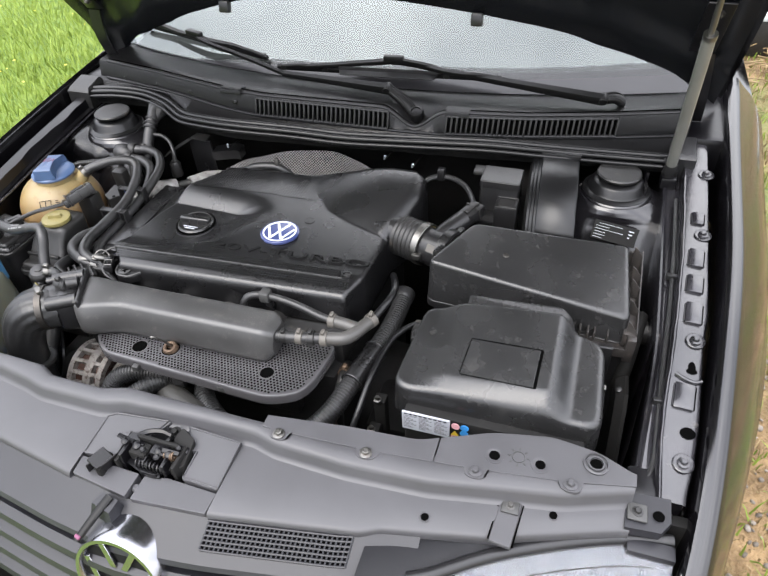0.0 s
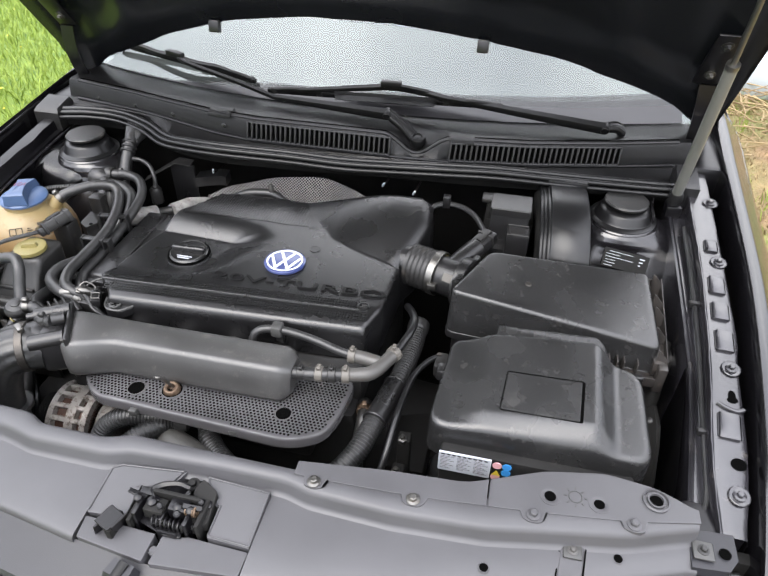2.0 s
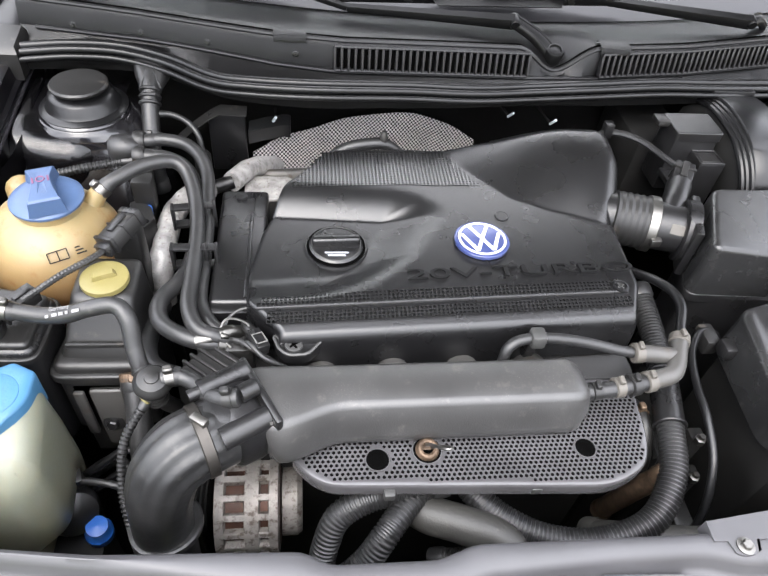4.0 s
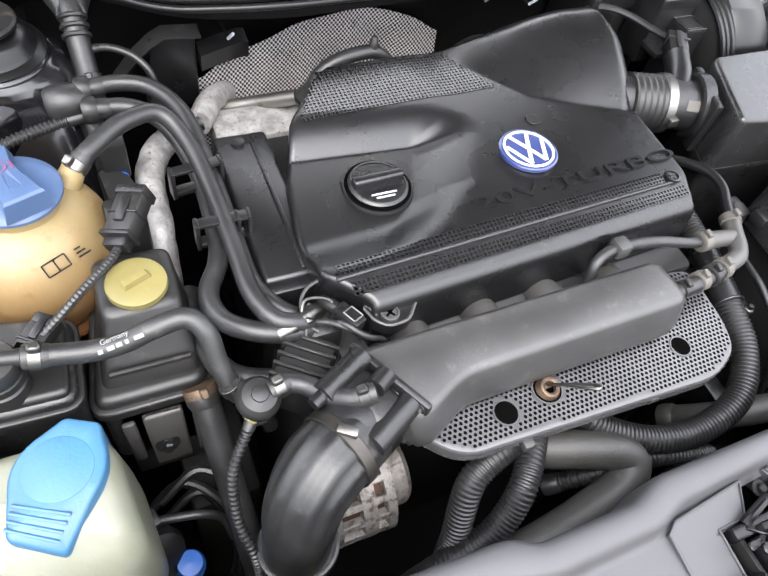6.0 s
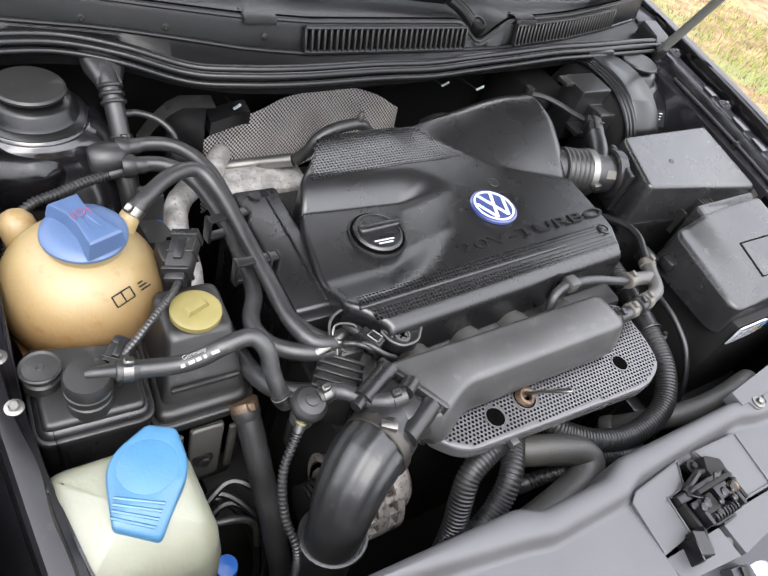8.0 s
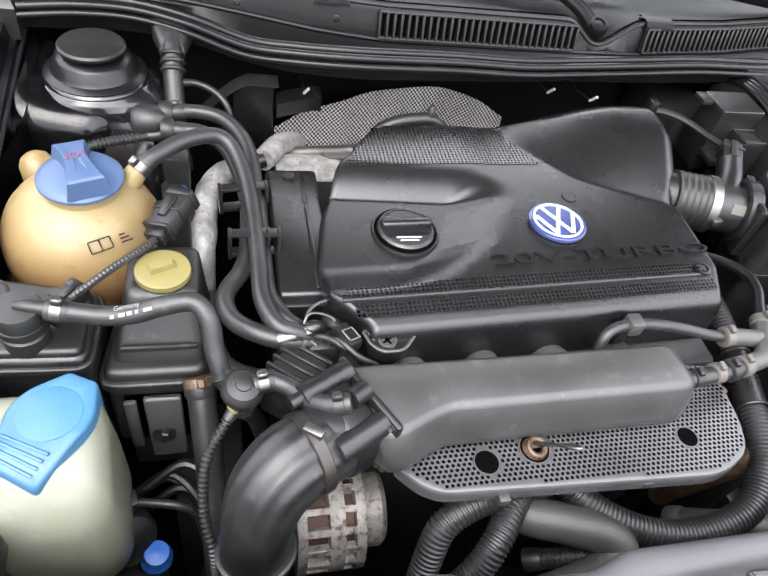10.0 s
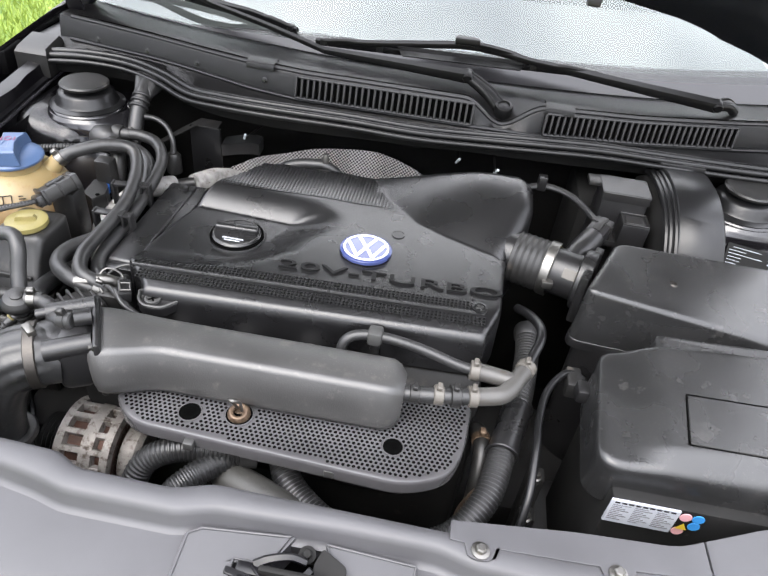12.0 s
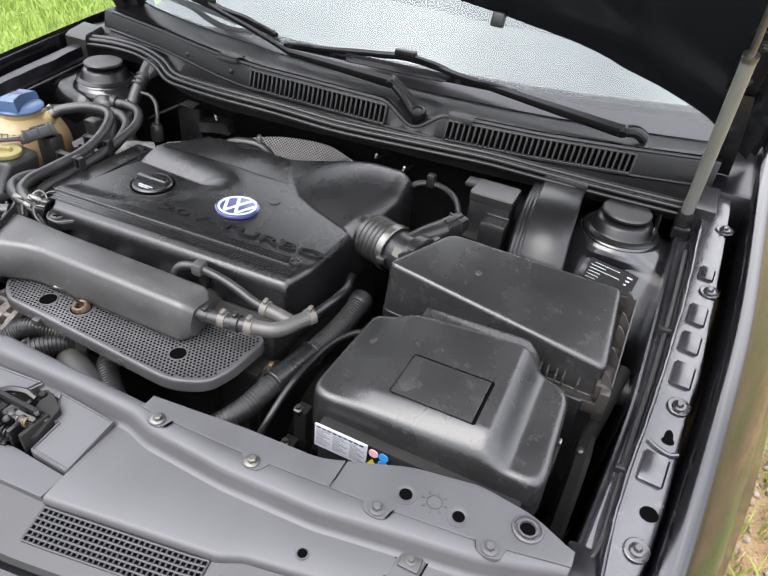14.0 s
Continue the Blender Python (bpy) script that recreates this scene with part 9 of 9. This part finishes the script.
duct = thing("cold_air_duct", (0.44, 0.93, 0.70), "curved black plastic cold air duct", "air duct")
DUCT = [(1.035, 0.866), (1.00, 0.875), (0.955, 0.876), (0.915, 0.868), (0.880, 0.850), (0.855, 0.825), (0.843, 0.795), (0.84, 0.70)]


def duct_ring(y, z, k):
    sx = 0.018 * k
    t = 0.035
    return [(0.402 + sx, y, z), (0.404 + sx, y, z + 0.003), (0.468 + sx, y, z + 0.003), (0.471 + sx, y, z), (0.471 + sx, y + t * k, z - t * (1 - k * 0.6)), (0.402 + sx, y + t * k, z - t * (1 - k * 0.6))]


dp = spline([(0, y, z) for y, z in DUCT], 5)
part("duct_body", loft([duct_ring(p.y, p.z, i / (len(dp) - 1)) for i, p in enumerate(dp)]), M_SEAL, duct, "", 50)
for dx in (0.0, -0.007, -0.013):
    part("duct_edge", tube([(0.402 + dx + 0.018 * i / 7, y + (-dx * 0.2), z - 0.006 + dx * 0.4) for i, (y, z) in enumerate(DUCT)], 0.0045, 8), M_SEAL, duct)
part("duct_side", loft([[(0.402 + 0.018 * i / 7, y, z - 0.003), (0.380 + 0.018 * i / 7, y + 0.012, z - 0.03), (0.382 + 0.018 * i / 7, y + 0.03, z - 0.07), (0.405 + 0.018 * i / 7, y + 0.03, z - 0.07)] for i, (y, z) in enumerate(DUCT)]), M_DARK, duct, "", 50)
part("duct_lip", box(0.400, 0.474, 1.018, 1.036, 0.866, 0.882, 0.003), M_SEAL, duct)

relay = thing("relay_box", (0.34, 0.95, 0.60), "black stepped relay box on the bulkhead", "relay box")
upper = part("box_upper", box(0.303, 0.374, 0.918, 0.972, 0.76, 0.860, 0.004), M_PLASTIC, relay)
part("box_lid", prism(fillet([(0.301, 0.916), (0.376, 0.916), (0.376, 0.974), (0.301, 0.974)], 0.005, 3), 0.852, 0.8665, 0.002), M_PLASTIC, upper, "dusty lid")
lower = part("box_lower", box(0.336, 0.378, 0.882, 0.920, 0.70, 0.834, 0.003), M_PLASTIC, relay)
part("box_rim", tube([(0.338, 0.884, 0.8345), (0.376, 0.884, 0.8345), (0.376, 0.918, 0.8345), (0.338, 0.918, 0.8345), (0.338, 0.884, 0.8345)], 0.0014, 6, straight=True), M_DUSTY, lower)
part("box_label", box(0.343, 0.371, 0.889, 0.911, 0.8335, 0.8348, 0.0005, 1), M_DUSTY, lower)
part("box_shelf", box(0.300, 0.340, 0.884, 0.922, 0.79, 0.800, 0.002), M_PLASTIC, relay)
part("box_bracket", box(0.283, 0.306, 0.945, 0.972, 0.858, 0.866, 0.002), M_DUSTY, relay)
part("box_back", box(0.29, 0.385, 0.985, 1.14, 0.60, 0.80, 0.004), M_DARK, relay)

sticker = thing("type_plate", (0.53, 0.89, 0.80), "black printed plate with white lines of print", "label")
own = box(-0.044, 0.044, -0.023, 0.023, 0, 0.001, 0)
pm = Matrix.Translation((0.556, 0.916, 0.7905)) @ Euler((radians(50), radians(2), radians(-10))).to_matrix().to_4x4() @ Matrix.Diagonal((0.9, 0.75, 1, 1))
part("plate", joined(None, own, pm), M_PRINT, sticker)
bm = bmesh.new()
for k, (a, b) in enumerate(((-0.034, 0.012), (-0.040, -0.012), (-0.040, 0.016), (-0.040, -0.018), (-0.040, -0.018), (-0.040, -0.022))):
    box(a, b, 0.0155 - 0.007 * k, 0.0165 - 0.007 * k, 0.0011, 0.0016, 0, bm=bm)
for k in range(3):
    box(0.026, 0.036 - 0.003 * k, 0.012 - 0.008 * k, 0.0145 - 0.008 * k, 0.0011, 0.0016, 0, bm=bm)
part("plate_print", joined(None, bm, pm), M_WHITE, sticker)
part("plate_stay", box(0.545, 0.565, 0.922, 0.940, 0.74, 0.782, 0.004), M_PAINT_IN, sticker)

# ---- battery ----
bat = thing("battery", (0.41, 0.53, 0.50), "car battery under a black plastic cover", "battery")
part("battery_case", box(0.290, 0.545, 0.442, 0.610, 0.50, 0.765, 0.006), M_DARK, bat, "dark battery case")
BO = [(0.264, 0.455), (0.278, 0.620), (0.40, 0.624), (0.505, 0.622), (0.558, 0.606), (0.564, 0.455)]
bo2 = finer(fillet(BO, [0.03, 0.022, 0.01, 0.02, 0.028, 0.028], 6), 0.004)


def bat_plane(x, y):
    return 0.8245 + 0.085 * (x - 0.3645) + 0.17 * (y - 0.553)


def bat_z(x, y):
    up = smooth(0.290, 0.345, x) * (1 - smooth(0.482, 0.520, x)) * smooth(0.440, 0.488, y)
    low = 0.798 + 0.10 * (y - 0.47)
    return low + (max(bat_plane(x, y), low) - low) * up


def battery_shell():
    bm = bmesh.new()
    cx, cy = 0.415, 0.535
    rings = [[(x, y, 0.738) for x, y in bo2], [(x, y, 0.775) for x, y in offset(bo2, 0.0015)]]
    for k in range(5):
        a = math.pi / 2 * k / 4
        o = offset(bo2, 0.002 + 0.009 * (1 - math.cos(a)))
        rings.append([(x, y, bat_z(x, y) - 0.009 * (1 - math.sin(a))) for x, y in o])
    base_ring = offset(bo2, 0.011)
    for k in range(1, 40):
        f = k / 40
        rings.append([(x + (cx - x) * f, y + (cy - y) * f, bat_z(x + (cx - x) * f, y + (cy - y) * f)) for x, y in base_ring])
    return loft(rings, bm=bm)


part("cover_step", prism(finer(fillet([(0.342, 0.600), (0.344, 0.640), (0.507, 0.634), (0.512, 0.600)], 0.004), 0.006), 0.745, 0.83, 0.005, top=lambda x, y: bat_z(x, y) - 0.005), M_LID, bat, "", 40)
part("battery_cover", battery_shell(), M_LID, bat, "matt black moulded cover", 40)
panel = [(0.3645, 0.553), (0.4700, 0.548), (0.4680, 0.4835), (0.3590, 0.4890)]
px = fillet(panel, 0.003, 3)
part("panel_gap", prism(px, 0.815, 0.8315, 0.0005, top=lambda x, y: bat_plane(x, y) + 0.0008), M_HOLE_SHADE, bat)
def level(k, up):
    return [(x, y, bat_plane(x, y) + up) for x, y in [(a - 0.0014, b - 0.0012) for a, b in shrunk(panel, k, 0.0)]]


part("terminal_panel", loft([[(x, y, 0.81) for x, y in [(a - 0.0014, b - 0.0012) for a, b in shrunk(panel, 0.945, 0.0)]], level(0.945, 0.0008), level(0.940, 0.0018), level(0.930, 0.0022)]), M_LID, bat, "rectangular lift-out panel", 30)
part("cover_notch", box(0.553, 0.563, 0.512, 0.548, 0.752, 0.780, 0.003), M_DARK, bat)
part("notch_tab", box(0.5585, 0.5635, 0.540, 0.550, 0.755, 0.786, 0.002), M_ZINC, bat)
part("cover_catch", box(0.262, 0.282, 0.575, 0.598, 0.755, 0.775, 0.004), M_PLASTIC, bat)
lab = part("battery_label", box(0.289, 0.360, 0.4382, 0.4412, 0.728, 0.7665, 0.0004, 1), M_WHITE, bat, "white printed battery label")
bm = bmesh.new()
for k in range(9):
    box(0.2925 + 0.0072 * k, 0.2975 + 0.0072 * k, 0.4376, 0.4384, 0.7625, 0.7645, 0, bm=bm)
part("label_band", bm, M_PRINT, lab)
bm = bmesh.new()
for c in range(3):
    for k in range(9):
        box(0.2915 + 0.023 * c, 0.3105 + 0.023 * c - 0.0045 * ((k * 2 + c) % 3), 0.4376, 0.4384, 0.7590 - 0.0031 * k, 0.7597 - 0.0031 * k, 0, bm=bm)
part("label_print", bm, M_PRINT_GREY, lab)
for x, z, m in ((0.368, 0.757, M_PINK), (0.381, 0.757, M_SIGN_BLUE), (0.368, 0.732, M_PINK), (0.381, 0.744, M_SIGN_BLUE)):
    part("warning_dot", lathe([(0, 0), (0.0063, 0), (0.0063, 0.001), (0, 0.001)], (x, 0.4405, z), (0, -1, 0), 24), m, bat)
bm = bmesh.new()
bm.faces.new([bm.verts.new(p) for p in ((0.3615, 0.4375, 0.739), (0.3745, 0.4375, 0.739), (0.368, 0.4375, 0.750))])
part("warning_triangle", bm, M_YELLOW, bat)
part("terminal_cover", box(0.255, 0.275, 0.60, 0.635, 0.735, 0.76, 0.004), M_DUSTY, bat)
liner = thing("wheel_arch_liner", (0.60, 0.55, 0.45), "dusty dark panel folded beside the battery", "panel")
part("liner_panel", loft([[(0.585, y, 0.45), (0.588, y, z), (0.600, y, z + 0.012), (0.606, y, z + 0.010), (0.606, y, 0.45)] for y, z in ((0.475, 0.60), (0.53, 0.64), (0.575, 0.69), (0.600, 0.705), (0.645, 0.70))]), M_DARK, liner, "", 30)
part("liner_clip", lathe([(0, 0), (0.005, 0), (0.005, 0.004), (0.003, 0.005), (0, 0.005)], (0.592, 0.612, 0.710), (-0.3, -0.3, 1), 14), M_PLASTIC, liner)
part("liner_strut", tube([(0.590, 0.655, 0.60), (0.598, 0.66, 0.70), (0.606, 0.70, 0.745), (0.612, 0.74, 0.76)], 0.012, 12), M_DARK, liner)
tray = thing("battery_tray", (0.41, 0.53, 0.16), "black plastic battery tray", "tray")
part("tray_pan", box(0.262, 0.568, 0.425, 0.64, 0.44, 0.515, 0.008), M_PLASTIC, tray)
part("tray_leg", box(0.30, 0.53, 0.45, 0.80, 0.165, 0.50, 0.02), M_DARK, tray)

# dark supports and brackets at the bulkhead
brk = thing("bulkhead_bracket", (-0.40, 1.0, 0.70), "black steel bracket with a bent lip by the bulkhead", "bracket")
part("bracket_plate", box(-0.408, -0.350, 1.030, 1.036, 0.70, 0.806, 0.003), M_SEAL, brk)
LIP = [(-0.455, 1.000, 0.775), (-0.430, 1.022, 0.788), (-0.405, 1.033, 0.802), (-0.388, 1.031, 0.813), (-0.346, 1.020, 0.818)]
part("bracket_lip", loft([[(x, y - 0.012, z - 0.002), (x, y - 0.012, z), (x, y + 0.012, z + 0.003), (x, y + 0.012, z + 0.001)] for x, y, z in LIP]), M_DUSTY, brk)
part("bracket_pad", loft([[(x, y - 0.006, z - 0.016), (x, y - 0.006, z + 0.006), (x, y + 0.02, z + 0.010), (x, y + 0.02, z - 0.014)] for x, y, z in ((-0.346, 1.027, 0.775), (-0.32, 1.030, 0.781), (-0.29, 1.036, 0.784), (-0.280, 1.040, 0.780))]), M_SEAL, brk, "black rubber pad")
part("bracket_stub", lathe([(0, 0), (0.013, 0), (0.013, 0.03), (0.009, 0.036), (0, 0.036)], (-0.412, 0.965, 0.745), n=16), M_DUSTY, brk)
for x, y, z in ((0.076, 1.028, 0.821), (0.143, 1.010, 0.821), (-0.305, 1.03, 0.80)):
    part("bulkhead_stud", tube([(x - 0.002, y + 0.004, z - 0.006), (x + 0.003, y - 0.004, z + 0.006)], 0.0022, 8, straight=True), M_PALE, brk, "pale stud")
    part("stud_stay", tube([(x, y + 0.004, z - 0.006), (x, y + 0.08, z - 0.02), (x, 1.15, z - 0.03)], 0.002, 6), M_DARK, brk)
jn = thing("hose_junction", (-0.495, 0.945, 0.79), "black plastic hose junction", "junction")
part("junction_body", lathe([(0, 0), (0.014, 0.001), (0.019, 0.006), (0.021, 0.022), (0.019, 0.036), (0.012, 0.044), (0, 0.046)], (-0.533, 0.930, 0.808), (1, 0, 0.05), 24), M_RUBBER, jn)
for p, r in (((-0.492, 0.938, 0.816), 0.0135), ((-0.490, 0.916, 0.806), 0.0135)):
    part("junction_port", lathe([(0, -0.008), (r, -0.008), (r * 1.12, -0.004), (r * 1.12, 0.004), (r, 0.008), (0, 0.008)], p, (1, 0, 0), 20), M_DUSTY, jn)
part("junction_leg", tube([(-0.498, 0.945, 0.795), (-0.49, 0.92, 0.77), (-0.487, 0.90, 0.72), (-0.487, 0.89, 0.62)], 0.013, 12), M_DUSTY, jn)
own = box(-0.014, 0.014, -0.012, 0.012, -0.03, 0.02, 0.004)
own.transform(Matrix.Translation((-0.478, 0.862, 0.79)))
part("junction_valve", own, M_DUSTY, jn)
part("blue_ring", lathe([(0.0, 0), (0.009, 0), (0.009, 0.012), (0, 0.012)], (-0.476, 0.842, 0.760), (0, 0, 1), 14), M_BLUE_FIT, jn)
# plain blocks added to fill the deep bay, in its shade-darkened colour
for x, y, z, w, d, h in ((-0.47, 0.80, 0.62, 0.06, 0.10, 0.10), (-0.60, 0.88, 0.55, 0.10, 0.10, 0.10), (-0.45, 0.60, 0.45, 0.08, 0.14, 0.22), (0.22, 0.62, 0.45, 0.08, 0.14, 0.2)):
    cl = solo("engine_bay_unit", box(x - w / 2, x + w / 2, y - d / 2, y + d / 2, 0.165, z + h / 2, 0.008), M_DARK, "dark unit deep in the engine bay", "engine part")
for x, y in ((-0.664, 0.605), (-0.668, 0.655)):
    part("rail_bolt", bolt((x, y, soft_along(CROWN, y) - 0.024 - 0.002), (0, -0.1, 1), 0.008), M_ZINC, car)
